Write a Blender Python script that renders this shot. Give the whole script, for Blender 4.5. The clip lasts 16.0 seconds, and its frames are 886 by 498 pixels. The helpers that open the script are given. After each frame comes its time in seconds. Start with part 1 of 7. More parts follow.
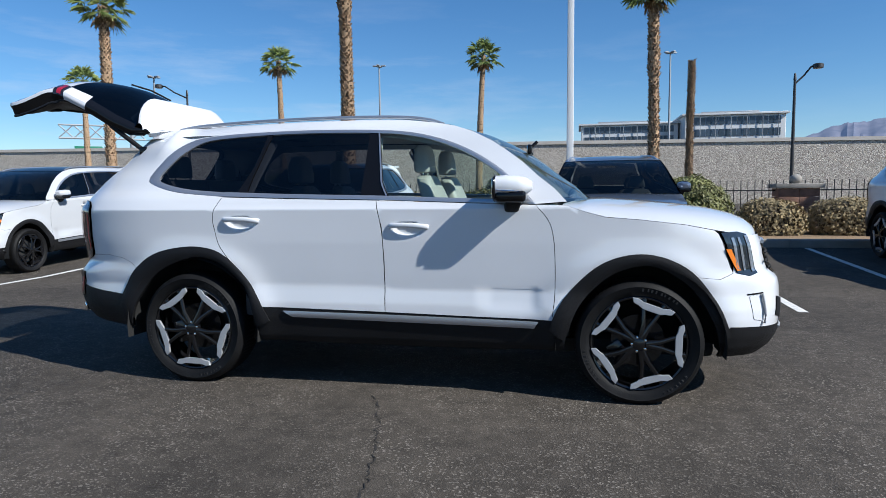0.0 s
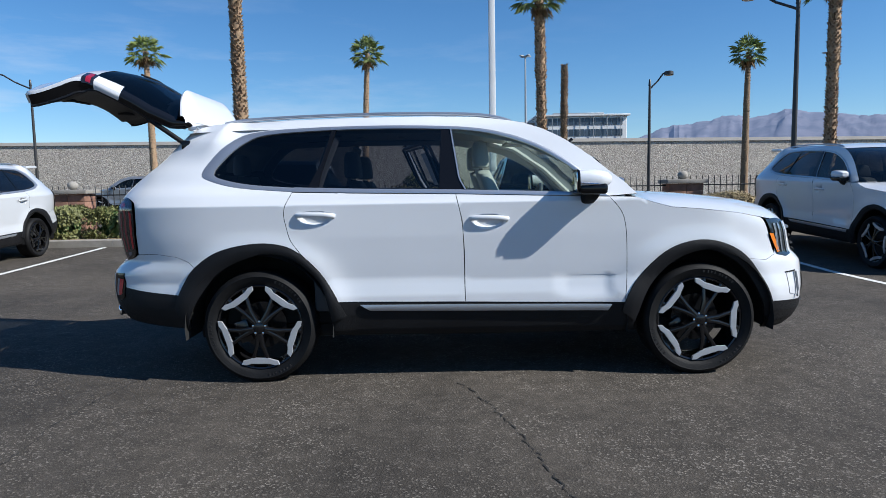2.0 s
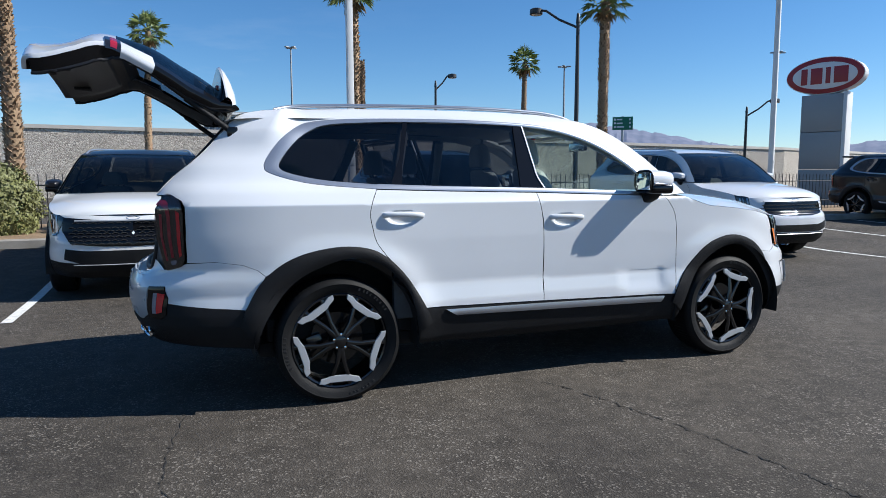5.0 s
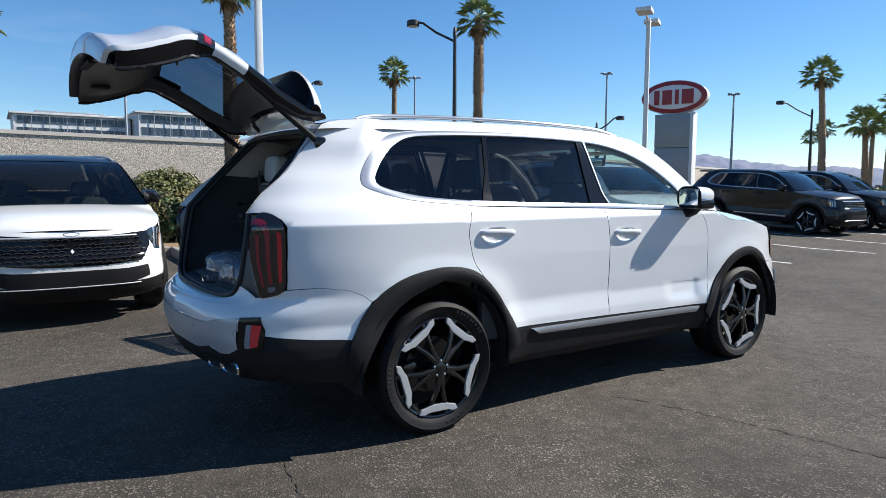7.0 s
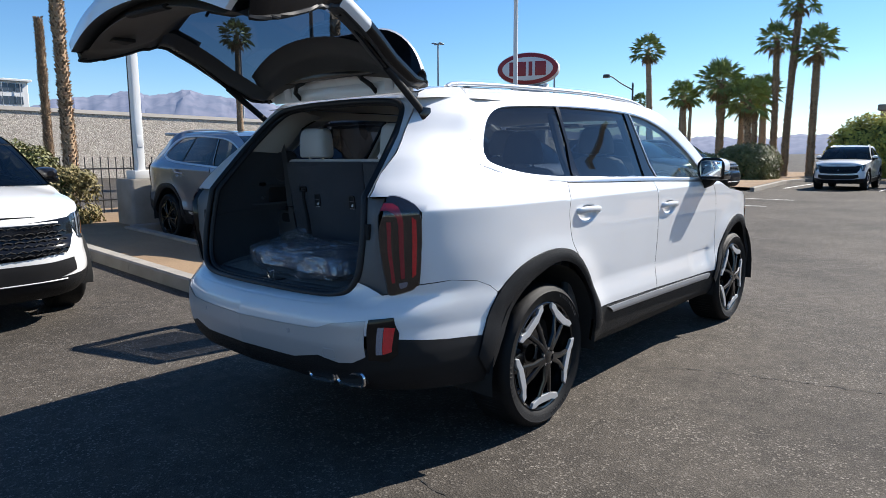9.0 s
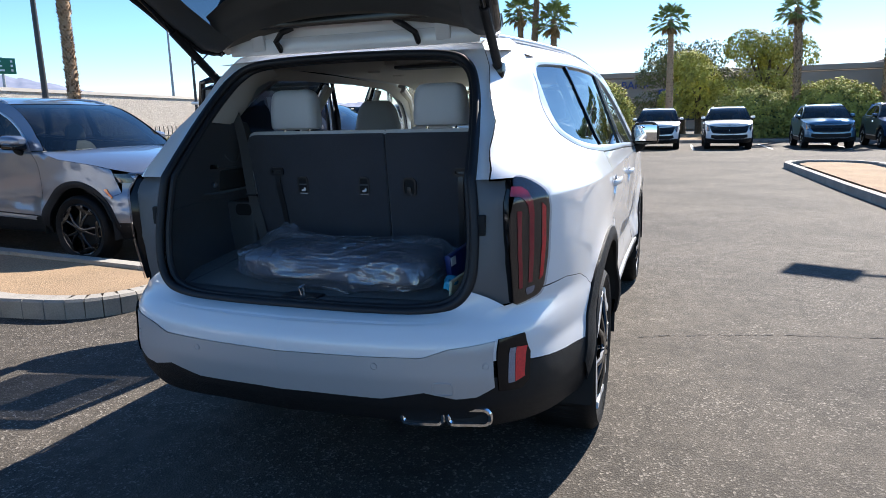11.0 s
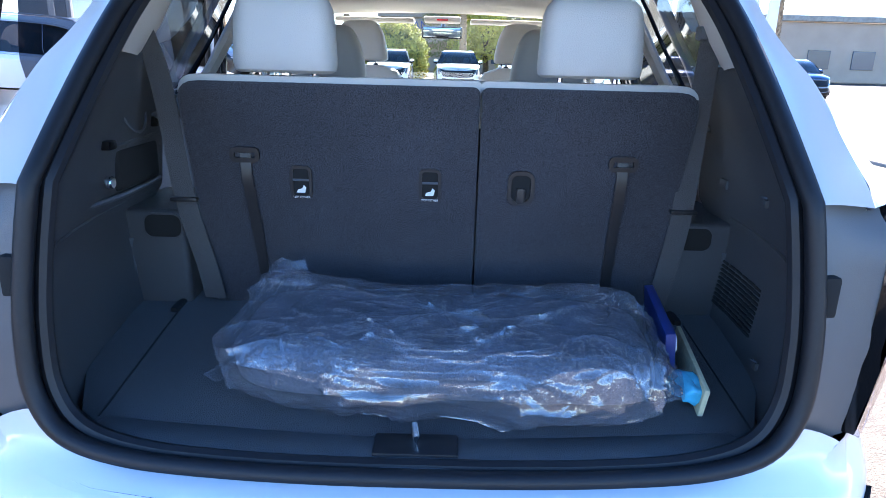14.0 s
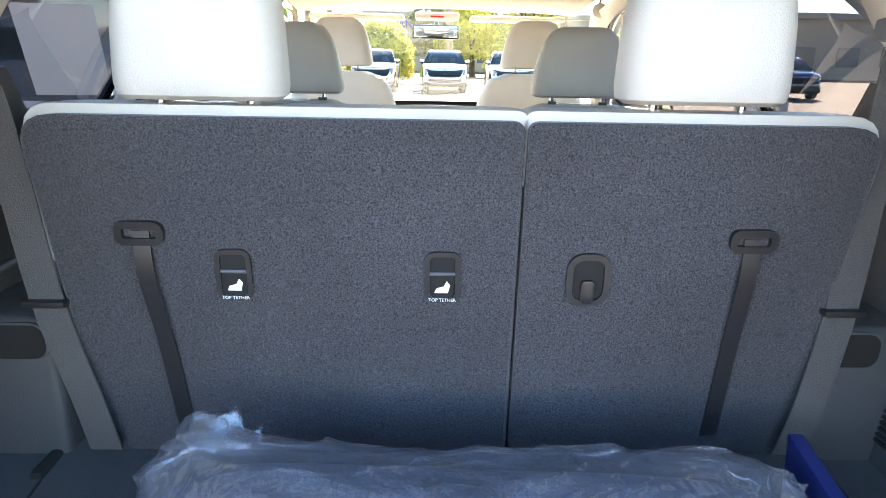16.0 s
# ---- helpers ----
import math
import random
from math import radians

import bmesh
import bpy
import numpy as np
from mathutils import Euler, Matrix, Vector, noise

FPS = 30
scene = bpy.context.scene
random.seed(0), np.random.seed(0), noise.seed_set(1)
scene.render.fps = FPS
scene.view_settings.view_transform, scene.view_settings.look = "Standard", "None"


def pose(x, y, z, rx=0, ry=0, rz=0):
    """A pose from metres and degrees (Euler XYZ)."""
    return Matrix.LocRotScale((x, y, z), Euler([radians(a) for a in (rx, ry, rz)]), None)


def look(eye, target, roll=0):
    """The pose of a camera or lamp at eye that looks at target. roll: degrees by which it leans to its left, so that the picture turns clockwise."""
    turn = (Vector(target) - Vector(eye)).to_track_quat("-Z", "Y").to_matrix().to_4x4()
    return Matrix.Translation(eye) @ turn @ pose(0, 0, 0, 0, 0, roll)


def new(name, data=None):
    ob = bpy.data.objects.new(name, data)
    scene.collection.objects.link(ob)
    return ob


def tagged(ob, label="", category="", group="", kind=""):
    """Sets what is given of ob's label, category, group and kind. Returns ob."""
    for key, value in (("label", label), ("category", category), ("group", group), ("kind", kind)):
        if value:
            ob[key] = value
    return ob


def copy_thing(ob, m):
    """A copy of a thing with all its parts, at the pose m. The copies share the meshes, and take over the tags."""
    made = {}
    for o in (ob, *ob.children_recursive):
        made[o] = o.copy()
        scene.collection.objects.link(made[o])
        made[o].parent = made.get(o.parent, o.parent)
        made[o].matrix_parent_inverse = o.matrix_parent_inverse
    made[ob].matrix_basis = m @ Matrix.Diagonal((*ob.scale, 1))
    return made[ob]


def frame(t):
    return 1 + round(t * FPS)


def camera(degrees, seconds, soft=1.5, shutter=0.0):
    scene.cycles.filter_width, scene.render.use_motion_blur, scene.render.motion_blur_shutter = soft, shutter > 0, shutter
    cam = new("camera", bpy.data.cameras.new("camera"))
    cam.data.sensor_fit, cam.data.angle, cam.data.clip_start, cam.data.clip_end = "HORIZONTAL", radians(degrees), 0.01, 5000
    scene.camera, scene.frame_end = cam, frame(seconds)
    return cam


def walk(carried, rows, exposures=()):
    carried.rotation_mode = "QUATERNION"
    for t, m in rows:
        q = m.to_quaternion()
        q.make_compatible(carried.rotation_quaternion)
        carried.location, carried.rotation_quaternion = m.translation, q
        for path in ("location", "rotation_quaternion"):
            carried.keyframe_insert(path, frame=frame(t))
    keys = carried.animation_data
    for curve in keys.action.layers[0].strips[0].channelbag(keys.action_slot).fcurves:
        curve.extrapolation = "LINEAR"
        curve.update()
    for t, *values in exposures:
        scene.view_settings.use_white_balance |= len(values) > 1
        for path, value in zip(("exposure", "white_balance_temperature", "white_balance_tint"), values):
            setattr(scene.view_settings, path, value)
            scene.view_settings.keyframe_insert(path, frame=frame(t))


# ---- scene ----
cam = camera(67.9, 16.0, soft=0.5)
PATH = [
    (0, (1.091, -4.896, 1.286), (0.691, -2.945, 1.105), -0.6),
    (0.5, (0.772, -5.007, 1.264), (0.463, -3.039, 1.086), -0.6),
    (1, (0.45, -5.093, 1.294), (0.238, -3.113, 1.104), -0.2),
    (1.5, (0.064, -5.224, 1.295), (-0.022, -3.235, 1.102), -1.0),
    (2, (-0.274, -5.213, 1.277), (-0.257, -3.222, 1.085), -1.0),
    (2.5, (-0.608, -5.187, 1.291), (-0.471, -3.203, 1.082), -0.2),
    (3, (-0.992, -5.209, 1.301), (-0.755, -3.234, 1.092), -0.3),
    (3.5, (-1.3, -5.137, 1.3), (-0.95, -3.178, 1.107), -0.2),
    (3.7, (-1.417, -5.066, 1.293), (-1.026, -3.114, 1.103), -0.9),
    (5.8, (-2.771, -4.437, 1.351), (-1.88, -2.66, 1.132), 0.8),
    (6, (-2.895, -4.362, 1.358), (-1.971, -2.602, 1.142), 0.5),
    (6.5, (-3.166, -4.118, 1.357), (-2.137, -2.414, 1.158), -0.2),
    (7, (-3.431, -3.871, 1.358), (-2.306, -2.228, 1.169), 0.2),
    (7.5, (-3.731, -3.634, 1.378), (-2.501, -2.073, 1.154), -0.6),
    (8, (-3.905, -3.319, 1.384), (-2.595, -1.827, 1.144), -0.8),
    (8.5, (-4.077, -3.02, 1.384), (-2.687, -1.605, 1.129), -0.3),
    (9, (-4.264, -2.704, 1.392), (-2.771, -1.402, 1.112), -0.4),
    (9.5, (-4.34, -2.353, 1.397), (-2.748, -1.178, 1.105), -0.8),
    (10, (-4.412, -2.008, 1.399), (-2.749, -0.948, 1.065), -0.2),
    (10.2, (-4.443, -1.852, 1.406), (-2.728, -0.881, 1.067), -0.9),
    (12.3, (-4.061, -0.466, 1.418), (-2.14, -0.154, 0.956), 1.7),
    (12.5, (-3.964, -0.391, 1.422), (-2.036, -0.126, 0.958), 1.7),
    (13, (-3.788, -0.212, 1.419), (-1.857, -0.039, 0.931), 2.5),
    (13.5, (-3.617, -0.072, 1.433), (-1.691, -0.066, 0.898), 1.0),
    (14, (-3.383, -0.037, 1.428), (-1.463, -0.036, 0.867), 1.5),
    (14.5, (-3.185, 0.018, 1.426), (-1.271, -0.014, 0.85), 2.8),
    (15, (-3.025, 0.064, 1.419), (-1.11, -0.087, 0.861), 1.6),
    (15.5, (-2.909, 0.03, 1.417), (-0.982, -0.042, 0.886), 0.8),
    (16, (-2.791, 0.014, 1.446), (-0.872, -0.023, 0.884), 1.1),
]
walk(cam, [(t, look(e, g, r)) for t, e, g, r in PATH],
     [(0, .54, 6050, 8), (3.5, .62, 6050, 8), (6, .73, 6250, 8), (8, .98, 6550, 8), (9, 1.03, 6550, 10), (10, 1.32, 6600, 12), (12.5, 2.22, 6550, 10), (13, 2.62, 6400, 12), (13.5, 2.88, 6100, 14), (14.0, 3.48, 6400, 18), (14.5, 4.32, 7600, 19), (15, 4.66, 8600, 20), (15.5, 4.7, 8900, 20), (16, 4.66, 9500, 19)])

# ---------- world and sun ----------
SUN_FROM = Vector((1.12, -0.385, 1.0)).normalized()
world = bpy.data.worlds.new("world")
scene.world = world
world.use_nodes = True
wn, wl = world.node_tree.nodes, world.node_tree.links
sky = wn.new("ShaderNodeTexSky")
sky.sky_type, sky.sun_disc = "NISHITA", False
sky.sun_elevation = math.asin(SUN_FROM.z)
sky.sun_rotation = math.atan2(SUN_FROM.x, SUN_FROM.y)
sky.altitude, sky.air_density, sky.dust_density, sky.ozone_density = 600, 1.0, 0.12, 5.0
# thin high cloud, thicker low over the western horizon
tc = wn.new("ShaderNodeTexCoord")
mp = wn.new("ShaderNodeMapping")
mp.inputs["Scale"].default_value = (1.6, 1.6, 9.0)
wl.new(tc.outputs["Generated"], mp.inputs[0])
cn = wn.new("ShaderNodeTexNoise")
cn.inputs["Scale"].default_value, cn.inputs["Detail"].default_value, cn.inputs["Roughness"].default_value = 2.2, 7, 0.62
wl.new(mp.outputs[0], cn.inputs["Vector"])
cr = wn.new("ShaderNodeValToRGB")
cr.color_ramp.elements[0].position, cr.color_ramp.elements[1].position = 0.50, 0.80
cr.color_ramp.elements[1].color = (0.75, 0.75, 0.75, 1)
wl.new(cn.outputs["Fac"], cr.inputs[0])
sep = wn.new("ShaderNodeSeparateXYZ")
wl.new(tc.outputs["Generated"], sep.inputs[0])
lo = wn.new("ShaderNodeMapRange")
lo.inputs["From Min"].default_value, lo.inputs["From Max"].default_value = 0.30, 0.05
wl.new(sep.outputs["Z"], lo.inputs["Value"])
we = wn.new("ShaderNodeMapRange")
we.inputs["From Min"].default_value, we.inputs["From Max"].default_value = 0.45, -0.5
wl.new(sep.outputs["X"], we.inputs["Value"])
m1 = wn.new("ShaderNodeMath"); m1.operation = "MULTIPLY"
m2 = wn.new("ShaderNodeMath"); m2.operation = "MULTIPLY"
wl.new(lo.outputs[0], m1.inputs[0]); wl.new(we.outputs[0], m1.inputs[1])
wl.new(m1.outputs[0], m2.inputs[0]); wl.new(cr.outputs[0], m2.inputs[1])
cm = wn.new("ShaderNodeMixRGB")
cm.inputs[2].default_value = (6.2, 6.6, 7.4, 1)
deep = wn.new("ShaderNodeHueSaturation")
deep.inputs["Saturation"].default_value = 1.17
wl.new(sky.outputs[0], deep.inputs["Color"])
wl.new(m2.outputs[0], cm.inputs[0]); wl.new(deep.outputs[0], cm.inputs[1])
wl.new(cm.outputs[0], wn["Background"].inputs[0])
wn["Background"].inputs[1].default_value = 0.080
sun = new("sun", bpy.data.lights.new("sun", "SUN"))
sun.data.energy, sun.data.angle, sun.data.color = 4.8, radians(0.53), (1.0, 0.95, 0.88)
sun.matrix_world = look(SUN_FROM * 30, (0, 0, 0))

# ---------- materials ----------
def surface(name, col, rough=0.5, metal=0.0, vary=0.0, scale=8.0, fine=0.0, fine_scale=120.0, bump=0.0, bump_scale=60.0,
            coat=0.0, coat_rough=0.05, col2=None, spec=0.5, rough_vary=0.0, sheen=0.0, rand=0.0):
    m = bpy.data.materials.new(name)
    m.use_nodes = True
    n, l = m.node_tree.nodes, m.node_tree.links
    b = n["Principled BSDF"]
    b.inputs["Base Color"].default_value = (*col, 1)
    b.inputs["Roughness"].default_value = rough
    b.inputs["Metallic"].default_value = metal
    b.inputs["Specular IOR Level"].default_value = spec
    b.inputs["Coat Weight"].default_value = coat
    b.inputs["Coat Roughness"].default_value = coat_rough
    if sheen:
        b.inputs["Sheen Weight"].default_value = sheen
    co = n.new("ShaderNodeTexCoord").outputs["Object"]
    last = None
    if vary or fine or rand or col2:
        last = n.new("ShaderNodeRGB").outputs[0]
        last.default_value = (*col, 1)
    if col2:
        t = n.new("ShaderNodeTexNoise")
        t.inputs["Scale"].default_value, t.inputs["Detail"].default_value = scale, 6
        l.new(co, t.inputs["Vector"])
        r = n.new("ShaderNodeValToRGB")
        r.color_ramp.elements[0].position, r.color_ramp.elements[1].position = 0.38, 0.62
        l.new(t.outputs["Fac"], r.inputs[0])
        mx = n.new("ShaderNodeMixRGB")
        mx.inputs[2].default_value = (*col2, 1)
        l.new(r.outputs[0], mx.inputs[0]); l.new(last, mx.inputs[1])
        last = mx.outputs[0]
    for amount, sc, det in ((vary, scale, 5), (fine, fine_scale, 3)):
        if amount:
            t = n.new("ShaderNodeTexNoise")
            t.inputs["Scale"].default_value, t.inputs["Detail"].default_value = sc, det
            l.new(co, t.inputs["Vector"])
            r = n.new("ShaderNodeMapRange")
            r.inputs["From Min"].default_value, r.inputs["From Max"].default_value = 0.3, 0.7
            r.inputs["To Min"].default_value, r.inputs["To Max"].default_value = 1 - amount, 1 + amount
            l.new(t.outputs["Fac"], r.inputs["Value"])
            mx = n.new("ShaderNodeVectorMath"); mx.operation = "SCALE"
            l.new(last, mx.inputs[0]); l.new(r.outputs[0], mx.inputs["Scale"])
            last = mx.outputs[0]
    if rand:
        oi = n.new("ShaderNodeObjectInfo")
        r = n.new("ShaderNodeMapRange")
        r.inputs["To Min"].default_value, r.inputs["To Max"].default_value = 1 - rand, 1 + rand
        l.new(oi.outputs["Random"], r.inputs["Value"])
        mx = n.new("ShaderNodeVectorMath"); mx.operation = "SCALE"
        l.new(last, mx.inputs[0]); l.new(r.outputs[0], mx.inputs["Scale"])
        last = mx.outputs[0]
    if last is not None:
        l.new(last, b.inputs["Base Color"])
    if rough_vary:
        t = n.new("ShaderNodeTexNoise")
        t.inputs["Scale"].default_value, t.inputs["Detail"].default_value = scale * 1.7, 5
        l.new(co, t.inputs["Vector"])
        r = n.new("ShaderNodeMapRange")
        r.inputs["From Min"].default_value, r.inputs["From Max"].default_value = 0.3, 0.7
        r.inputs["To Min"].default_value, r.inputs["To Max"].default_value = max(0.02, rough - rough_vary), min(1, rough + rough_vary)
        l.new(t.outputs["Fac"], r.inputs["Value"])
        l.new(r.outputs[0], b.inputs["Roughness"])
    if bump:
        t = n.new("ShaderNodeTexNoise")
        t.inputs["Scale"].default_value, t.inputs["Detail"].default_value = bump_scale, 5
        l.new(co, t.inputs["Vector"])
        bp = n.new("ShaderNodeBump")
        bp.inputs["Strength"].default_value, bp.inputs["Distance"].default_value = min(1, bump), 0.01
        l.new(t.outputs["Fac"], bp.inputs["Height"])
        l.new(bp.outputs[0], b.inputs["Normal"])
    return m


def pane_glass(name, tint, rough=0.0, gloss=0.9, base=0.05):
    """Thin glass: a tinted see-through sheet with a Fresnel gloss."""
    m = bpy.data.materials.new(name)
    m.use_nodes = True
    n, l = m.node_tree.nodes, m.node_tree.links
    n.remove(n["Principled BSDF"])
    tr, gl, mx = n.new("ShaderNodeBsdfTransparent"), n.new("ShaderNodeBsdfGlossy"), n.new("ShaderNodeMixShader")
    lw = n.new("ShaderNodeLayerWeight")
    lw.inputs[0].default_value = 0.5
    pw = n.new("ShaderNodeMath"); pw.operation = "POWER"; pw.inputs[1].default_value = 4.0
    fr = n.new("ShaderNodeMath"); fr.operation = "MULTIPLY_ADD"
    fr.inputs[1].default_value, fr.inputs[2].default_value = gloss, base
    l.new(lw.outputs["Facing"], pw.inputs[0]); l.new(pw.outputs[0], fr.inputs[0])
    tr.inputs[0].default_value = (*tint, 1)
    gl.inputs["Roughness"].default_value = rough
    l.new(fr.outputs[0], mx.inputs[0]); l.new(tr.outputs[0], mx.inputs[1]); l.new(gl.outputs[0], mx.inputs[2])
    l.new(mx.outputs[0], n["Material Output"].inputs["Surface"])
    return m


WHITE = surface("white pearl paint", (0.66, 0.67, 0.69), 0.34, vary=0.012, scale=3, coat=1.0, coat_rough=0.03)
SNOW = surface("white solid paint", (0.72, 0.72, 0.71), 0.34, vary=0.012, scale=3, coat=1.0, coat_rough=0.03)
PEARL = surface("pale pearl grey paint", (0.50, 0.51, 0.525), 0.34, vary=0.012, scale=3, coat=1.0, coat_rough=0.03)
BLUEGREY = surface("gravity blue grey metallic paint", (0.13, 0.16, 0.215), 0.28, metal=0.5, fine=0.06, fine_scale=900, coat=1.0, coat_rough=0.03)
GREYPAINT = surface("steel grey metallic paint", (0.30, 0.31, 0.33), 0.32, metal=0.6, fine=0.05, fine_scale=900, coat=1.0, coat_rough=0.03)
DEEPBLUE = surface("deep blue metallic paint", (0.02, 0.06, 0.14), 0.3, metal=0.5, coat=1.0, coat_rough=0.03)
SEABLUE = surface("sea blue metallic paint", (0.06, 0.17, 0.27), 0.3, metal=0.5, coat=1.0, coat_rough=0.03)
BLACKPAINT = surface("black paint", (0.008, 0.008, 0.010), 0.3, spec=0.3, coat=0.35, coat_rough=0.03)
GLOSSBLACK = surface("gloss black trim", (0.006, 0.006, 0.007), 0.12, spec=0.34)
CLAD = surface("black grained plastic", (0.009, 0.009, 0.010), 0.55, vary=0.12, scale=6, spec=0.22, bump=0.25, bump_scale=700)
DARKMETAL = surface("dark rim paint", (0.006, 0.006, 0.007), 0.22, vary=0.1, scale=20, spec=0.35, coat=0.5)
MACHINED = surface("machined aluminium", (0.52, 0.53, 0.55), 0.40, metal=0.55, fine=0.05, fine_scale=300)
SATIN = surface("satin silver trim", (0.46, 0.48, 0.52), 0.32, metal=0.75, fine=0.03, fine_scale=400)
CHROME = surface("chrome", (0.75, 0.76, 0.78), 0.08, metal=1.0)
SILVERPAINT = surface("silver painted plastic", (0.42, 0.425, 0.44), 0.38, metal=0.35, fine=0.03, fine_scale=600)
RUBBER = surface("tyre rubber", (0.0075, 0.0075, 0.008), 0.6, spec=0.18, vary=0.25, scale=12, fine=0.15, fine_scale=200, bump=0.2, bump_scale=300)
SEAL = surface("rubber seal", (0.010, 0.0105, 0.013), 0.5, spec=0.35, fine=0.1)
# also used where a recess's shade is put into the colour
UNDER = surface("matt black for underbody and recess shade", (0.010, 0.010, 0.010), 0.9, vary=0.2)
REDLENS = surface("red lamp lens", (0.66, 0.015, 0.025), 0.10, coat=1.0, fine=0.25, fine_scale=150)
DARKRED = surface("dark red lamp bar", (0.30, 0.012, 0.028), 0.12, coat=1.0, fine=0.2, fine_scale=150)
SMOKE = surface("smoked lamp housing", (0.014, 0.013, 0.014), 0.10, coat=1.0, fine=0.2, fine_scale=90)
LAMPGREY = surface("pale reflector lens", (0.20, 0.20, 0.24), 0.15, coat=1.0, fine=0.2, fine_scale=250)
AMBER = surface("amber lamp lens", (0.75, 0.20, 0.02), 0.15, coat=1.0)
CLEARLAMP = surface("clear headlamp optics", (0.30, 0.33, 0.37), 0.12, metal=0.5, fine=0.35, fine_scale=60, coat=1.0)
DARKLAMP = surface("dark headlamp bezel", (0.02, 0.025, 0.03), 0.12, coat=1.0, fine=0.3, fine_scale=50)
PRIVACY = pane_glass("privacy glass", (0.15, 0.16, 0.18))
CLEAR = pane_glass("green tint glass", (0.72, 0.80, 0.76))
SIDEGLASS = pane_glass("dark front side glass", (0.17, 0.19, 0.19))
GATEGLASS = pane_glass("tailgate privacy glass", (0.15, 0.18, 0.22), 0.0, 0.35)
LAMPCOVER = pane_glass("clear lamp cover", (0.86, 0.84, 0.85), 0.0, 0.6, 0.035)
MIRROR = surface("mirror glass", (0.9, 0.9, 0.9), 0.01, metal=1.0)
LEATHER = surface("pale grey leather", (0.48, 0.467, 0.44), 0.45, vary=0.05, scale=5, bump=0.18, bump_scale=400)
BEIGE = surface("light grey trim cloth", (0.57, 0.535, 0.485), 0.85, fine=0.06, fine_scale=500, bump=0.1, bump_scale=600)
CARPET = surface("charcoal carpet", (0.036, 0.035, 0.041), 0.95, vary=0.14, scale=5, fine=0.85, fine_scale=420, bump=0.3, bump_scale=650, sheen=0.25)
FLOORCARPET = surface("black floor carpet", (0.022, 0.022, 0.026), 0.95, vary=0.2, scale=4, fine=0.6, fine_scale=400, bump=0.4, bump_scale=500, sheen=0.2)
DARKTRIM = surface("dark interior plastic", (0.055, 0.058, 0.062), 0.55, vary=0.1, scale=5, bump=0.25, bump_scale=600)
GREYTRIM = surface("grey jamb plastic", (0.085, 0.092, 0.105), 0.5, vary=0.06, scale=6, bump=0.15, bump_scale=500)
JAMB = surface("pale grey jamb plastic", (0.10, 0.103, 0.108), 0.42, vary=0.06, scale=6, bump=0.1, bump_scale=500)
WEBBING = surface("seat belt webbing", (0.072, 0.070, 0.070), 0.7, fine=0.12, fine_scale=350, bump=0.4, bump_scale=420)
TRIMWARM = surface("tailgate inner lining", (0.085, 0.078, 0.070), 0.6, vary=0.08, scale=4, bump=0.2, bump_scale=500)
BLACKTRIM = surface("black moulded plastic", (0.016, 0.016, 0.018), 0.36, fine=0.1)
RAISED = surface("raised tyre lettering", (0.016, 0.016, 0.017), 0.6, spec=0.2)
PRINT = surface("white print", (0.8, 0.8, 0.8), 0.6)

# ---------- mesh helpers ----------
def part(name, geo, material, parent=None, label="", smooth=True):
    """Links one mesh (vertices, faces, optional vertex normals) as one object, under a thing or a part."""
    v, f = geo[0], geo[1]
    me = bpy.data.meshes.new(name)
    me.from_pydata([tuple(p) for p in v], [], [tuple(q) for q in f])
    if smooth:
        me.shade_smooth()
        if len(geo) > 2 and geo[2] is not None:
            me.normals_split_custom_set_from_vertices([tuple(p) for p in geo[2]])
        else:
            me.set_sharp_from_angle(angle=radians(38))
    me.materials.append(material)
    ob = new(name, me)
    if parent is not None:
        ob.parent = parent
    if label:
        tagged(ob, label)
    return ob


def thing(name, label, category, group="", at=None):
    ob = new(name)
    ob.empty_display_size = 0.3
    if at is not None:
        ob.matrix_basis = at
    return tagged(ob, label, category, group)


def merge(*geos):
    v, f = [], []
    for g in geos:
        o = len(v)
        v += list(g[0])
        f += [tuple(i + o for i in q) for q in g[1]]
    return v, f


def moved(geo, m):
    return [m @ Vector(p) for p in geo[0]], list(geo[1])


def flip_y(geo):
    v = [(p[0], -p[1], p[2]) for p in geo[0]]
    f = [tuple(reversed(q)) for q in geo[1]]
    if len(geo) > 2 and geo[2] is not None:
        return v, f, [(p[0], -p[1], p[2]) for p in geo[2]]
    return v, f


def brick(lo, hi, bevel=0.01, segs=2):
    """A box with rounded edges."""
    bm = bmesh.new()
    bmesh.ops.create_cube(bm, size=1)
    for v in bm.verts:
        v.co = [lo[i] + (v.co[i] + 0.5) * (hi[i] - lo[i]) for i in range(3)]
    b = min(bevel, 0.45 * min(hi[i] - lo[i] for i in range(3)))
    if b > 0:
        bmesh.ops.bevel(bm, geom=bm.edges[:], offset=b, segments=segs, profile=0.6, affect="EDGES")
    bm.verts.index_update()
    out = [v.co.copy() for v in bm.verts], [tuple(v.index for v in q.verts) for q in bm.faces]
    bm.free()
    return out


def loft(rings, closed=True, caps=True):
    n, v, f = len(rings[0]), [], []
    for r in rings:
        v += [Vector(p) for p in r]
    for i in range(len(rings) - 1):
        for j in range(n if closed else n - 1):
            k = (j + 1) % n
            f.append((i * n + j, i * n + k, (i + 1) * n + k, (i + 1) * n + j))
    if caps and closed:
        f.append(tuple(range(n - 1, -1, -1)))
        o = (len(rings) - 1) * n
        f.append(tuple(range(o, o + n)))
    return v, f


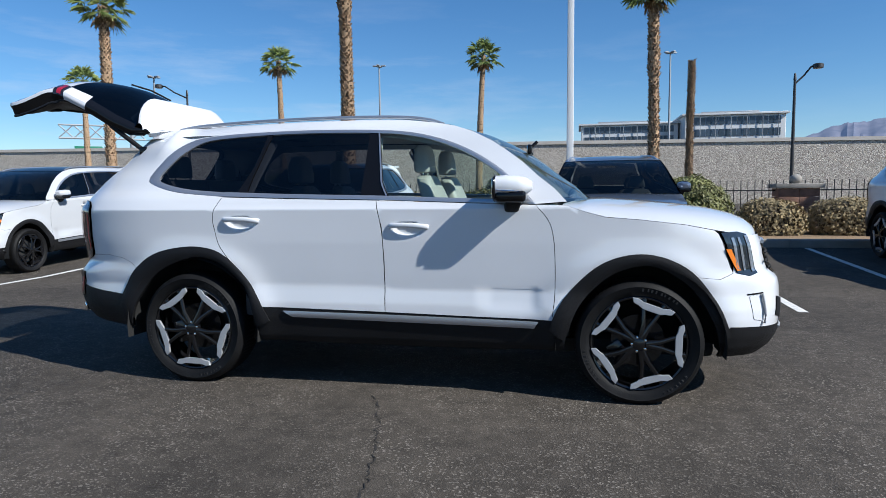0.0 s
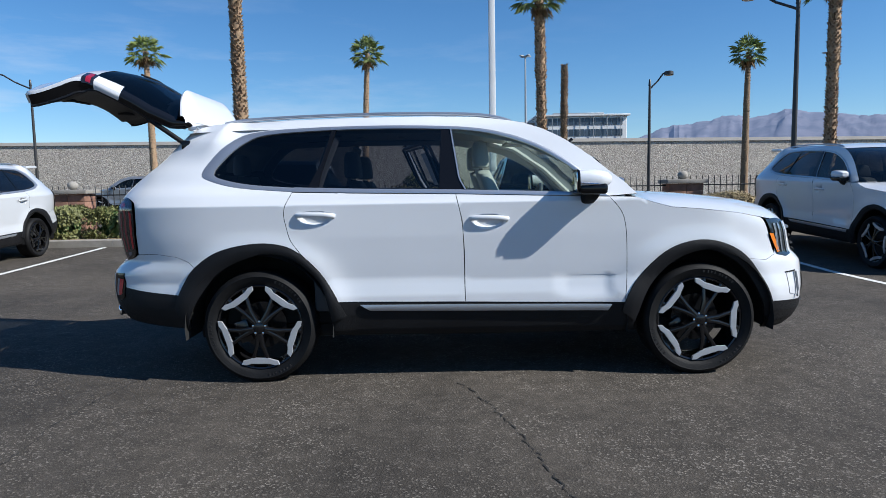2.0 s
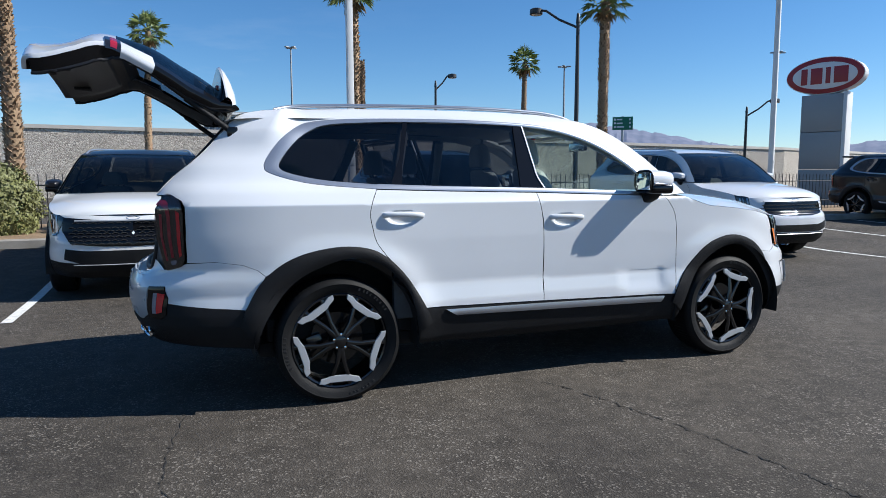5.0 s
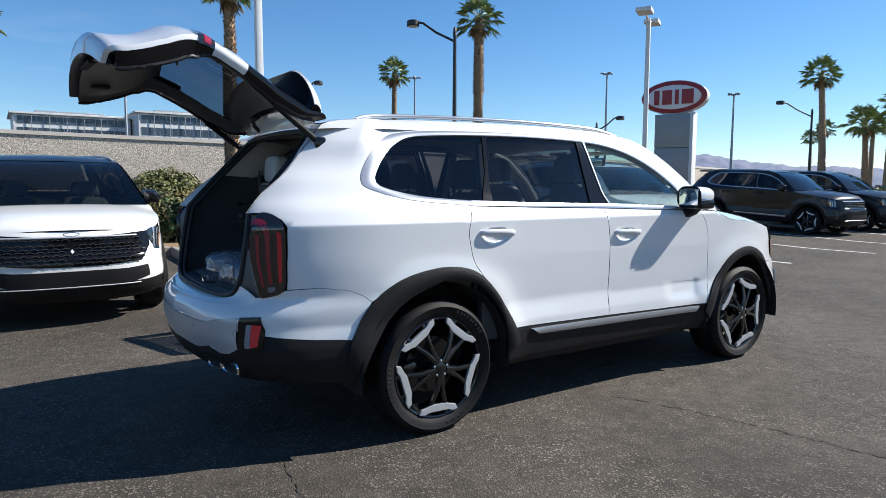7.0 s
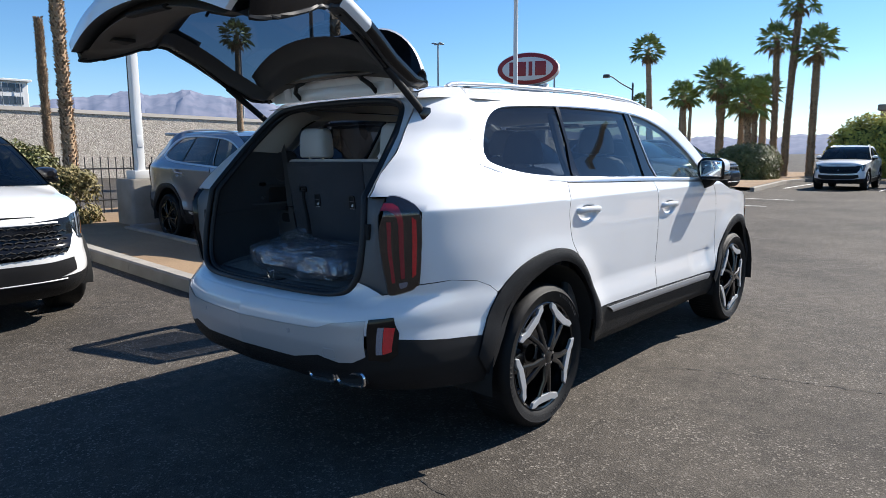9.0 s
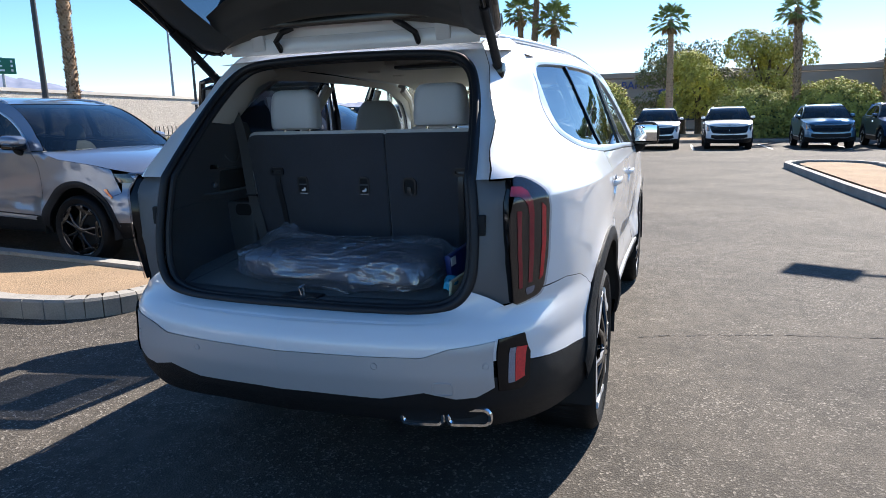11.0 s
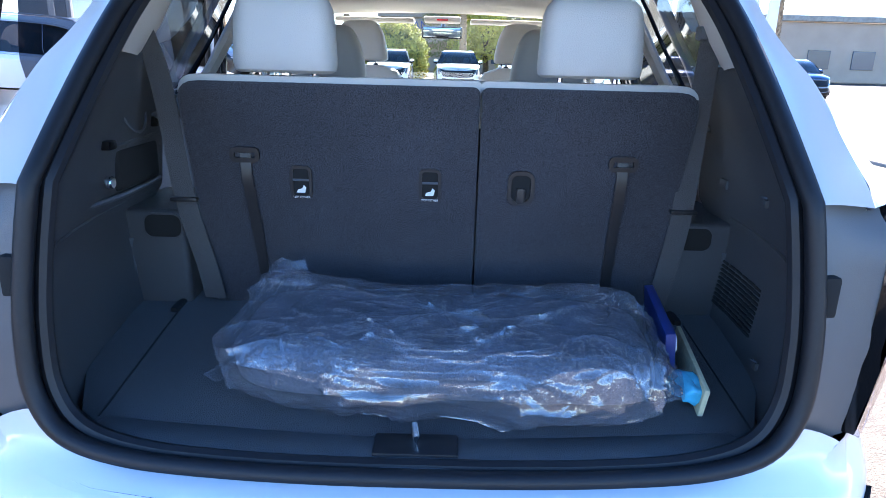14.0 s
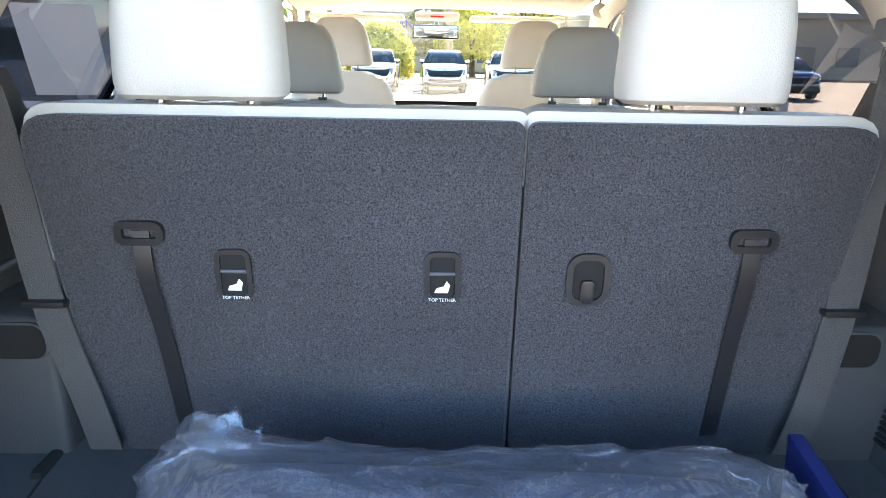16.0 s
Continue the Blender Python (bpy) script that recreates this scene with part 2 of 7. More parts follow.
def tube(points, radius, n=10, flat=1.0, closed=False, up=(0, 0, 1)):
    """A swept round (or flattened) bar along the points."""
    pts = [Vector(p) for p in points]
    rad = radius if isinstance(radius, (list, tuple)) else [radius] * len(pts)
    rings = []
    for i, p in enumerate(pts):
        a = pts[(i - 1) % len(pts)] if closed or i else p
        b = pts[(i + 1) % len(pts)] if closed or i < len(pts) - 1 else p
        d = (b - a).normalized()
        s = d.cross(Vector(up))
        if s.length < 1e-4:
            s = d.cross(Vector((1, 0, 0)))
        s.normalize()
        w = s.cross(d)
        rings.append([p + (s * math.cos(t) + w * math.sin(t) * flat) * rad[i] for t in (2 * math.pi * k / n for k in range(n))])
    if closed:
        rings.append(rings[0])
    return loft(rings, True, not closed)


def lathe(profile, n=32, axis="z"):
    """Turns (radius, height) pairs about an axis."""
    rings = []
    for k in range(n):
        t = 2 * math.pi * k / n
        c, s = math.cos(t), math.sin(t)
        rings.append([{"z": (r * c, r * s, h), "y": (r * c, h, r * s), "x": (h, r * c, r * s)}[axis] for r, h in profile])
    rings.append(rings[0])
    return loft(rings, False)


def plate(outline, depth, m=None, bevel=0.003):
    """A flat shape in x and y, given thickness along z, with eased edges."""
    bm = bmesh.new()
    vs = [bm.verts.new((x, y, 0)) for x, y in outline]
    fc = bm.faces.new(vs)
    r = bmesh.ops.extrude_face_region(bm, geom=[fc])
    for g in r["geom"]:
        if isinstance(g, bmesh.types.BMVert):
            g.co.z += depth
    bmesh.ops.recalc_face_normals(bm, faces=bm.faces[:])
    if bevel:
        es = [e for e in bm.edges if abs(e.verts[0].co.z - depth) < 1e-6 and abs(e.verts[1].co.z - depth) < 1e-6]
        bmesh.ops.bevel(bm, geom=es, offset=bevel, segments=2, profile=0.6, affect="EDGES")
    bm.verts.index_update()
    out = [v.co.copy() for v in bm.verts], [tuple(v.index for v in q.verts) for q in bm.faces]
    bm.free()
    return moved(out, m) if m else out


def round_rect(w, h, r, n=5):
    out = []
    for cx, cy, a in ((w / 2 - r, h / 2 - r, 0), (-w / 2 + r, h / 2 - r, 90), (-w / 2 + r, -h / 2 + r, 180), (w / 2 - r, -h / 2 + r, 270)):
        for k in range(n + 1):
            t = radians(a + 90 * k / n)
            out.append((cx + r * math.cos(t), cy + r * math.sin(t)))
    return out


def ring_plate(w, h, r, band, depth, m=None):
    a, b = round_rect(w, h, r), round_rect(w - 2 * band, h - 2 * band, max(0.002, r - band))
    n = len(a)
    rings = [[(x, y, 0) for x, y in a], [(x, y, depth) for x, y in a], [(x, y, depth) for x, y in b], [(x, y, 0) for x, y in b]]
    g = loft(rings + [rings[0]], True, False)
    g = (g[0], [tuple(reversed(q)) for q in g[1]])
    return moved(g, m) if m else g


def curve(points, n=8, closed=False):
    """A smooth line through the points."""
    p = [np.array(q, float) for q in points]
    out, m = [], len(p)
    for i in range(m if closed else m - 1):
        a, b = p[i], p[(i + 1) % m]
        z = p[i - 1] if closed or i else 2 * a - b
        c = p[(i + 2) % m] if closed or i + 2 < m else 2 * b - a
        for k in range(n):
            t = k / n
            out.append(0.5 * (2 * a + (b - z) * t + (2 * z - 5 * a + 4 * b - c) * t * t + (3 * a - z - 3 * b + c) * t ** 3))
    if not closed:
        out.append(p[-1])
    return [tuple(float(c) for c in q) for q in out]


def resample(points, n):
    p = np.array(points, float)
    s = np.concatenate([[0], np.cumsum(np.linalg.norm(np.diff(p, axis=0), axis=1))])
    t = np.linspace(0, s[-1], n)
    return [tuple(float(np.interp(q, s, p[:, k])) for k in range(p.shape[1])) for q in t]


def text_geo(words, size, m, depth=0.0005):
    cu = bpy.data.curves.new("words", "FONT")
    cu.body, cu.size, cu.extrude, cu.align_x = words, size, depth, "CENTER"
    ob = bpy.data.objects.new("words", cu)
    me = bpy.data.meshes.new_from_object(ob)
    out = [m @ v.co for v in me.vertices], [tuple(q.vertices) for q in me.polygons]
    bpy.data.objects.remove(ob)
    bpy.data.meshes.remove(me)
    bpy.data.curves.remove(cu)
    return out

# ---------- the body surface of an estate car, unwrapped as (u, z) ----------
from mathutils.geometry import delaunay_2d_cdt

PLAN = np.array(curve([(2.33, 0), (2.31, .42), (2.22, .70), (2.04, .86), (1.72, .938), (1.3, .962), (.6, .957), (0, .953), (-.7, .957),
                       (-1.3, .962), (-1.85, .945), (-2.2, .888), (-2.40, .80), (-2.52, .66), (-2.59, .38), (-2.62, 0)], 30))[::-1]
PS = np.concatenate([[0], np.cumsum(np.linalg.norm(np.diff(PLAN, axis=0), axis=1))])
PU = PS - np.interp(0, PLAN[:, 0], PS)
PX, PY = PLAN[:, 0], PLAN[:, 1]
ZT = np.arange(0.0, 2.0, 0.002)


def table(pairs, soft=0.02):
    p = np.array(pairs)
    y = np.interp(ZT, p[:, 0], p[:, 1])
    k = max(1, int(soft / 0.002))
    w = np.ones(k) / k
    for _ in range(2):
        y = np.convolve(np.pad(y, k, mode="edge"), w, "same")[k:-k]
    return y


T_SIDE = table([(.24, .10), (.34, .035), (.44, .012), (.50, .004), (.56, .004), (.67, .020), (.76, .014), (.95, .004), (1.10, .0015), (1.166, 0),
                (1.20, .020), (1.25, .042), (1.30, .064), (1.39, .10), (1.5, .145), (1.6, .185), (1.66, .212), (1.70, .235), (1.74, .275), (1.77, .33)], 0.007)
T_REAR = table([(.28, .20), (.36, .12), (.44, .05), (.50, .02), (.60, 0), (.70, 0), (.735, .012), (.77, .05), (.80, .09), (.84, .08), (1.0, .055),
                (1.155, .055), (1.22, .08), (1.40, .16), (1.51, .29), (1.61, .39), (1.68, .46), (1.76, .56)])
T_FRONT = table([(.26, .08), (.33, .01), (.40, -.025), (.55, -.035), (.68, -.03), (.735, -.015), (.79, .05), (.94, .085), (1.0, .11), (1.04, .15), (1.10, .25)])


HANDLES = ((-1.06, 1.100), (.065, 1.062))


def ss(t):
    t = np.clip(t, 0, 1)
    return t * t * (3 - 2 * t)


def body(u, z):
    """The body's outer skin on the +y side, for arrays of u (metres along the plan) and z."""
    u, z = np.asarray(u, float), np.asarray(z, float)
    x, y = np.interp(u, PU, PX), np.interp(u, PU, PY)
    d = np.interp(z, ZT, T_SIDE)
    d = d * np.where(z > 1.2, 1 + 0.7 * ss((-0.3 - x) / 1.6) * ss((z - 1.2) / 0.12) * (1 - 0.5 * ss((z - 1.42) / 0.2) * ss((-1.55 - x) / 0.5)), 1)
    # scoops behind the door handles
    for hx, hz in HANDLES:
        d = d + 0.022 * ss(1.7 * (1 - ((x - hx) / 0.105) ** 2 - ((z - hz + 0.020) / 0.047) ** 2))
    for ax in (-1.45, 1.45):
        h = np.hypot(x - ax, z - 0.40)
        d = d - 0.020 * np.exp(-((h - 0.50) / 0.10) ** 2) * ss((1.06 - z) / 0.25)
    # the pressed notch low on the front door
    d = d + 0.011 * ss((x - 0.46) / 0.14) * ss((0.90 - x) / 0.07) * ss((z - 0.515) / 0.08) * ss((0.700 - z) / 0.020)
    yy = y * (1 - d / 0.96)
    xx = x + np.interp(z, ZT, T_REAR) * ss((-1.45 - x) / 1.0) - np.interp(z, ZT, T_FRONT) * ss((x - 1.35) / 0.95)
    return np.stack([xx, yy, z + 0 * xx], -1)


def ux(x, z):
    p = body(PU, np.full_like(PU, z))
    return float(np.interp(x, p[:, 0], PU))


def rear_u(y, z):
    p = body(PU, np.full_like(PU, z))
    k = PX < -1.7
    return float(np.interp(y, p[k][:, 1], PU[k]))


def front_u(y, z):
    p = body(PU, np.full_like(PU, z))
    k = PX > 1.5
    return float(np.interp(-y, -p[k][:, 1], PU[k]))


def skin(uz, off=0.0):
    """Points and outward normals of the skin."""
    uz = np.array(uz, float)
    u, z, e = uz[:, 0], uz[:, 1], 0.004
    p = body(u, z)
    a, b = body(u + e, z) - body(u - e, z), body(u, z + e) - body(u, z - e)
    n = -np.cross(a, b)
    n /= np.linalg.norm(n, axis=1)[:, None] + 1e-9
    return p + n * np.asarray(off).reshape(-1, 1) if np.ndim(off) else p + n * off, n


def inside(poly, pts):
    px, py = poly[:, 0], poly[:, 1]
    qx, qy = np.roll(px, -1), np.roll(py, -1)
    c = np.zeros(len(pts), bool)
    for a, b, d, e in zip(px, py, qx, qy):
        k = ((b > pts[:, 1]) != (e > pts[:, 1])) & (pts[:, 0] < (d - a) * (pts[:, 1] - b) / (e - b + 1e-12) + a)
        c ^= k
    return c


def edge_gap(poly, pts):
    best = np.full(len(pts), 9.0)
    for a, b in zip(poly, np.roll(poly, -1, 0)):
        ab = b - a
        t = np.clip(((pts - a) @ ab) / (ab @ ab + 1e-12), 0, 1)
        best = np.minimum(best, np.linalg.norm(pts - a - t[:, None] * ab, axis=1))
    return best


def panel(outline, off=0.0, step=0.06, skirt=0.014, dense=0.0):
    """A pressed panel cut from the skin along the outline (u, z), with turned-in edges."""
    pts = []
    o = [tuple(q) for q in outline]
    for a, b in zip(o, o[1:] + o[:1]):
        k = max(1, int(math.dist(a, b) / (step * 0.7)))
        pts += [(a[0] + (b[0] - a[0]) * i / k, a[1] + (b[1] - a[1]) * i / k) for i in range(k)]
    poly = np.array(pts)
    (a0, b0), (a1, b1) = poly.min(0), poly.max(0)
    gx, gz = np.meshgrid(np.arange(a0, a1, step), np.arange(b0, b1, step * 0.6))
    g = np.stack([gx.ravel(), gz.ravel()], -1)
    if len(g):
        g = g[inside(poly, g)]
    if len(g):
        g = g[edge_gap(poly, g) > step * 0.3]
    if dense or step < .06:
        e = np.array([(a, b) for a in np.arange(a0, a1, step) for b in (1.158, 1.164, 1.170, 1.178)])
        e = e[inside(poly, e)]
        if len(e):
            g = np.concatenate([g, e[edge_gap(poly, e) > .01]])
    if dense:
        for hx, hz in HANDLES:
            a, b = np.meshgrid(np.arange(-.115, .116, dense), np.arange(-.07, .041, dense * .8))
            e = np.stack([a.ravel() + ux(hx, hz), b.ravel() + hz], -1)
            e = e[inside(poly, e)]
            if len(e):
                e = e[edge_gap(poly, e) > .012]
            g = np.concatenate([g, e])
    n = len(poly)
    allp = [Vector(p) for p in poly] + [Vector(p) for p in g]
    co, _, fc, _, _, _ = delaunay_2d_cdt(allp, [], [list(range(n))], 1, 1e-6)
    uz = np.array([tuple(c) for c in co])
    p, nn = skin(uz, off)
    v = [tuple(q) for q in p]
    nor = [tuple(q) for q in nn]
    f = []
    for q in fc:
        s = sum(uz[q[i]][0] * uz[q[(i + 1) % len(q)]][1] - uz[q[(i + 1) % len(q)]][0] * uz[q[i]][1] for i in range(len(q)))
        f.append(tuple(reversed(q)) if s > 0 else tuple(q))
    if skirt:
        p0, n0 = skin(poly, off)
        c = poly - 0
        cen = np.roll(poly, -1, 0) - np.roll(poly, 1, 0)
        area = 0.5 * np.sum(poly[:, 0] * np.roll(poly[:, 1], -1) - np.roll(poly[:, 0], -1) * poly[:, 1])
        out = np.stack([cen[:, 1], -cen[:, 0]], -1) * np.sign(area)
        out /= np.linalg.norm(out, axis=1)[:, None] + 1e-9
        ps, _ = skin(poly + out * 0.004, off)
        sd = ps - p0
        sd /= np.linalg.norm(sd, axis=1)[:, None] + 1e-9
        base = len(v)
        mid = p0 - n0 * 0.0015 + sd * 0.0007
        low = p0 - n0 * skirt
        for k in range(n):
            v += [tuple(p0[k]), tuple(mid[k]), tuple(low[k])]
            nor += [tuple(n0[k]), tuple((n0[k] * .5 + sd[k]) / np.linalg.norm(n0[k] * .5 + sd[k])), tuple(sd[k])]
        for k in range(n):
            a, b = base + 3 * k, base + 3 * ((k + 1) % n)
            for j in (0, 1):
                q = (a + j, b + j, b + j + 1, a + j + 1)
                f.append(q if area > 0 else tuple(reversed(q)))
        f = f[:len(fc)] + [tuple(reversed(q)) for q in f[len(fc):]]
    return v, f, nor


def strip(a, b, n=60, m=4, off=0.0, bulge=0.0, lip=0.0):
    """A band of skin between two lines (u, z), a and b, raised by off, with a rounded crest."""
    a, b = np.array(resample(a, n)), np.array(resample(b, n))
    rows = []
    if lip:
        p, q = skin(a, off)
        rows.append(p - q * lip)
    for k in range(m + 1):
        t = k / m
        p, _ = skin(a * (1 - t) + b * t, off + bulge * math.sin(math.pi * t))
        rows.append(p)
    if lip:
        p, q = skin(b, off)
        rows.append(p - q * lip)
    g = loft([[tuple(q) for q in r] for r in rows], False)
    # face outward
    v, f = g
    q = f[len(f) // 2]
    nrm = (Vector(v[q[1]]) - Vector(v[q[0]])).cross(Vector(v[q[2]]) - Vector(v[q[0]]))
    mid = np.array(resample(a, 3)[1])
    if nrm.dot(Vector(skin([mid])[1][0])) < 0:
        f = [tuple(reversed(q)) for q in f]
    return v, f


def X(pts):
    return [(ux(x, z), z) for x, z in pts]


def arc(cx, cz, r0, a0, a1, n=18, squash=1.0):
    return [(cx + r0 * math.cos(radians(a0 + (a1 - a0) * k / n)), cz + squash * r0 * math.sin(radians(a0 + (a1 - a0) * k / n))) for k in range(n + 1)]


BELT = [(-1.21, 1.250), (-.75, 1.236), (-.15, 1.222), (.35, 1.205), (.845, 1.190)]
# arches: outer rim of the cladding and inner lip, rear and front
AR_OUT = curve([(-2.00, .50), (-1.965, .60), (-1.87, .755), (-1.70, .872), (-1.47, .922), (-1.28, .908), (-1.16, .845), (-1.03, .71), (-.92, .525), (-.88, .44)], 5)
AR_IN = curve([(-1.918, .385), (-1.905, .43), (-1.845, .56), (-1.69, .745), (-1.46, .845), (-1.31, .85), (-1.17, .79), (-1.035, .645), (-.985, .48), (-.968, .40)], 5)
AF_OUT = curve([(.93, .44), (.955, .52), (1.03, .65), (1.20, .82), (1.38, .892), (1.56, .885), (1.74, .795), (1.88, .62), (1.945, .48), (1.96, .42)], 5)
AF_IN = curve([(1.018, .37), (1.035, .42), (1.10, .585), (1.25, .752), (1.42, .828), (1.57, .815), (1.75, .69), (1.865, .50), (1.89, .43), (1.90, .38)], 5)
DOOR_R = curve([(-1.165, .855), (-1.225, .94), (-1.25, 1.03), (-1.262, 1.10), (-1.25, 1.17), (-1.21, 1.25)], 4)
DOOR_M = curve([(-.15, 1.222), (-.112, 1.05), (-.10, .85), (-.097, .515)], 4)
DOOR_F = curve([(.845, 1.19), (.92, 1.10), (.95, 1.01), (.962, .87), (.962, .65), (.945, .495)], 4)
DLO = curve([(-1.21, 1.252), (-1.58, 1.285), (-1.79, 1.34), (-1.835, 1.385), (-1.79, 1.47), (-1.71, 1.56), (-1.60, 1.635), (-1.49, 1.662), (-1.3, 1.678), (-.99, 1.686),
             (-.61, 1.686), (-.2, 1.674), (.04, 1.652), (.24, 1.605), (.43, 1.53), (.61, 1.42), (.74, 1.305), (.845, 1.192)], 5)


PILLAR = curve([(-1.945, 1.690), (-1.985, 1.652), (-2.06, 1.57), (-2.17, 1.45), (-2.325, 1.32), (-2.41, 1.225)], 3)


def soften(pts, radius):
    """An outline (u, z) with rounded corners."""
    out = []
    for i, b in enumerate(pts):
        a, b, c = Vector(pts[i - 1]), Vector(b), Vector(pts[(i + 1) % len(pts)])
        e = b + (a - b).normalized() * min(radius, (a - b).length * .45)
        h = b + (c - b).normalized() * min(radius, (c - b).length * .45)
        out += [tuple(e.lerp(b, t).lerp(b.lerp(h, t), t)) for t in (0, .25, .5, .75, 1)]
    return out


def cut(line, x0, x1):
    return [p for p in line if min(x0, x1) - 1e-6 <= p[0] <= max(x0, x1) + 1e-6]


def whole(name, geo, material, root, label=""):
    """One panel right across the car: both halves joined on the centre line."""
    v, f, n = [list(p) for p in geo[0]], geo[1], geo[2]
    for p in v:
        if abs(p[1]) < .008:
            p[1] = 0.0
    keep = [q for q in f if not all(v[i][1] == 0.0 for i in q)]
    a, b = (v, keep, n), flip_y((v, keep, n))
    o = len(v)
    return part(name, (a[0] + list(b[0]), keep + [tuple(i + o for i in q) for q in b[1]], list(n) + list(b[2])), material, root, label)


def both(name, geo, material, root, label=""):
    a = part(name, geo, material, root, label)
    b = part(name, flip_y(geo), material, root, label)
    return a, b


def wheel_parts(root, at, paint=None, face=MACHINED, r=0.392, rim=0.294, spin=17.0, simple=False):
    """A wheel as one part with its tyre, rim, spokes and disc; at: its centre, outward along +y or -y."""
    side = 1 if at[1] > 0 else -1
    w = 0.122
    hub = part("wheel", lathe([(.04, -.02), (.052, -.01), (.050, .022), (.030, .030), (.0, .031)], 24, "y"), DARKMETAL, root)
    hub.location = at
    hub.rotation_euler = (0, radians(spin), 0 if side > 0 else math.pi)
    hub.scale = (.95, 1, .95)
    prof = [(rim, -.20), (rim + .012, -.215), (rim + .05, -.235), (r - .022, -.232), (r - .004, -.215), (r, -.19), (r, -.11), (r, -.03), (r - .004, -.005), (r - .020, .012), (r - .030, .018), (rim + .062, .024), (rim + .056, .021), (rim + .030, .019), (rim + .026, .016), (rim + .012, .012), (rim, -.002)]
    n = 36 if simple else 160
    tv, tf = lathe(prof, n, "y")
    if not simple:
        # tread blocks: notches round the shoulders
        m = len(prof)
        for i in range(n + 1):
            if i % 2 == 0:
                for j in (4, 5, 6, 7, 8):
                    k = i * m + j
                    q = tv[k]
                    s = (r - .0065) / max(1e-6, math.hypot(q[0], q[2]))
                    tv[k] = Vector((q[0] * min(1, s), q[1], q[2] * min(1, s)))
    part("tyre", (tv, [tuple(reversed(q)) for q in tf]), RUBBER, hub)
    if not simple:
        # plain bars where the sidewall is lettered
        for a0, count in ((38, 9), (160, 7), (262, 8)):
            for k in range(count):
                t = radians(a0 + 4.6 * k + (.9 if k % 3 == 1 else 0))
                g = brick((-.006 + .002 * (k % 2), .0185, -.009), (.006, .0218, .009), .001, 1)
                part("sidewall_bar", moved(g, Matrix.Rotation(-t, 4, "Y") @ Matrix.Translation((0, 0, rim + .044))), RAISED, hub, smooth=False)
    rp = [(rim + .004, .004), (rim - .002, .008), (rim - .012, .004), (rim - .016, -.03), (rim - .03, -.12), (rim - .02, -.2)]
    g = lathe(rp, 24 if simple else 64, "y")
    part("rim", (g[0], [tuple(reversed(q)) for q in g[1]]), DARKMETAL, hub)
    if not simple:
        part("brake_disc", lathe([(.05, -.10), (.165, -.10), (.165, -.085), (.05, -.085)], 40, "y"), DARKMETAL, hub)
        part("caliper", brick((.09, -.11, -.08), (.19, -.05, .08), .02), DARKMETAL, hub)
    else:
        part("brake_disc", lathe([(.05, -.08), (.19, -.08), (.19, -.075), (.05, -.075)], 24, "y"), UNDER, hub)
    for k in range(5):
        base = 72 * k
        for da in (-13, 13):
            t0, t1 = radians(base + da * .35), radians(base + da)
            p = [(.04 * math.cos(t0), .016, .04 * math.sin(t0)), (.13 * math.cos((t0 + t1) / 2), .018, .13 * math.sin((t0 + t1) / 2)),
                 (.225 * math.cos(t1), .004, .225 * math.sin(t1)), ((rim - .008) * math.cos(t1 * 1.0), -.01, (rim - .008) * math.sin(t1))]
            part("spoke", tube(p, [.022, .015, .014, .020], 8, .8, up=(0, 1, 0)), DARKMETAL, hub)
        # bright machined bracket between the spoke tips
        o, i = [], []
        for a, ro, ri in ((-27, .293, .262), (-20, .284, .240), (-14, .264, .220), (14, .264, .220), (20, .284, .240), (27, .293, .262)):
            t = radians(base + a)
            o.append((ro * math.cos(t), ro * math.sin(t)))
            i.append((ri * math.cos(t), ri * math.sin(t)))
        m = Matrix(((1, 0, 0, 0), (0, 0, 1, .0), (0, 1, 0, 0), (0, 0, 0, 1)))
        g = plate(o + i[::-1], .016, m, .003)
        part("rim_bracket", (g[0], [tuple(reversed(q)) for q in g[1]]), face, hub, "bright machined alloy bracket", smooth=False)
        if not simple:
            t = radians(base + 36)
            g = lathe([(.0, .030), (.008, .028), (.008, .01)], 8, "y")
            part("wheel_nut", moved(g, Matrix.Translation((.045 * math.cos(t), 0, .045 * math.sin(t)))), CHROME, hub)
    return hub


def headrest(root, x, y, z, w=.25, h=.15, d=.10, lean=0.0, dome=0.0):
    rings = []
    for f, hh, dd in ((.90, 0, .7), (.985, .006, .9), (1.0, .02, 1), (.99, .3 * h, 1.02), (.97, .6 * h, .98), (.94, .78 * h, .92), (.88, .89 * h, .82), (.78, .96 * h, .66), (.60, h, .42)):
        f *= 1 - dome * (hh / h) ** 2
        q = round_rect(d * dd, w * f, min(.40 * d * dd, .04), 5)
        rings.append([(x + a + lean * hh, y + b, z + hh) for a, b in q])
    ob = part("headrest", loft(rings), LEATHER, root, "pale grey leather headrest")
    for s in (-1, 1):
        part("headrest_post", tube([(x, y + s * w * .27, z - .05), (x, y + s * w * .27, z + .02)], .006, 8), CHROME, ob)
        part("post_guide", lathe([(.0, .0), (.012, 0), (.014, -.02), (.0, -.02)], 10), DARKTRIM, ob).location = (x, y + s * w * .27, z - .012)
    return ob


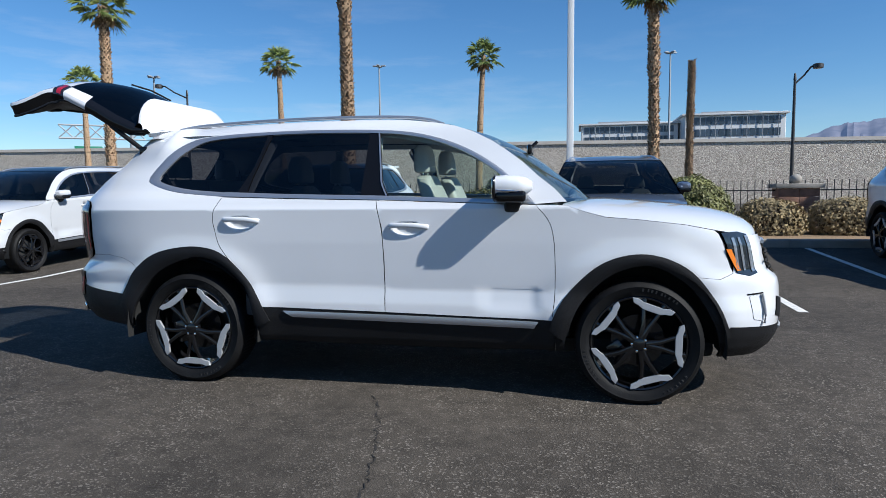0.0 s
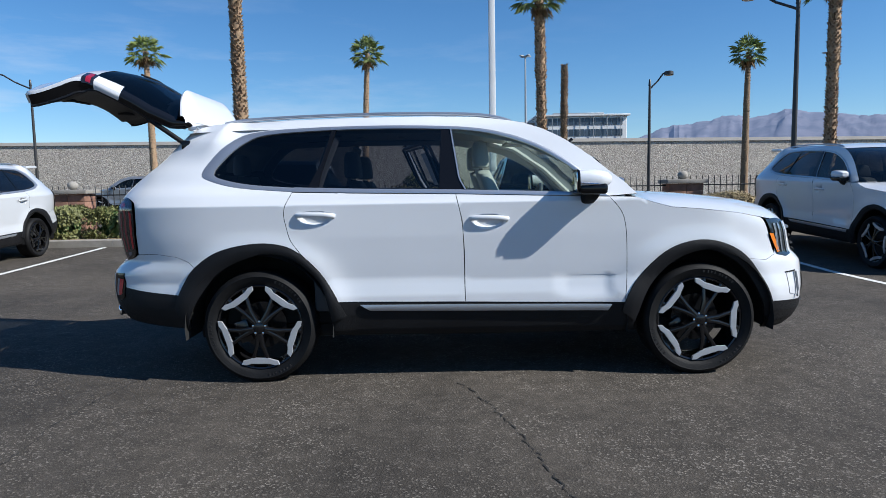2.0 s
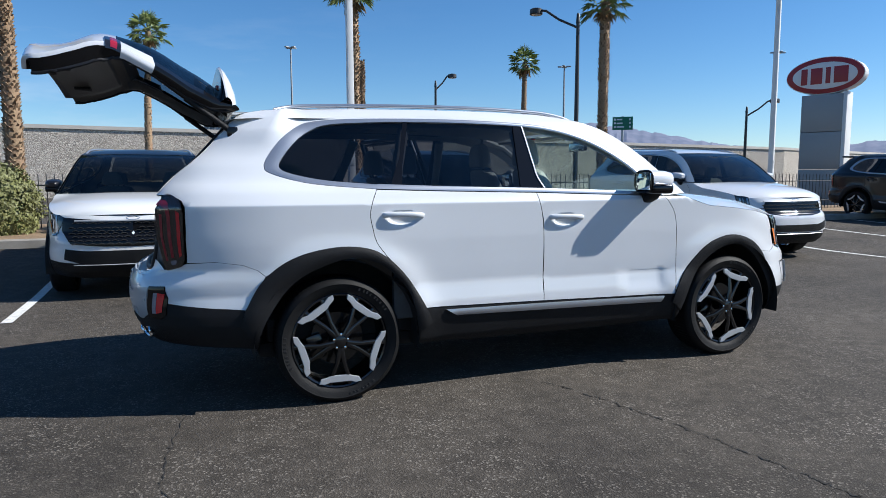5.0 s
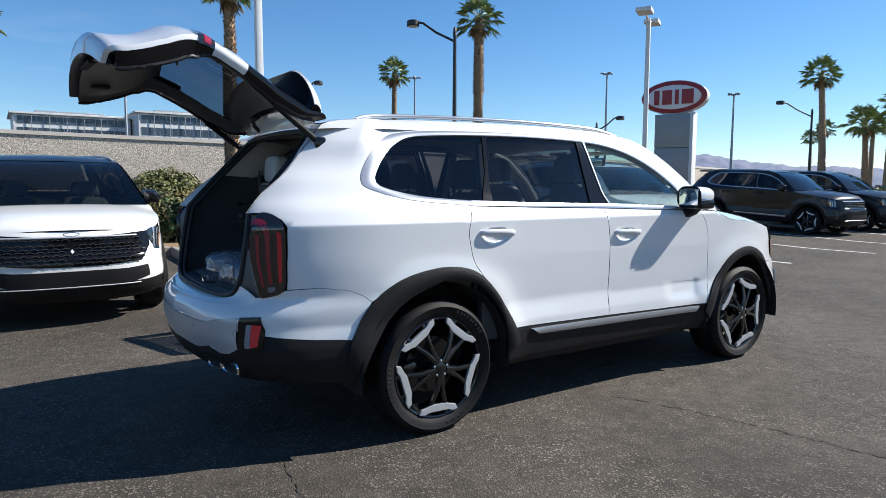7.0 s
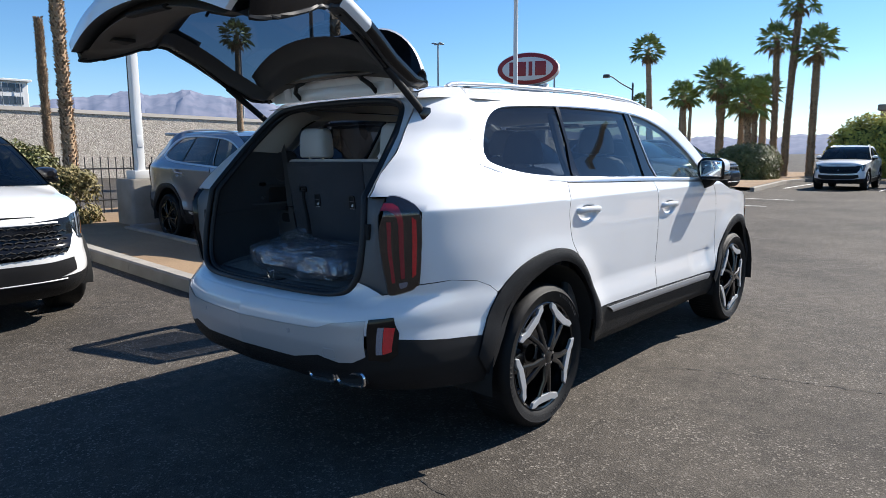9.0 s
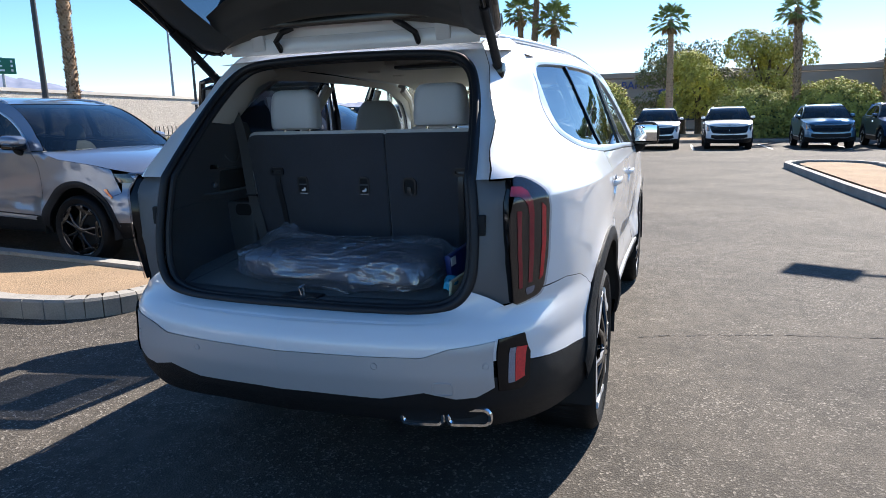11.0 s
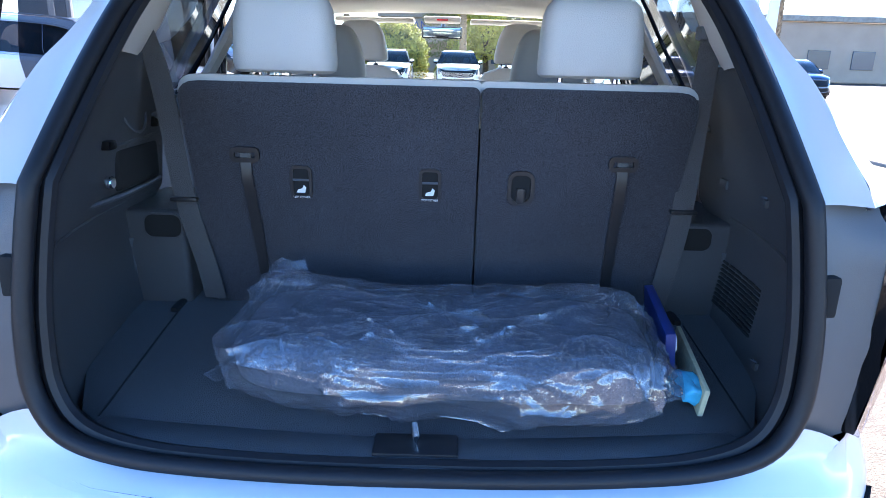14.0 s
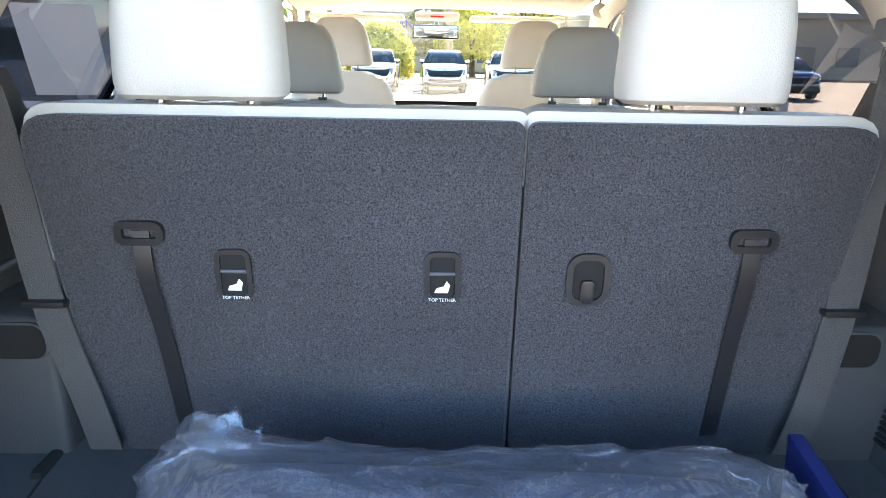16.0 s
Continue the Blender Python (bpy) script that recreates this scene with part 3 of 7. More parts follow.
def front_seat(root, x, y, z0=.62, top=1.22, w=.52, rest=True):
    """A seat facing forward; x is the foot of its backrest."""
    rings = []
    for t in (0, .12, .3, .5, .7, .86, .96, 1):
        f = (.92, 1, 1, .98, .94, .86, .72, .45)[(0, .12, .3, .5, .7, .86, .96, 1).index(t)]
        z = z0 + .06 + (top - z0 - .06) * t
        xx = x - .24 * t
        d = .15 - .06 * t
        rings.append([(xx + a, y + b, z) for a, b in round_rect(d, w * f, min(.05, d * .4), 5)])
    s = part("seat_back", loft(rings), LEATHER, root, "pale grey leather seat back")
    part("seat_cushion", brick((x - .04, y - w / 2, z0 - .12), (x + .50, y + w / 2, z0 + .08), .05, 3), LEATHER, root)
    if rest:
        headrest(s, x - .25, y, top + .02, .27, .19, .11, -.05, .28)
    return s


def build_car(root, paint, roof_paint=None, gate_open=False, hero=False, front="tall", left_door=0.0, mirror_cap=None, glass=None, wheel_face=MACHINED, lift=1.0):
    """An SUV with its parts, nose along +x, standing on z = 0, under root."""
    roof_paint, mirror_cap, glass = roof_paint or paint, mirror_cap or paint, glass or PRIVACY
    step = .05 if hero else .10
    # ----- doors, wings, quarter panels
    rear_door = X(DOOR_R) + X(cut(BELT, -1.2, -.16)) + X(DOOR_M) + X([(-.5, .522), (-.925, .530)]) + X([p for p in AR_OUT if -1.16 < p[0] < -.925][::-1])
    front_door = X([(-.1475, 1.222)]) + X(cut(BELT, -.14, .83)) + X(DOOR_F) + X([(.4, .504), (-.0955, .515)]) + X([(-.0985, .85), (-.1105, 1.05)])
    gap = .0028
    def shrink(poly, g=gap):
        p = np.array(poly)
        t = np.roll(p, -1, 0) - np.roll(p, 1, 0)
        area = 0.5 * np.sum(p[:, 0] * np.roll(p[:, 1], -1) - np.roll(p[:, 0], -1) * p[:, 1])
        o = np.stack([t[:, 1], -t[:, 0]], -1) * np.sign(area)
        o /= np.linalg.norm(o, axis=1)[:, None] + 1e-9
        return [tuple(q) for q in p - o * g]
    doors = {}
    for nm, poly in (("rear_door", rear_door), ("front_door", front_door)):
        doors[nm] = both(nm, panel(shrink(poly), 0, step, .014, .014 if hero else .035), paint, root)
    fender = X([(1.02, 1.185)]) + X(DOOR_F) + X([p for p in AF_OUT if .95 < p[0] < 1.775]) + X([(1.90, .752), (1.975, .785), (1.93, .90), (1.885, 1.015), (1.86, 1.035), (1.70, 1.068), (1.45, 1.098), (1.25, 1.115), (1.14, 1.145)])
    both("front_wing", panel(shrink(fender, .0014), 0, step), paint, root)
    # quarter panel with the roof side, windscreen pillar and tail pillar in one pressing
    wsl = [(1.03, 1.205), (.95, 1.29), (.86, 1.36), (.76, 1.45), (.66, 1.525), (.56, 1.59), (.44, 1.65), (.32, 1.69), (.18, 1.718), (0, 1.738)]
    top = [(-.3, 1.748), (-.8, 1.752), (-1.2, 1.752), (-1.6, 1.742), (-1.82, 1.722), (-1.90, 1.708)]
    pillar = X(PILLAR)
    lampline = [(rear_u(.745, 1.226), 1.226), (ux(-2.320, 1.218), 1.218), (ux(-2.282, 1.195), 1.195), (ux(-2.266, 1.16), 1.16), (ux(-2.266, 1.03), 1.03), (ux(-2.266, .90), .90), (ux(-2.266, .8535), .8535)]
    bumper_cut = X([(-2.12, .858), (-1.98, .838), (-1.90, .805), (-1.862, .772)])
    quarter = X(DLO) + X(wsl) + X(top) + pillar + lampline + bumper_cut + X([p for p in AR_OUT if -1.86 < p[0] < -1.17]) + X(DOOR_R[:-1])
    both("body_side", panel(shrink(quarter, .0012), 0, step), paint, root)
    # ----- cladding
    for a, b, nm in ((AR_OUT, AR_IN, "rear_arch"), (AF_OUT, AF_IN, "front_arch")):
        both(nm, strip(X(a), X(b), 70 if hero else 36, 4, .010, .006, .03), CLAD, root, "black plastic wheel arch cladding")
    sill = X([(-.96, .30), (-.985, .47), (-.93, .533)]) + X([(-.5, .525), (-.1, .518), (.4, .507), (.945, .496)]) + X([(1.035, .42), (1.01, .30), (.4, .285), (-.4, .285)])
    both("sill", panel(sill, -.004, step), CLAD, root, "black plastic sill cladding")
    stripa, stripb = [(-.785, .508), (-.1, .500), (.865, .484)], [(-.72, .470), (-.1, .458), (.84, .444)]
    both("sill_strip", strip(X(stripa), X(stripb), 30, 3, .008, .004, .014), SATIN, root, "satin silver sill strip")
    # ----- side windows
    inner = curve([(-1.20, 1.278), (-1.50, 1.303), (-1.70, 1.345), (-1.755, 1.385), (-1.71, 1.46), (-1.63, 1.545), (-1.55, 1.60), (-1.46, 1.635), (-1.3, 1.652), (-.99, 1.664),
                   (-.61, 1.665), (-.2, 1.654), (.03, 1.632), (.22, 1.588), (.41, 1.513), (.585, 1.405), (.70, 1.305), (.79, 1.212)], 5)
    both("window_trim", strip(X(DLO), X(inner), 120 if hero else 50, 3, .002, .004, .012), SATIN, root, "satin silver window surround")
    lowa = [(-1.21, 1.252), (-.75, 1.238), (-.15, 1.224), (.35, 1.207), (.845, 1.192)]
    lowb = [(-1.20, 1.28), (-.75, 1.264), (-.15, 1.250), (.35, 1.232), (.80, 1.214)]
    both("belt_trim", strip(X(lowa), X(lowb), 40, 2, .003, .004, .010), SATIN, root, "satin silver belt strip")
    sidewin = lambda a, b: [p for p in inner if a <= p[0] <= b]
    low = lambda x: float(np.interp(x, [p[0] for p in lowb], [p[1] for p in lowb]))
    hi = lambda x: float(np.interp(x, [p[0] for p in inner[len(inner) // 2:]], [p[1] for p in inner[len(inner) // 2:]]))
    q_glass = X([p for p in inner if p[0] < -1.12 and p[1] < 1.45]) + X([p for p in inner if -1.71 < p[0] < -.965 and p[1] >= 1.45]) + X([(-.965, hi(-.965)), (-1.02, 1.45), (-1.10, low(-1.12))])
    r_glass = X([(-1.045, low(-1.045)), (-1.04, 1.37), (-1.02, 1.45), (-.95, hi(-.95)), (-.6, hi(-.6)), (-.235, hi(-.235)), (-.245, 1.45), (-.255, low(-.25)), (-.6, low(-.6))])
    f_glass = X([(.0, low(0)), (-.075, low(-.1)), (-.115, 1.32), (-.165, hi(-.165))]) + X(sidewin(-.16, .79)) + X([(.4, low(.4))])
    gq = both("quarter_window", panel(q_glass, -.008, .09, 0), glass, root, "dark tinted quarter window")
    for o in gq:
        o.visible_shadow = True
    gr = both("window_pane", panel(r_glass, -.008, .09, 0), glass, root, "dark tinted rear door window")
    gf = both("window_pane", panel(f_glass, -.008, .09, 0), CLEAR if hero else SIDEGLASS, root, "clear front door window")
    cp = X([(-1.10, low(-1.12)), (-1.02, 1.45), (-.965, hi(-.965)), (-.95, hi(-.95)), (-1.02, 1.45), (-1.04, 1.37), (-1.045, low(-1.045))])
    cpill = [X([(-1.115, low(-1.115)), (-1.03, 1.45), (-.975, hi(-.975))]), X([(-1.045, low(-1.045)), (-1.03, 1.37), (-.945, hi(-.945))])]
    both("rear_pillar", strip(cpill[0], cpill[1], 16, 3, .0, .0, .012), GLOSSBLACK, root, "gloss black door pillar")
    bp = [X([(-.255, low(-.25)), (-.245, 1.45), (-.235, hi(-.235))]), X([(-.07, low(-.07)), (-.115, 1.32), (-.165, hi(-.165))])]
    bpo = both("door_pillar", strip(bp[0], bp[1], 16, 4, .0, .0, .012), GLOSSBLACK, root, "gloss black door pillar")
    both("pillar_strip", strip(X([(-.088, low(-.09)), (-.128, 1.32), (-.176, hi(-.17))]), X([(-.078, low(-.08)), (-.118, 1.32), (-.167, hi(-.165))]), 14, 1, .006, .0, .01), SATIN, root)
    # ----- roof, screen, bonnet
    def across(xs, half, z_edge, z_mid, k=11, pw=2.0):
        rings = []
        for x, h, ze, zm in zip(xs, half, z_edge, z_mid):
            rings.append([(x, h * s, ze + (zm - ze) * (1 - abs(s) ** pw)) for s in np.linspace(-1, 1, k)])
        return rings
    edge = [(-1.95, 1.696)] + top[::-1] + wsl[::-1]
    def edge_pt(x):
        z = float(np.interp(x, [p[0] for p in edge], [p[1] for p in edge]))
        p = skin([(ux(x, z), z)])[0][0]
        return p[1], z
    xs = [.30, .2, .1, 0, -.2, -.5, -.9, -1.3, -1.6, -1.8, -1.9, -1.945]
    e = [edge_pt(x) for x in xs]
    g = loft(across(xs, [q[0] + .002 for q in e], [q[1] for q in e], [q[1] + c for q, c in zip(e, (.012, .016, .02, .024, .028, .03, .03, .03, .028, .024, .02, .016))], 13, 2.4), False)
    part("roof", g, roof_paint, root)
    # windscreen: bowed forward in the middle
    rings = []
    for k, (x, z) in enumerate(wsl[:-2]):
        p = skin([(ux(x, z), z)])[0][0]
        t = k / (len(wsl) - 3)
        rings.append([(x - .012 + (.16 - .10 * t) * (1 - abs(s) ** 2.2), p[1] * s * .995, z - .004 + .01 * (1 - s * s)) for s in np.linspace(-1, 1, 15)])
    g = loft(rings, False)
    part("windscreen", g, CLEAR if hero else SIDEGLASS, root, "clear windscreen")
    rings = []
    for x, ze, zm in ((1.00, 1.19, 1.20), (1.08, 1.165, 1.205), (1.14, 1.146, 1.215), (1.25, 1.1165, 1.215), (1.45, 1.0995, 1.20), (1.70, 1.0695, 1.172), (1.86, 1.0375, 1.148), (1.98, 1.015, 1.118), (2.06, .995, 1.085), (2.115, .975, 1.045), (2.135, .96, 1.01)):
        u = ux(min(x, 1.9), ze)
        half = float(skin([(u, ze)])[0][0][1]) if x < 1.9 else float(np.interp(x, [1.9, 1.98, 2.06, 2.115, 2.135], [.87, .84, .78, .70, .66]))
        rings.append([(x + (0.02 * (x - 1.0) ** 3 + (.14 if x > 1.9 else .14 * max(0, (x - 1.0) / .9)) * .5) * (1 - s * s) + (.07 * (1.25 - x) / .25 if x < 1.25 else 0) * (1 - abs(s) ** 2.2), half * s * .999, ze + (zm - ze) * (1 - abs(s) ** 3.2)) for s in np.linspace(-1, 1, 21)])
    g = loft(rings, False)
    part("bonnet", g, paint, root)
    part("cowl", tube([(1.02, -.66, 1.175), (1.12, -.35, 1.185), (1.16, 0, 1.19), (1.12, .35, 1.185), (1.02, .66, 1.175)], .05, 8, .35), CLAD, root)
    for s in (-1, 1):
        rail = [(x, edge_pt(x)[0] - .035, edge_pt(x)[1] + dz) for x, dz in ((.24, -.004), (.14, .012), (-.05, .019), (-.5, .022), (-1.0, .023), (-1.4, .022), (-1.62, .016), (-1.74, .0))]
        part("roof_rail", tube([(a, s * b, c) for a, b, c in curve(rail, 5)], .013, 10, 1.0), SATIN, root, "satin silver roof rail")
        # door mirror
        hs = []
        for xx, sc in ((.612, .86), (.622, .98), (.68, 1.0), (.75, .95), (.80, .78), (.832, .40)):
            hs.append([(xx + .02 * b, s * (1.020 + a), 1.300 + b) for a, b in [(p * sc, q * sc) for p, q in round_rect(.190, .125, .055, 5)]])
        mh = part("door_mirror", loft(hs) if s > 0 else flip_y((loft([[(p[0], -p[1], p[2]) for p in r] for r in hs]))), mirror_cap, root, "white door mirror with a black base")
        part("mirror_shell", brick((.620, min(s * .933, s * 1.110), 1.206), (.80, max(s * .933, s * 1.110), 1.276), .030, 4), GLOSSBLACK, mh)
        part("mirror_glass", brick((.602, min(s * .95, s * 1.10), 1.232), (.614, max(s * .95, s * 1.10), 1.345), .004), MIRROR, mh)
        part("mirror_rim", tube([(.616, s * (1.020 + a), 1.288 + b) for a, b in round_rect(.175, .138, .05, 4)], .010, 6, closed=True, up=(1, 0, 0)), GLOSSBLACK, mh)
        part("mirror_band", tube([(.63, s * 1.112, 1.277), (.70, s * 1.114, 1.272), (.785, s * 1.09, 1.268), (.81, s * 1.03, 1.266)], .005, 6), CHROME, mh)
        part("mirror_base", loft([[(.70 + a * .09, s * (.93 + .02 * 0), 1.165 + b * .07) for a, b in round_rect(1, 1, .3, 3)],
                                  [(.715 + a * .09, s * 1.0, 1.20 + b * .07) for a, b in round_rect(1, 1, .3, 3)],
                                  [(.725 + a * .10, s * 1.03, 1.232 + b * .04) for a, b in round_rect(1, 1, .3, 3)]]), CLAD, mh)
    # ----- handles: a bar over a scooped cup
    for hx, hz, nm in ((-1.06, 1.100, "rear_door"), (.065, 1.062, "front_door")):
        for s, d in zip((1, -1), doors[nm]):
            yb = float(skin([(ux(hx - .16, hz), hz)])[0][0][1])
            bar = [(hx - .125, yb - .004, hz - .004), (hx - .108, yb + .012, hz + .001), (hx - .05, yb + .024, hz + .005), (hx + .05, yb + .024, hz + .003), (hx + .108, yb + .012, hz - .004), (hx + .125, yb - .004, hz - .008)]
            g = tube(curve(bar, 4), .0155, 10, .55, up=(0, 1, 0))
            h = part("door_handle", g if s > 0 else flip_y(g), paint, d, "body-coloured door handle")
    # ----- nose
    nose = X([(1.90, .752), (1.975, .785), (1.985, .95), (2.03, 1.0)]) + [(front_u(y, .995), .995) for y in (.5, .2, 0)] + [(front_u(y, .44), .44) for y in (0, .3, .6)] + X([p for p in AF_OUT if p[0] > 1.765][::-1][1:])
    whole("front_bumper", panel(shrink(nose, .001), 0, step), paint, root)
    lowf = [(front_u(0, .455), .455), (front_u(.3, .455), .455), (front_u(.6, .455), .455)] + X([(1.96, .475), (1.90, .40), (1.90, .29)]) + [(front_u(.5, .27), .27), (front_u(0, .27), .27)]
    whole("front_valance", panel(lowf, .003, step), CLAD, root)
    slim = front == "slim"
    lamp = [(ux(1.905, .985), .985), (front_u(.74, .985), .985), (front_u(.46, .945), .945), (front_u(.44, .905), .905), (front_u(.60, .865), .865), (front_u(.78, .885), .885), (ux(1.955, .90), .90)] if slim else X([(1.90, 1.005)]) + [(front_u(.76, 1.0), 1.0), (front_u(.715, .975), .975), (front_u(.735, .90), .90), (front_u(.80, .77), .77)] + X([(2.01, .755), (1.94, .86)]) if front == "wide" else [(ux(1.895, 1.018), 1.018)] + [(front_u(.82, 1.022), 1.022), (front_u(.775, 1.005), 1.005), (front_u(.77, .778), .778), (front_u(.82, .765), .765)] + X([(2.0, .785), (1.95, .88)])
    hl = both("headlight", panel(lamp, .006, .03, .02), DARKLAMP, root, "vertical dark headlamp with an amber strip")
    for o, s in zip(hl, (1, -1)):
        a = X([(1.955, .985), (1.985, .90), (2.025, .80)])
        b = X([(1.935, .90), (1.96, .86), (1.99, .795)])
        for nm, mt, poly in (("indicator", AMBER, X([(1.80, .82), (1.83, .83), (1.90, .74), (1.885, .725)]) if slim else X([(1.925, .925), (1.955, .925), (2.015, .80), (1.995, .795), (1.955, .865)])),
                             ("headlamp_optic", CLEARLAMP, [(front_u(.80, .965), .965), (front_u(.56, .945), .945), (front_u(.58, .895), .895), (front_u(.78, .915), .915)] if slim else [(front_u(.800, .998), .998), (front_u(.782, .998), .998), (front_u(.780, .79), .79), (front_u(.798, .785), .785)])):
            g = panel(poly, .010, .03, .008)
            part(nm, g if s > 0 else flip_y(g), mt, o)
        if not slim:
            for f in (.826, .848):
                g = panel([(front_u(f + .010, .99), .99), (front_u(f, .99), .99), (front_u(f - .004, .80), .80), (front_u(f + .004, .797), .797)], .010, .03, .006)
                part("headlamp_bar", g if s > 0 else flip_y(g), CLEARLAMP, o)
    if front == "tall":
        for s in (1, -1):
            g = panel(soften([(front_u(.80, .655), .655), (front_u(.845, .650), .650), (front_u(.845, .515), .515), (front_u(.80, .50), .50)], .012), .0025, .03, .004)
            o = part("corner_panel", g if s > 0 else flip_y(g), paint, root, "pressed bumper corner panel with a silver blade")
            # thin black panel paints the shadow line along the recess's top
            g = panel([(front_u(.79, .668), .668), (front_u(.85, .662), .662), (front_u(.85, .655), .655), (front_u(.79, .660), .660)], .003, .03, .004)
            part("vent_shadow_line", g if s > 0 else flip_y(g), GLOSSBLACK, o)
            p, _ = skin([(front_u(.80, z), z) for z in (.66, .60, .54, .49)], .012)
            g = tube([tuple(q) for q in p], .011, 6, .6)
            part("vent_blade", g if s > 0 else flip_y(g), SILVERPAINT, o)
        grille = [(front_u(0, .925), .925), (front_u(.3, .93), .93), (front_u(.56, .94), .94), (front_u(.60, .88), .88), (front_u(.57, .76), .76), (front_u(.3, .73), .73), (front_u(0, .73), .73)]
        bars = (.78, .83, .88)
        low_in = [(front_u(0, .58), .58), (front_u(.45, .58), .58), (front_u(.68, .63), .63), (front_u(.70, .52), .52), (front_u(.5, .47), .47), (front_u(0, .47), .47)]
    elif slim:
        grille = [(front_u(0, .93), .93), (front_u(.3, .935), .935), (front_u(.43, .94), .94), (front_u(.46, .87), .87), (front_u(.40, .79), .79), (front_u(.2, .765), .765), (front_u(0, .76), .76)]
        bars = (.79, .825, .86, .895)
        low_in = [(front_u(0, .55), .55), (front_u(.4, .55), .55), (front_u(.62, .56), .56), (front_u(.60, .50), .50), (front_u(.4, .47), .47), (front_u(0, .47), .47)]
        both("side_intake", panel(soften([(front_u(.70, .76), .76), (front_u(.755, .76), .76), (front_u(.775, .56), .56), (front_u(.70, .56), .56)], .02), .006, .04, .012), GLOSSBLACK, root, "gloss black vertical bumper intake")
    else:
        grille = [(front_u(0, .93), .93), (front_u(.4, .95), .95), (front_u(.72, .975), .975), (front_u(.74, .82), .82), (front_u(.64, .68), .68), (front_u(.3, .65), .65), (front_u(0, .645), .645)]
        bars = (.675, .71, .745, .78, .815, .85, .905)
        low_in = [(front_u(0, .60), .60), (front_u(.5, .60), .60), (front_u(.70, .62), .62), (front_u(.72, .50), .50), (front_u(.5, .44), .44), (front_u(0, .44), .44)]
    gl = both("grille", panel(grille, .006, .05, .012), GLOSSBLACK, root, "gloss black front grille")
    for o, s in zip(gl, (1, -1)):
        for zb in bars:
            n = 7
            for k in range(n):
                y0 = .02 + k * (.40 if slim else .62) / n + (.04 if bars.index(zb) % 2 else 0)
                pts = [(front_u(y0 + t * .07, zb), zb + .012 * math.sin(t * math.pi)) for t in (0, .5, 1)]
                p, _ = skin(pts, .016)
                g = tube([tuple(q) for q in p], .006, 5)
                part("grille_bar", g if s > 0 else flip_y(g), UNDER, o)
        p, _ = skin([(front_u(y, .945 if front == "tall" else .935), .945 if front == "tall" else .935) for y in ((0, .15, .3, .42) if slim else (0, .2, .4, .6))], .012)
        g = tube([tuple(q) for q in p], .008 if slim else .012, 6)
        part("grille_strip", g if s > 0 else flip_y(g), SATIN if front == "tall" else SILVERPAINT, o)
    whole("lower_intake", panel(low_in, .006, .06, .012), CLAD, root)
    sk = [(front_u(y, .435), .435) for y in (0, .3, .5, .62)]
    p, _ = skin(sk, .004)
    both("skid_strip", tube([tuple(q) for q in p], .012, 6, .6), SILVERPAINT, root)
    # plain oval badge
    badge = [tuple(p) for p in skin([(front_u(0, .965), .965)], .02)[0]][0]
    part("badge", tube([(badge[0], .07 * math.cos(t), .968 + .018 * math.sin(t)) for t in np.linspace(0, 2 * math.pi, 17)[:-1]], .004, 5, closed=True, up=(1, 0, 0)), CHROME, root)
    # ----- tail
    bump = bumper_cut + X([p for p in AR_OUT if -1.965 < p[0] < -1.86][::-1]) + X([(-1.975, .585), (-2.15, .60), (-2.33, .625)])
    bump += [(rear_u(y, .655), .655) for y in (.70, .5, .25, 0)] + [(rear_u(y, .775), .775) for y in (0, .3, .5)] + [(rear_u(.60, .785), .785), (rear_u(.68, .805), .805), (rear_u(.74, .815), .815)] + X([(-2.266, .851)])
    whole("rear_bumper", panel(shrink(bump[::-1], .001), 0, step), paint, root)
    sil = [(rear_u(0, .668), .668), (rear_u(.50, .672), .672), (rear_u(.58, .70), .70), (rear_u(.715, .718), .718), (rear_u(.715, .565), .565), (rear_u(.66, .535), .535), (rear_u(.60, .53), .53), (rear_u(.50, .553), .553),
           (rear_u(.36, .525), .525), (rear_u(.10, .528), .528), (rear_u(0, .528), .528)]
    whole("bumper_insert", panel(sil, .003, step, .006), SILVERPAINT, root, "silver painted bumper insert")
    lowr = [(rear_u(0, .545), .545), (rear_u(.4, .55), .55), (rear_u(.72, .60), .60)] + X([(-2.38, .63), (-2.15, .603), (-1.975, .590), (-2.0, .50), (-1.90, .42), (-1.915, .362), (-2.1, .372)]) + [(rear_u(.75, .395), .395), (rear_u(.55, .41), .41), (rear_u(.3, .435), .435), (rear_u(0, .435), .435)]
    whole("rear_valance", panel(lowr, .002, step), CLAD, root)
    for s in (1, -1):
        S = lambda g: g if s > 0 else flip_y(g)
        rf = [(rear_u(.725, .722), .722), (rear_u(.79, .726), .726)] + X([(-2.385, .70), (-2.37, .66), (-2.38, .57), (-2.41, .545)]) + [(rear_u(.725, .552), .552)]
        o = part("rear_reflector", S(panel(rf, .007, .03, .014)), GLOSSBLACK, root, "red and clear reflector in a black frame")
        lo_, hi_ = .575, .69
        part("reflector_clear", S(panel([(rear_u(.752, hi_), hi_), (rear_u(.768, hi_), hi_), (rear_u(.766, lo_), lo_), (rear_u(.749, lo_), lo_)], .009, .03, 0)), LAMPGREY, o)
        part("reflector_red", S(panel([(rear_u(.769, hi_), hi_), (rear_u(.795, hi_ - .005), hi_ - .005), (rear_u(.790, lo_ + .01), lo_ + .01), (rear_u(.767, lo_), lo_)], .009, .03, 0)), REDLENS, o)
        # tail lamp
        uin = lambda z: rear_u(float(np.interp(z, [.81, .95, 1.10, 1.23], [.747, .745, .742, .740])), z)
        L = lambda f, z: (uin(z) + (ux(-2.272, z) - uin(z)) * f, z)
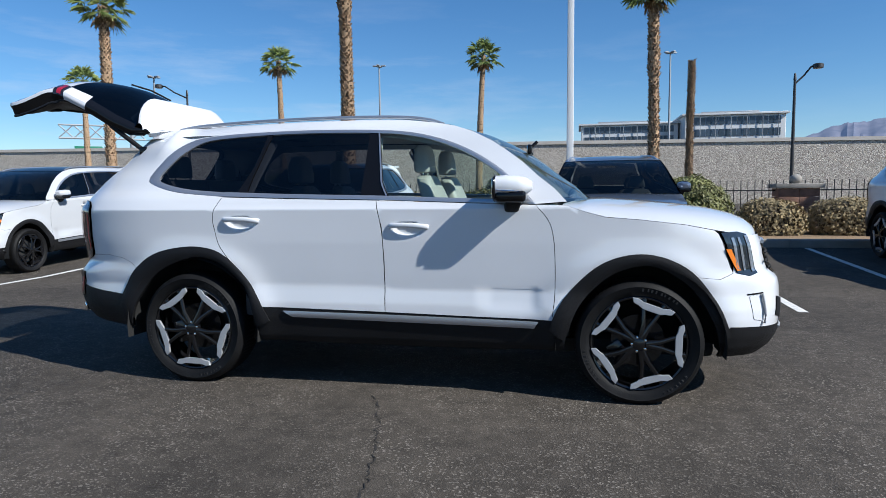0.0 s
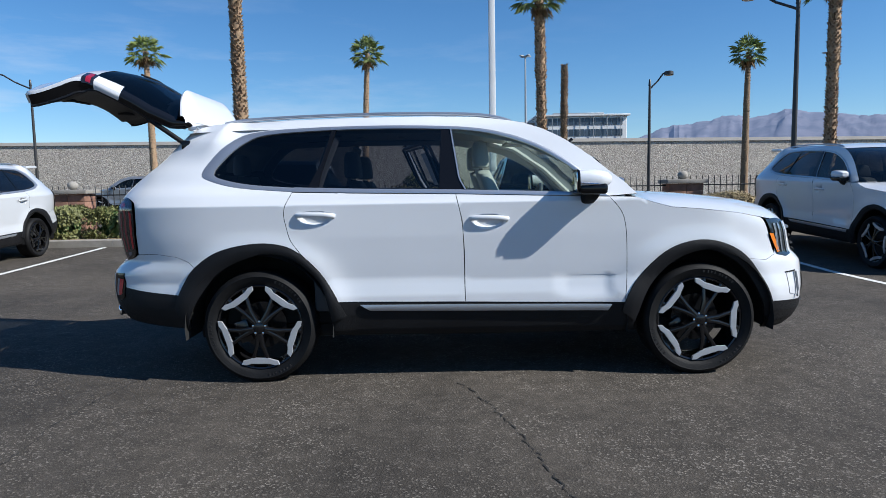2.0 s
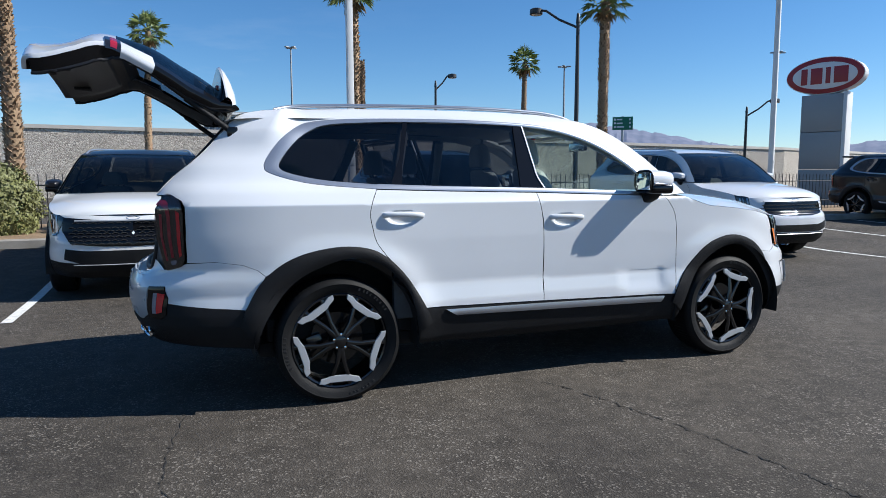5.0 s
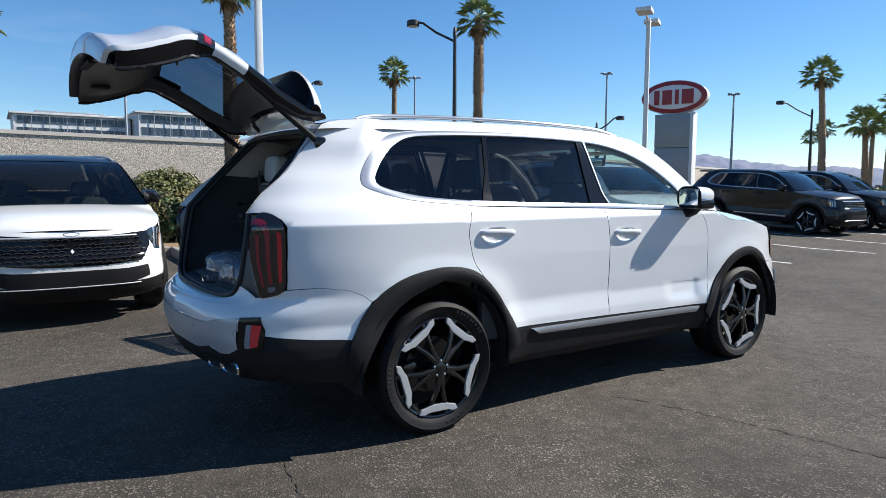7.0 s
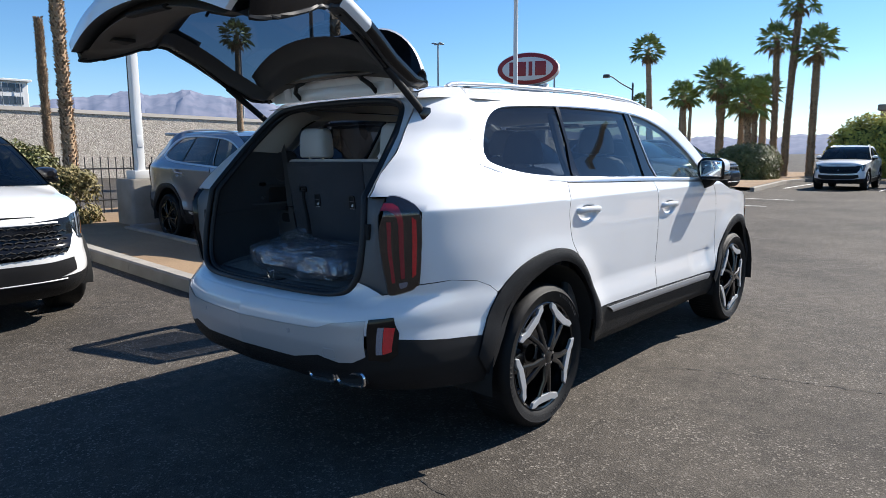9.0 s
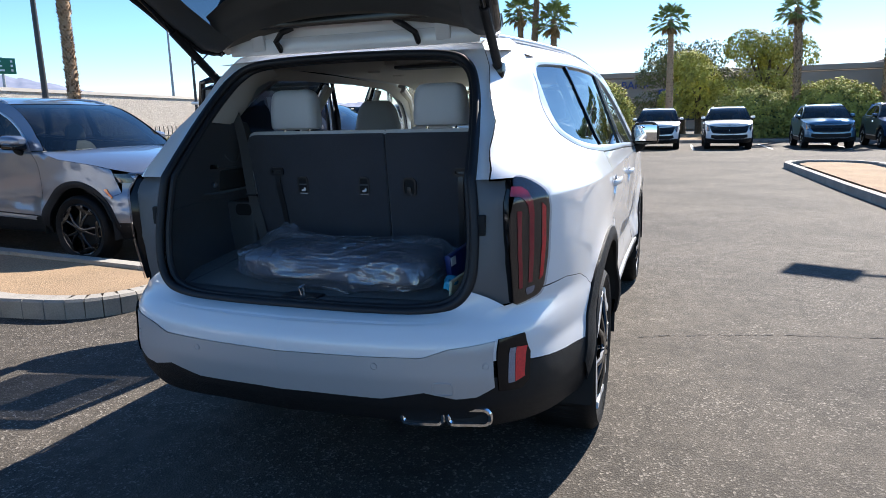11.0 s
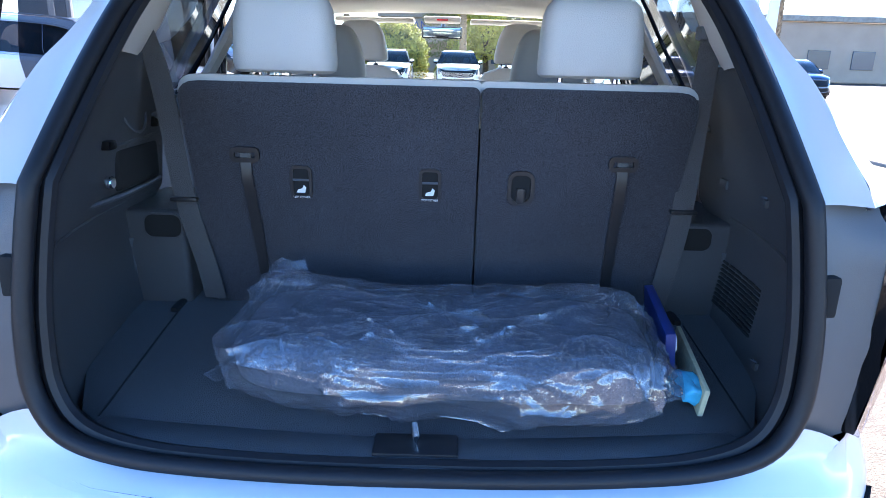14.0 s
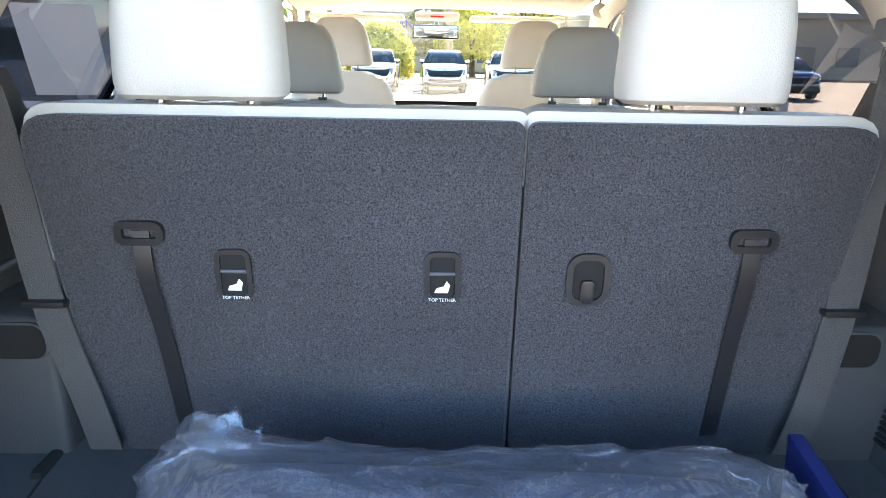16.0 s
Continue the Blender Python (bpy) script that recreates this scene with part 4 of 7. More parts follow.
        tl = soften([L(0, 1.226), L(.35, 1.224), L(.72, 1.208), L(.94, 1.180), L(1, 1.13), L(1, .98), L(1, .868), L(.86, .838), L(.40, .822), L(0, .812), L(0, .95), L(0, 1.10)], .018)
        o = part("tail_light", S(panel(tl, .010, .03, .03)), SMOKE, root, "tall smoked tail light with red bars")
        arch = [L(f, z) for f, z in ((.02, 1.196), (.28, 1.194), (.44, 1.180), (.53, 1.155), (.56, 1.12), (.56, 1.00), (.56, .885), (.44, .885), (.44, 1.00), (.44, 1.11), (.41, 1.140), (.33, 1.158), (.22, 1.166), (.02, 1.168))]
        part("lamp_bar", S(panel(arch, .0125, .025, 0)), DARKRED, o)
        part("lamp_bar", S(panel([L(.17, 1.125), L(.27, 1.125), L(.27, .87), L(.17, .868)], .0125, .03, 0)), DARKRED, o)
        part("brake_bar", S(panel([L(.76, 1.145), L(.87, 1.13), L(.89, 1.02), L(.89, .90), L(.78, .888), L(.77, 1.02)], .0125, .03, 0)), REDLENS, o)
        part("lamp_foot", S(panel(soften([L(.36, .868), L(.66, .874), L(.62, .850), L(.40, .842)], .008), .0125, .03, 0)), LAMPGREY, o)
        part("lamp_cover", S(panel(tl, .018, .035, .008)), LAMPCOVER, o, "clear outer lens").visible_shadow = False
        for yy, zz in ((.345, .64), (.69, .64)):
            p, q = skin([(rear_u(yy, zz), zz)], .004)
            g = lathe([(.0, .0005), (.009, .0005), (.0095, -.001), (.0105, -.001), (.011, .0005), (.012, -.003)], 16)
            m = Vector(q[0]).to_track_quat("Z", "Y").to_matrix().to_4x4()
            m.translation = p[0]
            part("parking_sensor", S(moved(g, m)), SILVERPAINT, root)
    tow = np.array(soften([(rear_u(y, z), z) for y, z in ((.530, .590), (.590, .588), (.592, .545), (.528, .547))], .012))
    p, _ = skin(tow, .0045)
    part("tow_eye_cover", flip_y(tube([tuple(q) for q in p], .0016, 5, closed=True, up=(1, 0, 0))), SILVERPAINT, root)
    for y0 in (-.63, -.48):
        ring = [(y0 + a, .455 + b) for a, b in round_rect(.135, .055, .022, 4)]
        g = tube([(-2.535 + .10 * (.455 - b) + .25 * max(0, -(a + .45)), a, b) for a, b in ring], .009, 6, closed=True, up=(1, 0, 0))
        o = part("exhaust_tip", g, CHROME, root, "chrome exhaust tip")
        part("exhaust_throat", loft([[(-2.53 + .25 * max(0, -(a + .45)), a, b) for a, b in ring], [(-2.40, a, b) for a, b in ring]]), UNDER, o)
    # ----- underbody and wheel housings
    part("underbody", brick((-1.90, -.78, .26), (1.90, .78, .36), .04), UNDER, root)
    for ax in (-1.45, 1.45):
        for s in (-1, 1):
            pts = arc(ax, .36, .485, -8, 188, 20)
            rings = [[(x, s * y, z) for x, z in pts] for y in (.965, .60)]
            g = loft(rings, False)
            part("wheel_housing", g if s > 0 else (g[0], [tuple(reversed(q)) for q in g[1]]), UNDER, root)
            part("housing_back", brick((ax - .5, min(s * .58, s * .60), .3), (ax + .5, max(s * .58, s * .60), .85), .01), UNDER, root)
            wheel_parts(root, (ax, s * .936, .369), simple=not hero, face=wheel_face, spin=17 if ax < 0 else 35)
    if not hero:
        part("door_inner", brick((-.95, .80, .45), (.95, .86, 1.2), .02), DARKTRIM, root)
    return doors, {"rear_glass": gr, "front_glass": gf, "step": step, "door_pillar": bpo}

# ---------- the white car with the open tailgate ----------
def closed_gate(root, paint, glass):
    g = [(rear_u(y, 1.205), 1.205) for y in (.70, .4, 0)] + [(rear_u(y, .785), .785) for y in (0, .4, .60)] + [(rear_u(.70, .83), .83)]
    whole("tailgate", panel(g, .0, .10), paint, root)
    g = [(rear_u(0, 1.225), 1.225), (rear_u(.4, 1.225), 1.225), (rear_u(.66, 1.235), 1.235), (rear_u(.60, 1.45), 1.45), (rear_u(.52, 1.64), 1.64), (rear_u(.3, 1.66), 1.66), (rear_u(0, 1.665), 1.665)]
    whole("rear_window", panel(g, -.004, .10, 0), glass, root)
    part("rear_spoiler", brick((-2.28, -.56, 1.675), (-1.93, .56, 1.725), .02), paint, root)
    part("cabin_floor", brick((-2.3, -.78, .40), (1.1, .78, .55), .02), UNDER, root)
    part("dashboard", brick((.75, -.74, .8), (1.08, .74, 1.10), .05), DARKTRIM, root)
    part("headlining", brick((-1.85, -.55, 1.66), (.25, .55, 1.69), .01), BEIGE, root)
    for y in (-.4, .4):
        front_seat(root, .22, y, .66, 1.24)
        front_seat(root, -.72, y, .66, 1.20)


GATE_LINE = [(-1.985, 1.748), (-2.06, 1.735), (-2.20, 1.645), (-2.33, 1.52), (-2.44, 1.415), (-2.51, 1.31), (-2.555, 1.215), (-2.578, 1.12), (-2.552, .985), (-2.572, .87), (-2.588, .79), (-2.50, .755)]
GATE_HALF = [.595, .61, .635, .66, .685, .705, .715, .73, .742, .745, .725, .66]
GATE_BOW = [.05, .09, .20, .22, .215, .185, .145, .14, .125, .15, .16, .12]


def open_gate(root, angle):
    hinge = Vector((-1.965, 0, 1.735))
    turn = Matrix.Translation(hinge) @ Matrix.Rotation(radians(angle), 4, "Y") @ Matrix.Translation(-hinge)
    line = np.array(curve([(x, h, z) for (x, z), h in zip(GATE_LINE, GATE_HALF)], 3))
    bows = np.interp(np.linspace(0, 11, len(line)), np.arange(12), GATE_BOW)
    t = np.gradient(line, axis=0)
    nx, nz = t[:, 2], -t[:, 0]
    ln = np.hypot(nx, nz)
    nx, nz = nx / ln, nz / ln

    def P(i, s, off=0.0):
        """Station i (may be fractional), s from -1 to 1 across, off outward."""
        k = np.arange(len(line))
        x, h, z = (float(np.interp(i, k, line[:, c])) for c in range(3))
        ax, az = float(np.interp(i, k, nx)), float(np.interp(i, k, nz))
        bow = float(np.interp(i, k, bows)) * abs(s) ** 2.2
        return (x + bow + ax * off, h * s, z + az * off)

    def sheet(i0, i1, s0, s1, off, n=14, m=14, out=True):
        rows = [[P(i, s, off(i, s) if callable(off) else off) for s in np.linspace(s0, s1, m)] for i in np.linspace(i0, i1, n)]
        g = loft(rows, False)
        return moved(g if out else (g[0], [tuple(reversed(q)) for q in g[1]]), turn)

    N = len(line) - 1
    thick = lambda i: .055 + .045 * float(ss((i - 16) / 4))
    gate = part("tailgate", merge(sheet(17.5, N, -1, 1, 0, 14, 22), sheet(0, 4, -1, 1, 0, 4, 22)), WHITE, root, "open white tailgate raised over the load bay")
    part("tailgate_window", sheet(3.6, 17.6, -.93, .93, -.002, 14, 18), GATEGLASS, gate, "dark tinted tailgate window")
    for s in (-1, 1):
        part("window_side", sheet(3.8, 13.0, min(s * .92, s), max(s * .92, s), .002, 12, 3), GLOSSBLACK, gate)
        part("window_corner", sheet(13.0, 17.6, min(s * .86, s), max(s * .86, s), .003, 8, 5), WHITE, gate, "white painted corner beside the window")
    # side edges
    for s in (-1, 1):
        rows = [[P(i, s, 0), P(i, s * 1.005, -.008), P(i, s * 1.006, -.022)] for i in np.linspace(17, N, 20)]
        part("gate_edge", moved(loft(rows, False), turn), WHITE, gate)
        rows = [[P(i, s * 1.003, -.022), P(i, s * 1.0, -.035), P(i, s * .975, -thick(i))] for i in np.linspace(17, N, 20)]
        part("gate_flank", moved(loft(rows, False), turn), GLOSSBLACK, gate, "black inner flank of the tailgate")
        rows = [[P(i, s, .003), P(i, s * 1.008, -.012), P(i, s * 1.006, -.03), P(i, s * .985, -thick(i))] for i in np.linspace(.5, 13, 20)]
        part("gate_edge", moved(loft(rows, False), turn), GLOSSBLACK, gate, "gloss black edge beside the window")
        rows = [[P(i, s, .003), P(i, s * 1.008, -.012), P(i, s * 1.006, -.03), P(i, s * .985, -thick(i))] for i in np.linspace(13, 17, 8)]
        part("gate_edge", moved(loft(rows, False), turn), WHITE, gate)
        g = [P(i, s * .972, -thick(i) - .004) for i in np.linspace(1, N - .5, 40)]
        part("gate_seal", moved(tube(g, .010, 6), turn), SEAL, gate)
        # lamp end piece on the gate's corner
        rows = [[P(i, q, .008) for q in np.linspace(s * .86, s * .995, 5)] + [P(i, s * 1.010, -.004), P(i, s * 1.012, -.03)] for i in np.linspace(17.0, 19.2, 6)]
        gl_ = part("gate_lamp", moved(loft(rows, False), turn), SMOKE, gate, "dark lamp end piece with a red bar")
        rows = [[P(i, q, .010) for q in np.linspace(s * .88, s * .995, 4)] + [P(i, s * 1.0125, -.004), P(i, s * 1.0145, -.02)] for i in np.linspace(17.5, 18.4, 4)]
        part("gate_lamp_bar", moved(loft(rows, False), turn), DARKRED, gl_)
    rows = [[P(N, q, 0) for q in np.linspace(-1, 1, 21)], [P(N, q, -.02) for q in np.linspace(-.998, .998, 21)], [P(N - .3, q, -.07) for q in np.linspace(-.985, .985, 21)], [P(N - 1.2, q, -.10) for q in np.linspace(-.96, .96, 21)]]
    part("gate_foot", moved(loft(rows, False), turn), DARKTRIM, gate)
    # inner lining: lower panel with a pressed field, uprights, header
    low_off = lambda i, s: -thick(i) - .004 - .028 * float(ss((i - 19.5) / 2.0) * ss((31.0 - i) / 2.0) * ss((.88 - abs(s)) / .12))
    low = part("lower_lining", sheet(17.6, N - .9, -.965, .965, low_off, 34, 34, False), TRIMWARM, gate, "grey-brown moulded tailgate lining")
    for s in (-1, 1):
        a, b = (s * .80, s * .965)
        part("side_lining", sheet(4, 18.2, min(a, b), max(a, b), lambda i, q: -thick(i) - .028 * math.sin(math.pi * min(1, max(0, (abs(q) - .80) / .165))), 22, 9, False), DARKTRIM, gate)
    part("window_sill_lining", sheet(16.0, 18.2, -.82, .82, lambda i, s: -.02 - (thick(i) - .016) * float(ss((i - 16.0) / 2)), 8, 20, False), DARKTRIM, gate)
    part("upper_lining", sheet(4.0, 7.2, -.84, .84, lambda i, s: -.055 + .045 * float(ss((i - 5.6) / 1.6)), 10, 20, False), DARKTRIM, gate)
    part("upper_lining", sheet(2.6, 4.2, -.95, .95, lambda i, s: -.042 - .012 * float(ss((i - 2.6) / .6)), 6, 20, False), TRIMWARM, gate)
    part("hinge_panel", sheet(0, 2.8, -.97, .97, -.036, 5, 16, False), WHITE, gate, "white painted metal at the hinges")
    for y in (-.40, .40):
        part("hinge", moved(brick((-2.05, y - .03, 1.690), (-1.945, y + .03, 1.722), .008), turn), WHITE, gate)
    part("wiring_boot", tube([(-1.99, .30, 1.70), (-2.03, .30, 1.735), (-2.05, .26, 1.765), (-2.03, .22, 1.785)], .012, 8), SEAL, gate)
    part("wiring_boot", tube([(-1.99, -.30, 1.70), (-2.03, -.30, 1.735), (-2.05, -.26, 1.765), (-2.03, -.22, 1.785)], .012, 8), SEAL, gate)
    # solid black bar and blocks stand for the shaded cup and pockets
    p = turn @ Vector(P(28.0, .12, -.130))
    q = turn @ Vector(P(28.0, -.30, -.130))
    part("pull_cup", tube([p, q], .022, 8, .5), UNDER, low)
    for yy in (.62, -.62):
        c = turn @ Vector(P(25.5, yy, -.126))
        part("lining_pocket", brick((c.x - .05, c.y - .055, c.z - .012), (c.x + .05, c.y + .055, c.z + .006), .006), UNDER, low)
    # spoiler over the window head: white top, gloss black underside, D-shaped cheeks
    tops, unders = [], []
    for y in [.625 * math.sin(math.pi / 2 * k / 16) for k in range(-16, 17)]:
        f = max(.04, 1 - (max(0.0, abs(y) - .36) / .267) ** 2) ** .5
        dz = -.055 * (1 - f) ** 1.5
        tops.append([(-1.972 - a * f, y, 1.757 + c * (.4 + .6 * f) + dz) for a, c in ((0, -.006), (.02, 0), (.09, .006), (.18, -.001), (.235, -.016), (.258, -.030), (.254, -.044))])
        unders.append([(-1.972 - a * f, y, 1.757 + c + dz) for a, c in ((.254, -.044 * (.4 + .6 * f)), (.20, -.050), (.14, -.062), (.095, -.085), (.06, -.09))])
    sp = part("spoiler", moved(loft(tops, False), turn), WHITE, gate, "white roof spoiler on the tailgate")
    part("spoiler_underside", moved(loft(unders, False), turn), GLOSSBLACK, sp)
    part("high_brake_light", moved(brick((-2.150, -.19, 1.690), (-2.118, .19, 1.703), .005), turn), REDLENS, sp)
    part("wiper", moved(tube([P(16.5, .1, .02), P(15, .35, .022), P(14, .62, .02)], .008, 6), turn), CLAD, gate)
    for s in (-1, 1):
        a, b = Vector((-2.49, s * .640, 1.955)), Vector((-1.99, s * .610, 1.585))
        st = part("strut", tube([a, b.lerp(a, .45)], .011, 10), GLOSSBLACK, root, "black tailgate strut")
        part("strut_body", tube([b.lerp(a, .5), b.lerp(a, .03)], .017, 12), CLAD, st)
        part("strut_foot", brick(b - Vector((.03, .02, .035)), b + Vector((.03, .02, .03)), .01), GLOSSBLACK, st)
        part("strut_foot", brick(a - Vector((.03, .02, .02)), a + Vector((.03, .02, .02)), .01), GLOSSBLACK, st)
    return gate


OPENING = curve([(.0, .792), (.30, .790), (.47, .795), (.572, .822), (.620, .885), (.632, .98), (.628, 1.10), (.610, 1.25), (.585, 1.40), (.555, 1.52), (.51, 1.605), (.43, 1.648), (.25, 1.662), (0, 1.666)], 5)


def rear_x(y, z, off=0.0):
    return float(skin([(rear_u(max(y, .001), z), z)], off)[0][0][0])


def mouth_x(y, z):
    """The plane of the seal round the load bay."""
    x = float(np.interp(z, [.78, 1.0, 1.22, 1.40, 1.51, 1.61, 1.67], [-2.450, -2.42, -2.38, -2.22, -2.12, -2.03, -1.985]))
    return x - float(np.interp(z, [.78, 1.67], [.06, .02])) * (1 - min(1, (y / .65) ** 2))


def hero_inside(root):
    loop = [(y, z) for y, z in OPENING] + [(-y, z) for y, z in OPENING[::-1][1:-1]]
    def ring(scale_y, dz, dx):
        out = []
        for y, z in loop:
            zz = 1.2 + (z - 1.2) * dz
            out.append((mouth_x(y, z) + dx, y * scale_y, zz))
        return out
    # painted jamb between skin and seal, plastic beside the lamps, rubber seal, lining
    part("opening_seal", tube(ring(1.0, 1.0, .012), .016, 10, closed=True, up=(1, 0, 0)), SEAL, root, "black rubber seal round the load bay")
    part("seal_lip", tube(ring(.968, .985, .036), .014, 8, closed=True, up=(1, 0, 0)), SEAL, root)
    def band(z0, z1, a, b, dxa, dxb, nm, mt, lab=""):
        for s in (1, -1):
            rows = []
            for z in np.linspace(z0, z1, 14):
                yi = float(np.interp(z, [p[1] for p in OPENING[8:]], [p[0] for p in OPENING[8:]]))
                ya, yb = yi + a, b(z)
                xa, xb = mouth_x(yi, z) + dxa, rear_x(yb, z) + dxb
                rows.append([(xa + (xb - xa) * t + .012 * math.sin(math.pi * t), s * (ya + (yb - ya) * t), z) for t in (0, .2, .4, .6, .8, 1)])
            g = loft(rows, False)
            part(nm, (g[0], [tuple(reversed(q)) for q in g[1]]) if s > 0 else g, mt, root, lab)
    # painted jamb from the seal to the pillar skin and the roof's rear edge
    up = [(mouth_x(y, z) + .012, y + .010 * (z < 1.6), z + .008 * (z > 1.5)) for y, z in OPENING if z >= 1.215]
    k = min(range(len(up)), key=lambda i: abs(up[i][1] - .47))
    roof_y = float(skin(X([PILLAR[0]]), -.003)[0][0][1])
    outer = [tuple(q) for q in skin(X([(x - .003, z) for x, z in PILLAR[::-1]]), .0015)[0]]
    over = [(-1.945 - .004 * (1 - (y / roof_y) ** 2), y, outer[-1][2] + .020 * (1 - (y / roof_y) ** 2)) for y in np.linspace(roof_y, 0, 12)]
    a = resample(up[:k + 1], 26) + resample(up[k:], 14)[1:]
    b = resample(outer, 26) + resample(over, 14)[1:]
    rows = [[tuple(p[c] + (q[c] - p[c]) * t + (.014 * math.sin(math.pi * t) if c == 0 else 0) for c in range(3)) for t in (0, .15, .3, .5, .7, .85, 1)] for p, q in zip(a, b)]
    g = loft(rows, False)
    g = (g[0], [tuple(reversed(q)) for q in g[1]])
    part("pillar_jamb", g, WHITE, root)
    part("pillar_jamb", flip_y(g), WHITE, root)
    band(.80, 1.222, .012, lambda z: float(np.interp(z, [.8, .95, 1.10, 1.222], [.741, .739, .736, .734])), .015, .012, "lamp_jamb", JAMB, "grey plastic trim beside the tail light")
    for s in (1, -1):
        x = rear_x(.68, 1.07)
        part("gate_buffer", brick((-2.402, min(s * .640, s * .666), 1.042), (-2.35, max(s * .640, s * .666), 1.110), .006), UNDER, root)
        g = loft([[(rear_x(y, z) + d, s * y2, z) for d, y2 in ((.012, y - .012), (.004, y - .004), (-.004, y + .010))] for y, z in ((.736, 1.222), (.738, 1.15), (.739, 1.05), (.741, .95), (.743, .82))], False)
        part("lamp_edge", g, GLOSSBLACK, root)
    # load floor, sill cover, striker
    fl = [(-2.42, -.50), (-2.42, .50), (-2.34, .60), (-2.20, .665), (-1.80, .70), (-1.80, -.70), (-2.20, -.665), (-2.34, -.60)]
    part("load_floor", plate(fl, .02, Matrix.Translation((-2.42, 0, .783)) @ Matrix.Rotation(radians(-4.2), 4, "Y") @ Matrix.Translation((2.42, 0, 0)), .004), FLOORCARPET, root, "charcoal carpet load floor")
    part("floor_hatch_edge", tube([(-2.36, .56, .806), (-1.95, .582, .836)], .003, 5), UNDER, root)
    part("floor_hatch_edge", tube([(-2.36, -.59, .806), (-1.95, -.603, .836)], .003, 5), UNDER, root)
    rows = [[(rear_x(abs(y), .79) + dx, y * k, z) for y in np.linspace(-.56, .56, 25)] for dx, z, k in ((.045, .786, 1), (.060, .804, 1), (.085, .810, .99), (.14, .806, .97), (.16, .79, .96))]
    g = loft(rows, False)
    part("sill_cover", (g[0], [tuple(reversed(q)) for q in g[1]]), DARKTRIM, root, "dark plastic load sill cover")
    out = resample([(rear_x(y, z - .010) - .003, y, z - .010) for y, z in ((0, .773), (.15, .773), (.3, .774), (.45, .775), (.55, .780), (.62, .789), (.68, .803), (.735, .815))], 30)
    inn = resample([(mouth_x(y, z) + .006, y + .004 * (y > .01), z - .004) for y, z in OPENING if z < .90 and y >= 0][:20], 30)
    rows = [[tuple(p[c] + (q[c] - p[c]) * t + (.006 * math.sin(math.pi * t) if c == 2 else 0) for c in range(3)) for t in (0, .25, .5, .75, 1)] for p, q in zip(out, inn)]
    g = loft(rows, False)
    part("bumper_ledge", g, WHITE, root)
    part("bumper_ledge", flip_y(g), WHITE, root)
    # unseen block added to stop sun leaking under the load floor
    part("underfloor_light_block", brick((-2.34, -.57, .40), (-1.83, .57, .782), .04), UNDER, root)
    # strip added to block sun coming through the gap at the hinges
    part("hinge_light_block", brick((-2.000, -.54, 1.690), (-1.982, .54, 1.752), .004), WHITE, root)
    part("striker_well", brick((-2.462, -.07, .804), (-2.40, .07, .8145), .006), SEAL, root)
    part("striker", tube([(-2.450, -.002, .81), (-2.455, -.002, .842), (-2.424, .002, .844), (-2.419, .002, .81)], .006, 8), CHROME, root, "bright steel lock striker")
    # side linings of the load bay
    for s in (1, -1):
        S = lambda g: g if s > 0 else flip_y(g)
        rows = []
        for t in (0, .05, .12, .22, .35, .5, .65, .8, .92, 1):
            row = []
            for y, z, k in ((.585, .79, .9), (.60, .83, 1), (.615, .95, 1), (.622, 1.07, 1), (.612, 1.10, .9), (.606, 1.20, .85), (.592, 1.30, .8), (.582, 1.40, .5), (.580, 1.42, .5), (.592, 1.43, .9)):
                x0 = mouth_x(y, z) + .03
                x = x0 + (-1.72 - x0) * t
                f = float(np.interp(t, [0, .15, .4, .6, 1], [0, .045, .075, .085, .085]))
                z = min(z, float(np.interp(x, [-1.86, -1.78], [2.0, 1.31 + .1 * (z - 1.3)]))) if z > 1.3 else z
                row.append((x, y + f * k, z))
            rows.append(row)
        part("bay_lining", S(loft(rows, False)), DARKTRIM, root, "dark moulded plastic load bay lining")
        # wheel box facing the tailgate, black plate painting the cup niche's shade over it
        part("wheel_box", S(brick((-1.890, .568, .80), (-1.60, .735, 1.068), .016, 3)), DARKTRIM, root, "grey wheel arch box beside the seat")
        part("box_edge", S(tube([(-1.888, .702, .835), (-1.889, .703, .93), (-1.888, .702, 1.00)], .009, 8)), GREYTRIM, root)
        m = Matrix(((0, 0, -1, -1.889), (-1, 0, 0, .622), (0, 1, 0, 1.031), (0, 0, 0, 1)))
        part("cup_niche_shade", S(plate(round_rect(.086, .054, .020), .003, m, .001)), UNDER, root, "flat black plate painting the shade of the cup niche")
        part("niche_rim", S(ring_plate(.094, .062, .024, .004, .004, m)), DARKTRIM, root)
        part("lining_seam", S(tube(curve([(-2.33, .637, 1.075), (-2.22, .668, 1.085), (-2.05, .690, 1.09), (-1.90, .697, 1.09)], 4), .004, 6)), DARKTRIM, root)
        if s > 0:
            # solid black block puts the storage recess's shade into the colour
            part("tray_recess_shade", brick((-1.97, .672, 1.125), (-1.76, .72, 1.218), .014, 3), UNDER, root, "black block painting the shade of the storage recess")
            part("tray_rim", tube(curve([(-2.10, .684, 1.118), (-1.97, .676, 1.116), (-1.86, .676, 1.118), (-1.76, .676, 1.122)], 4), .006, 6), GREYTRIM, root)
            part("tray_rim", tube(curve([(-2.10, .676, 1.232), (-1.97, .672, 1.226), (-1.86, .672, 1.228), (-1.76, .672, 1.232)], 4), .005, 6), DARKTRIM, root)
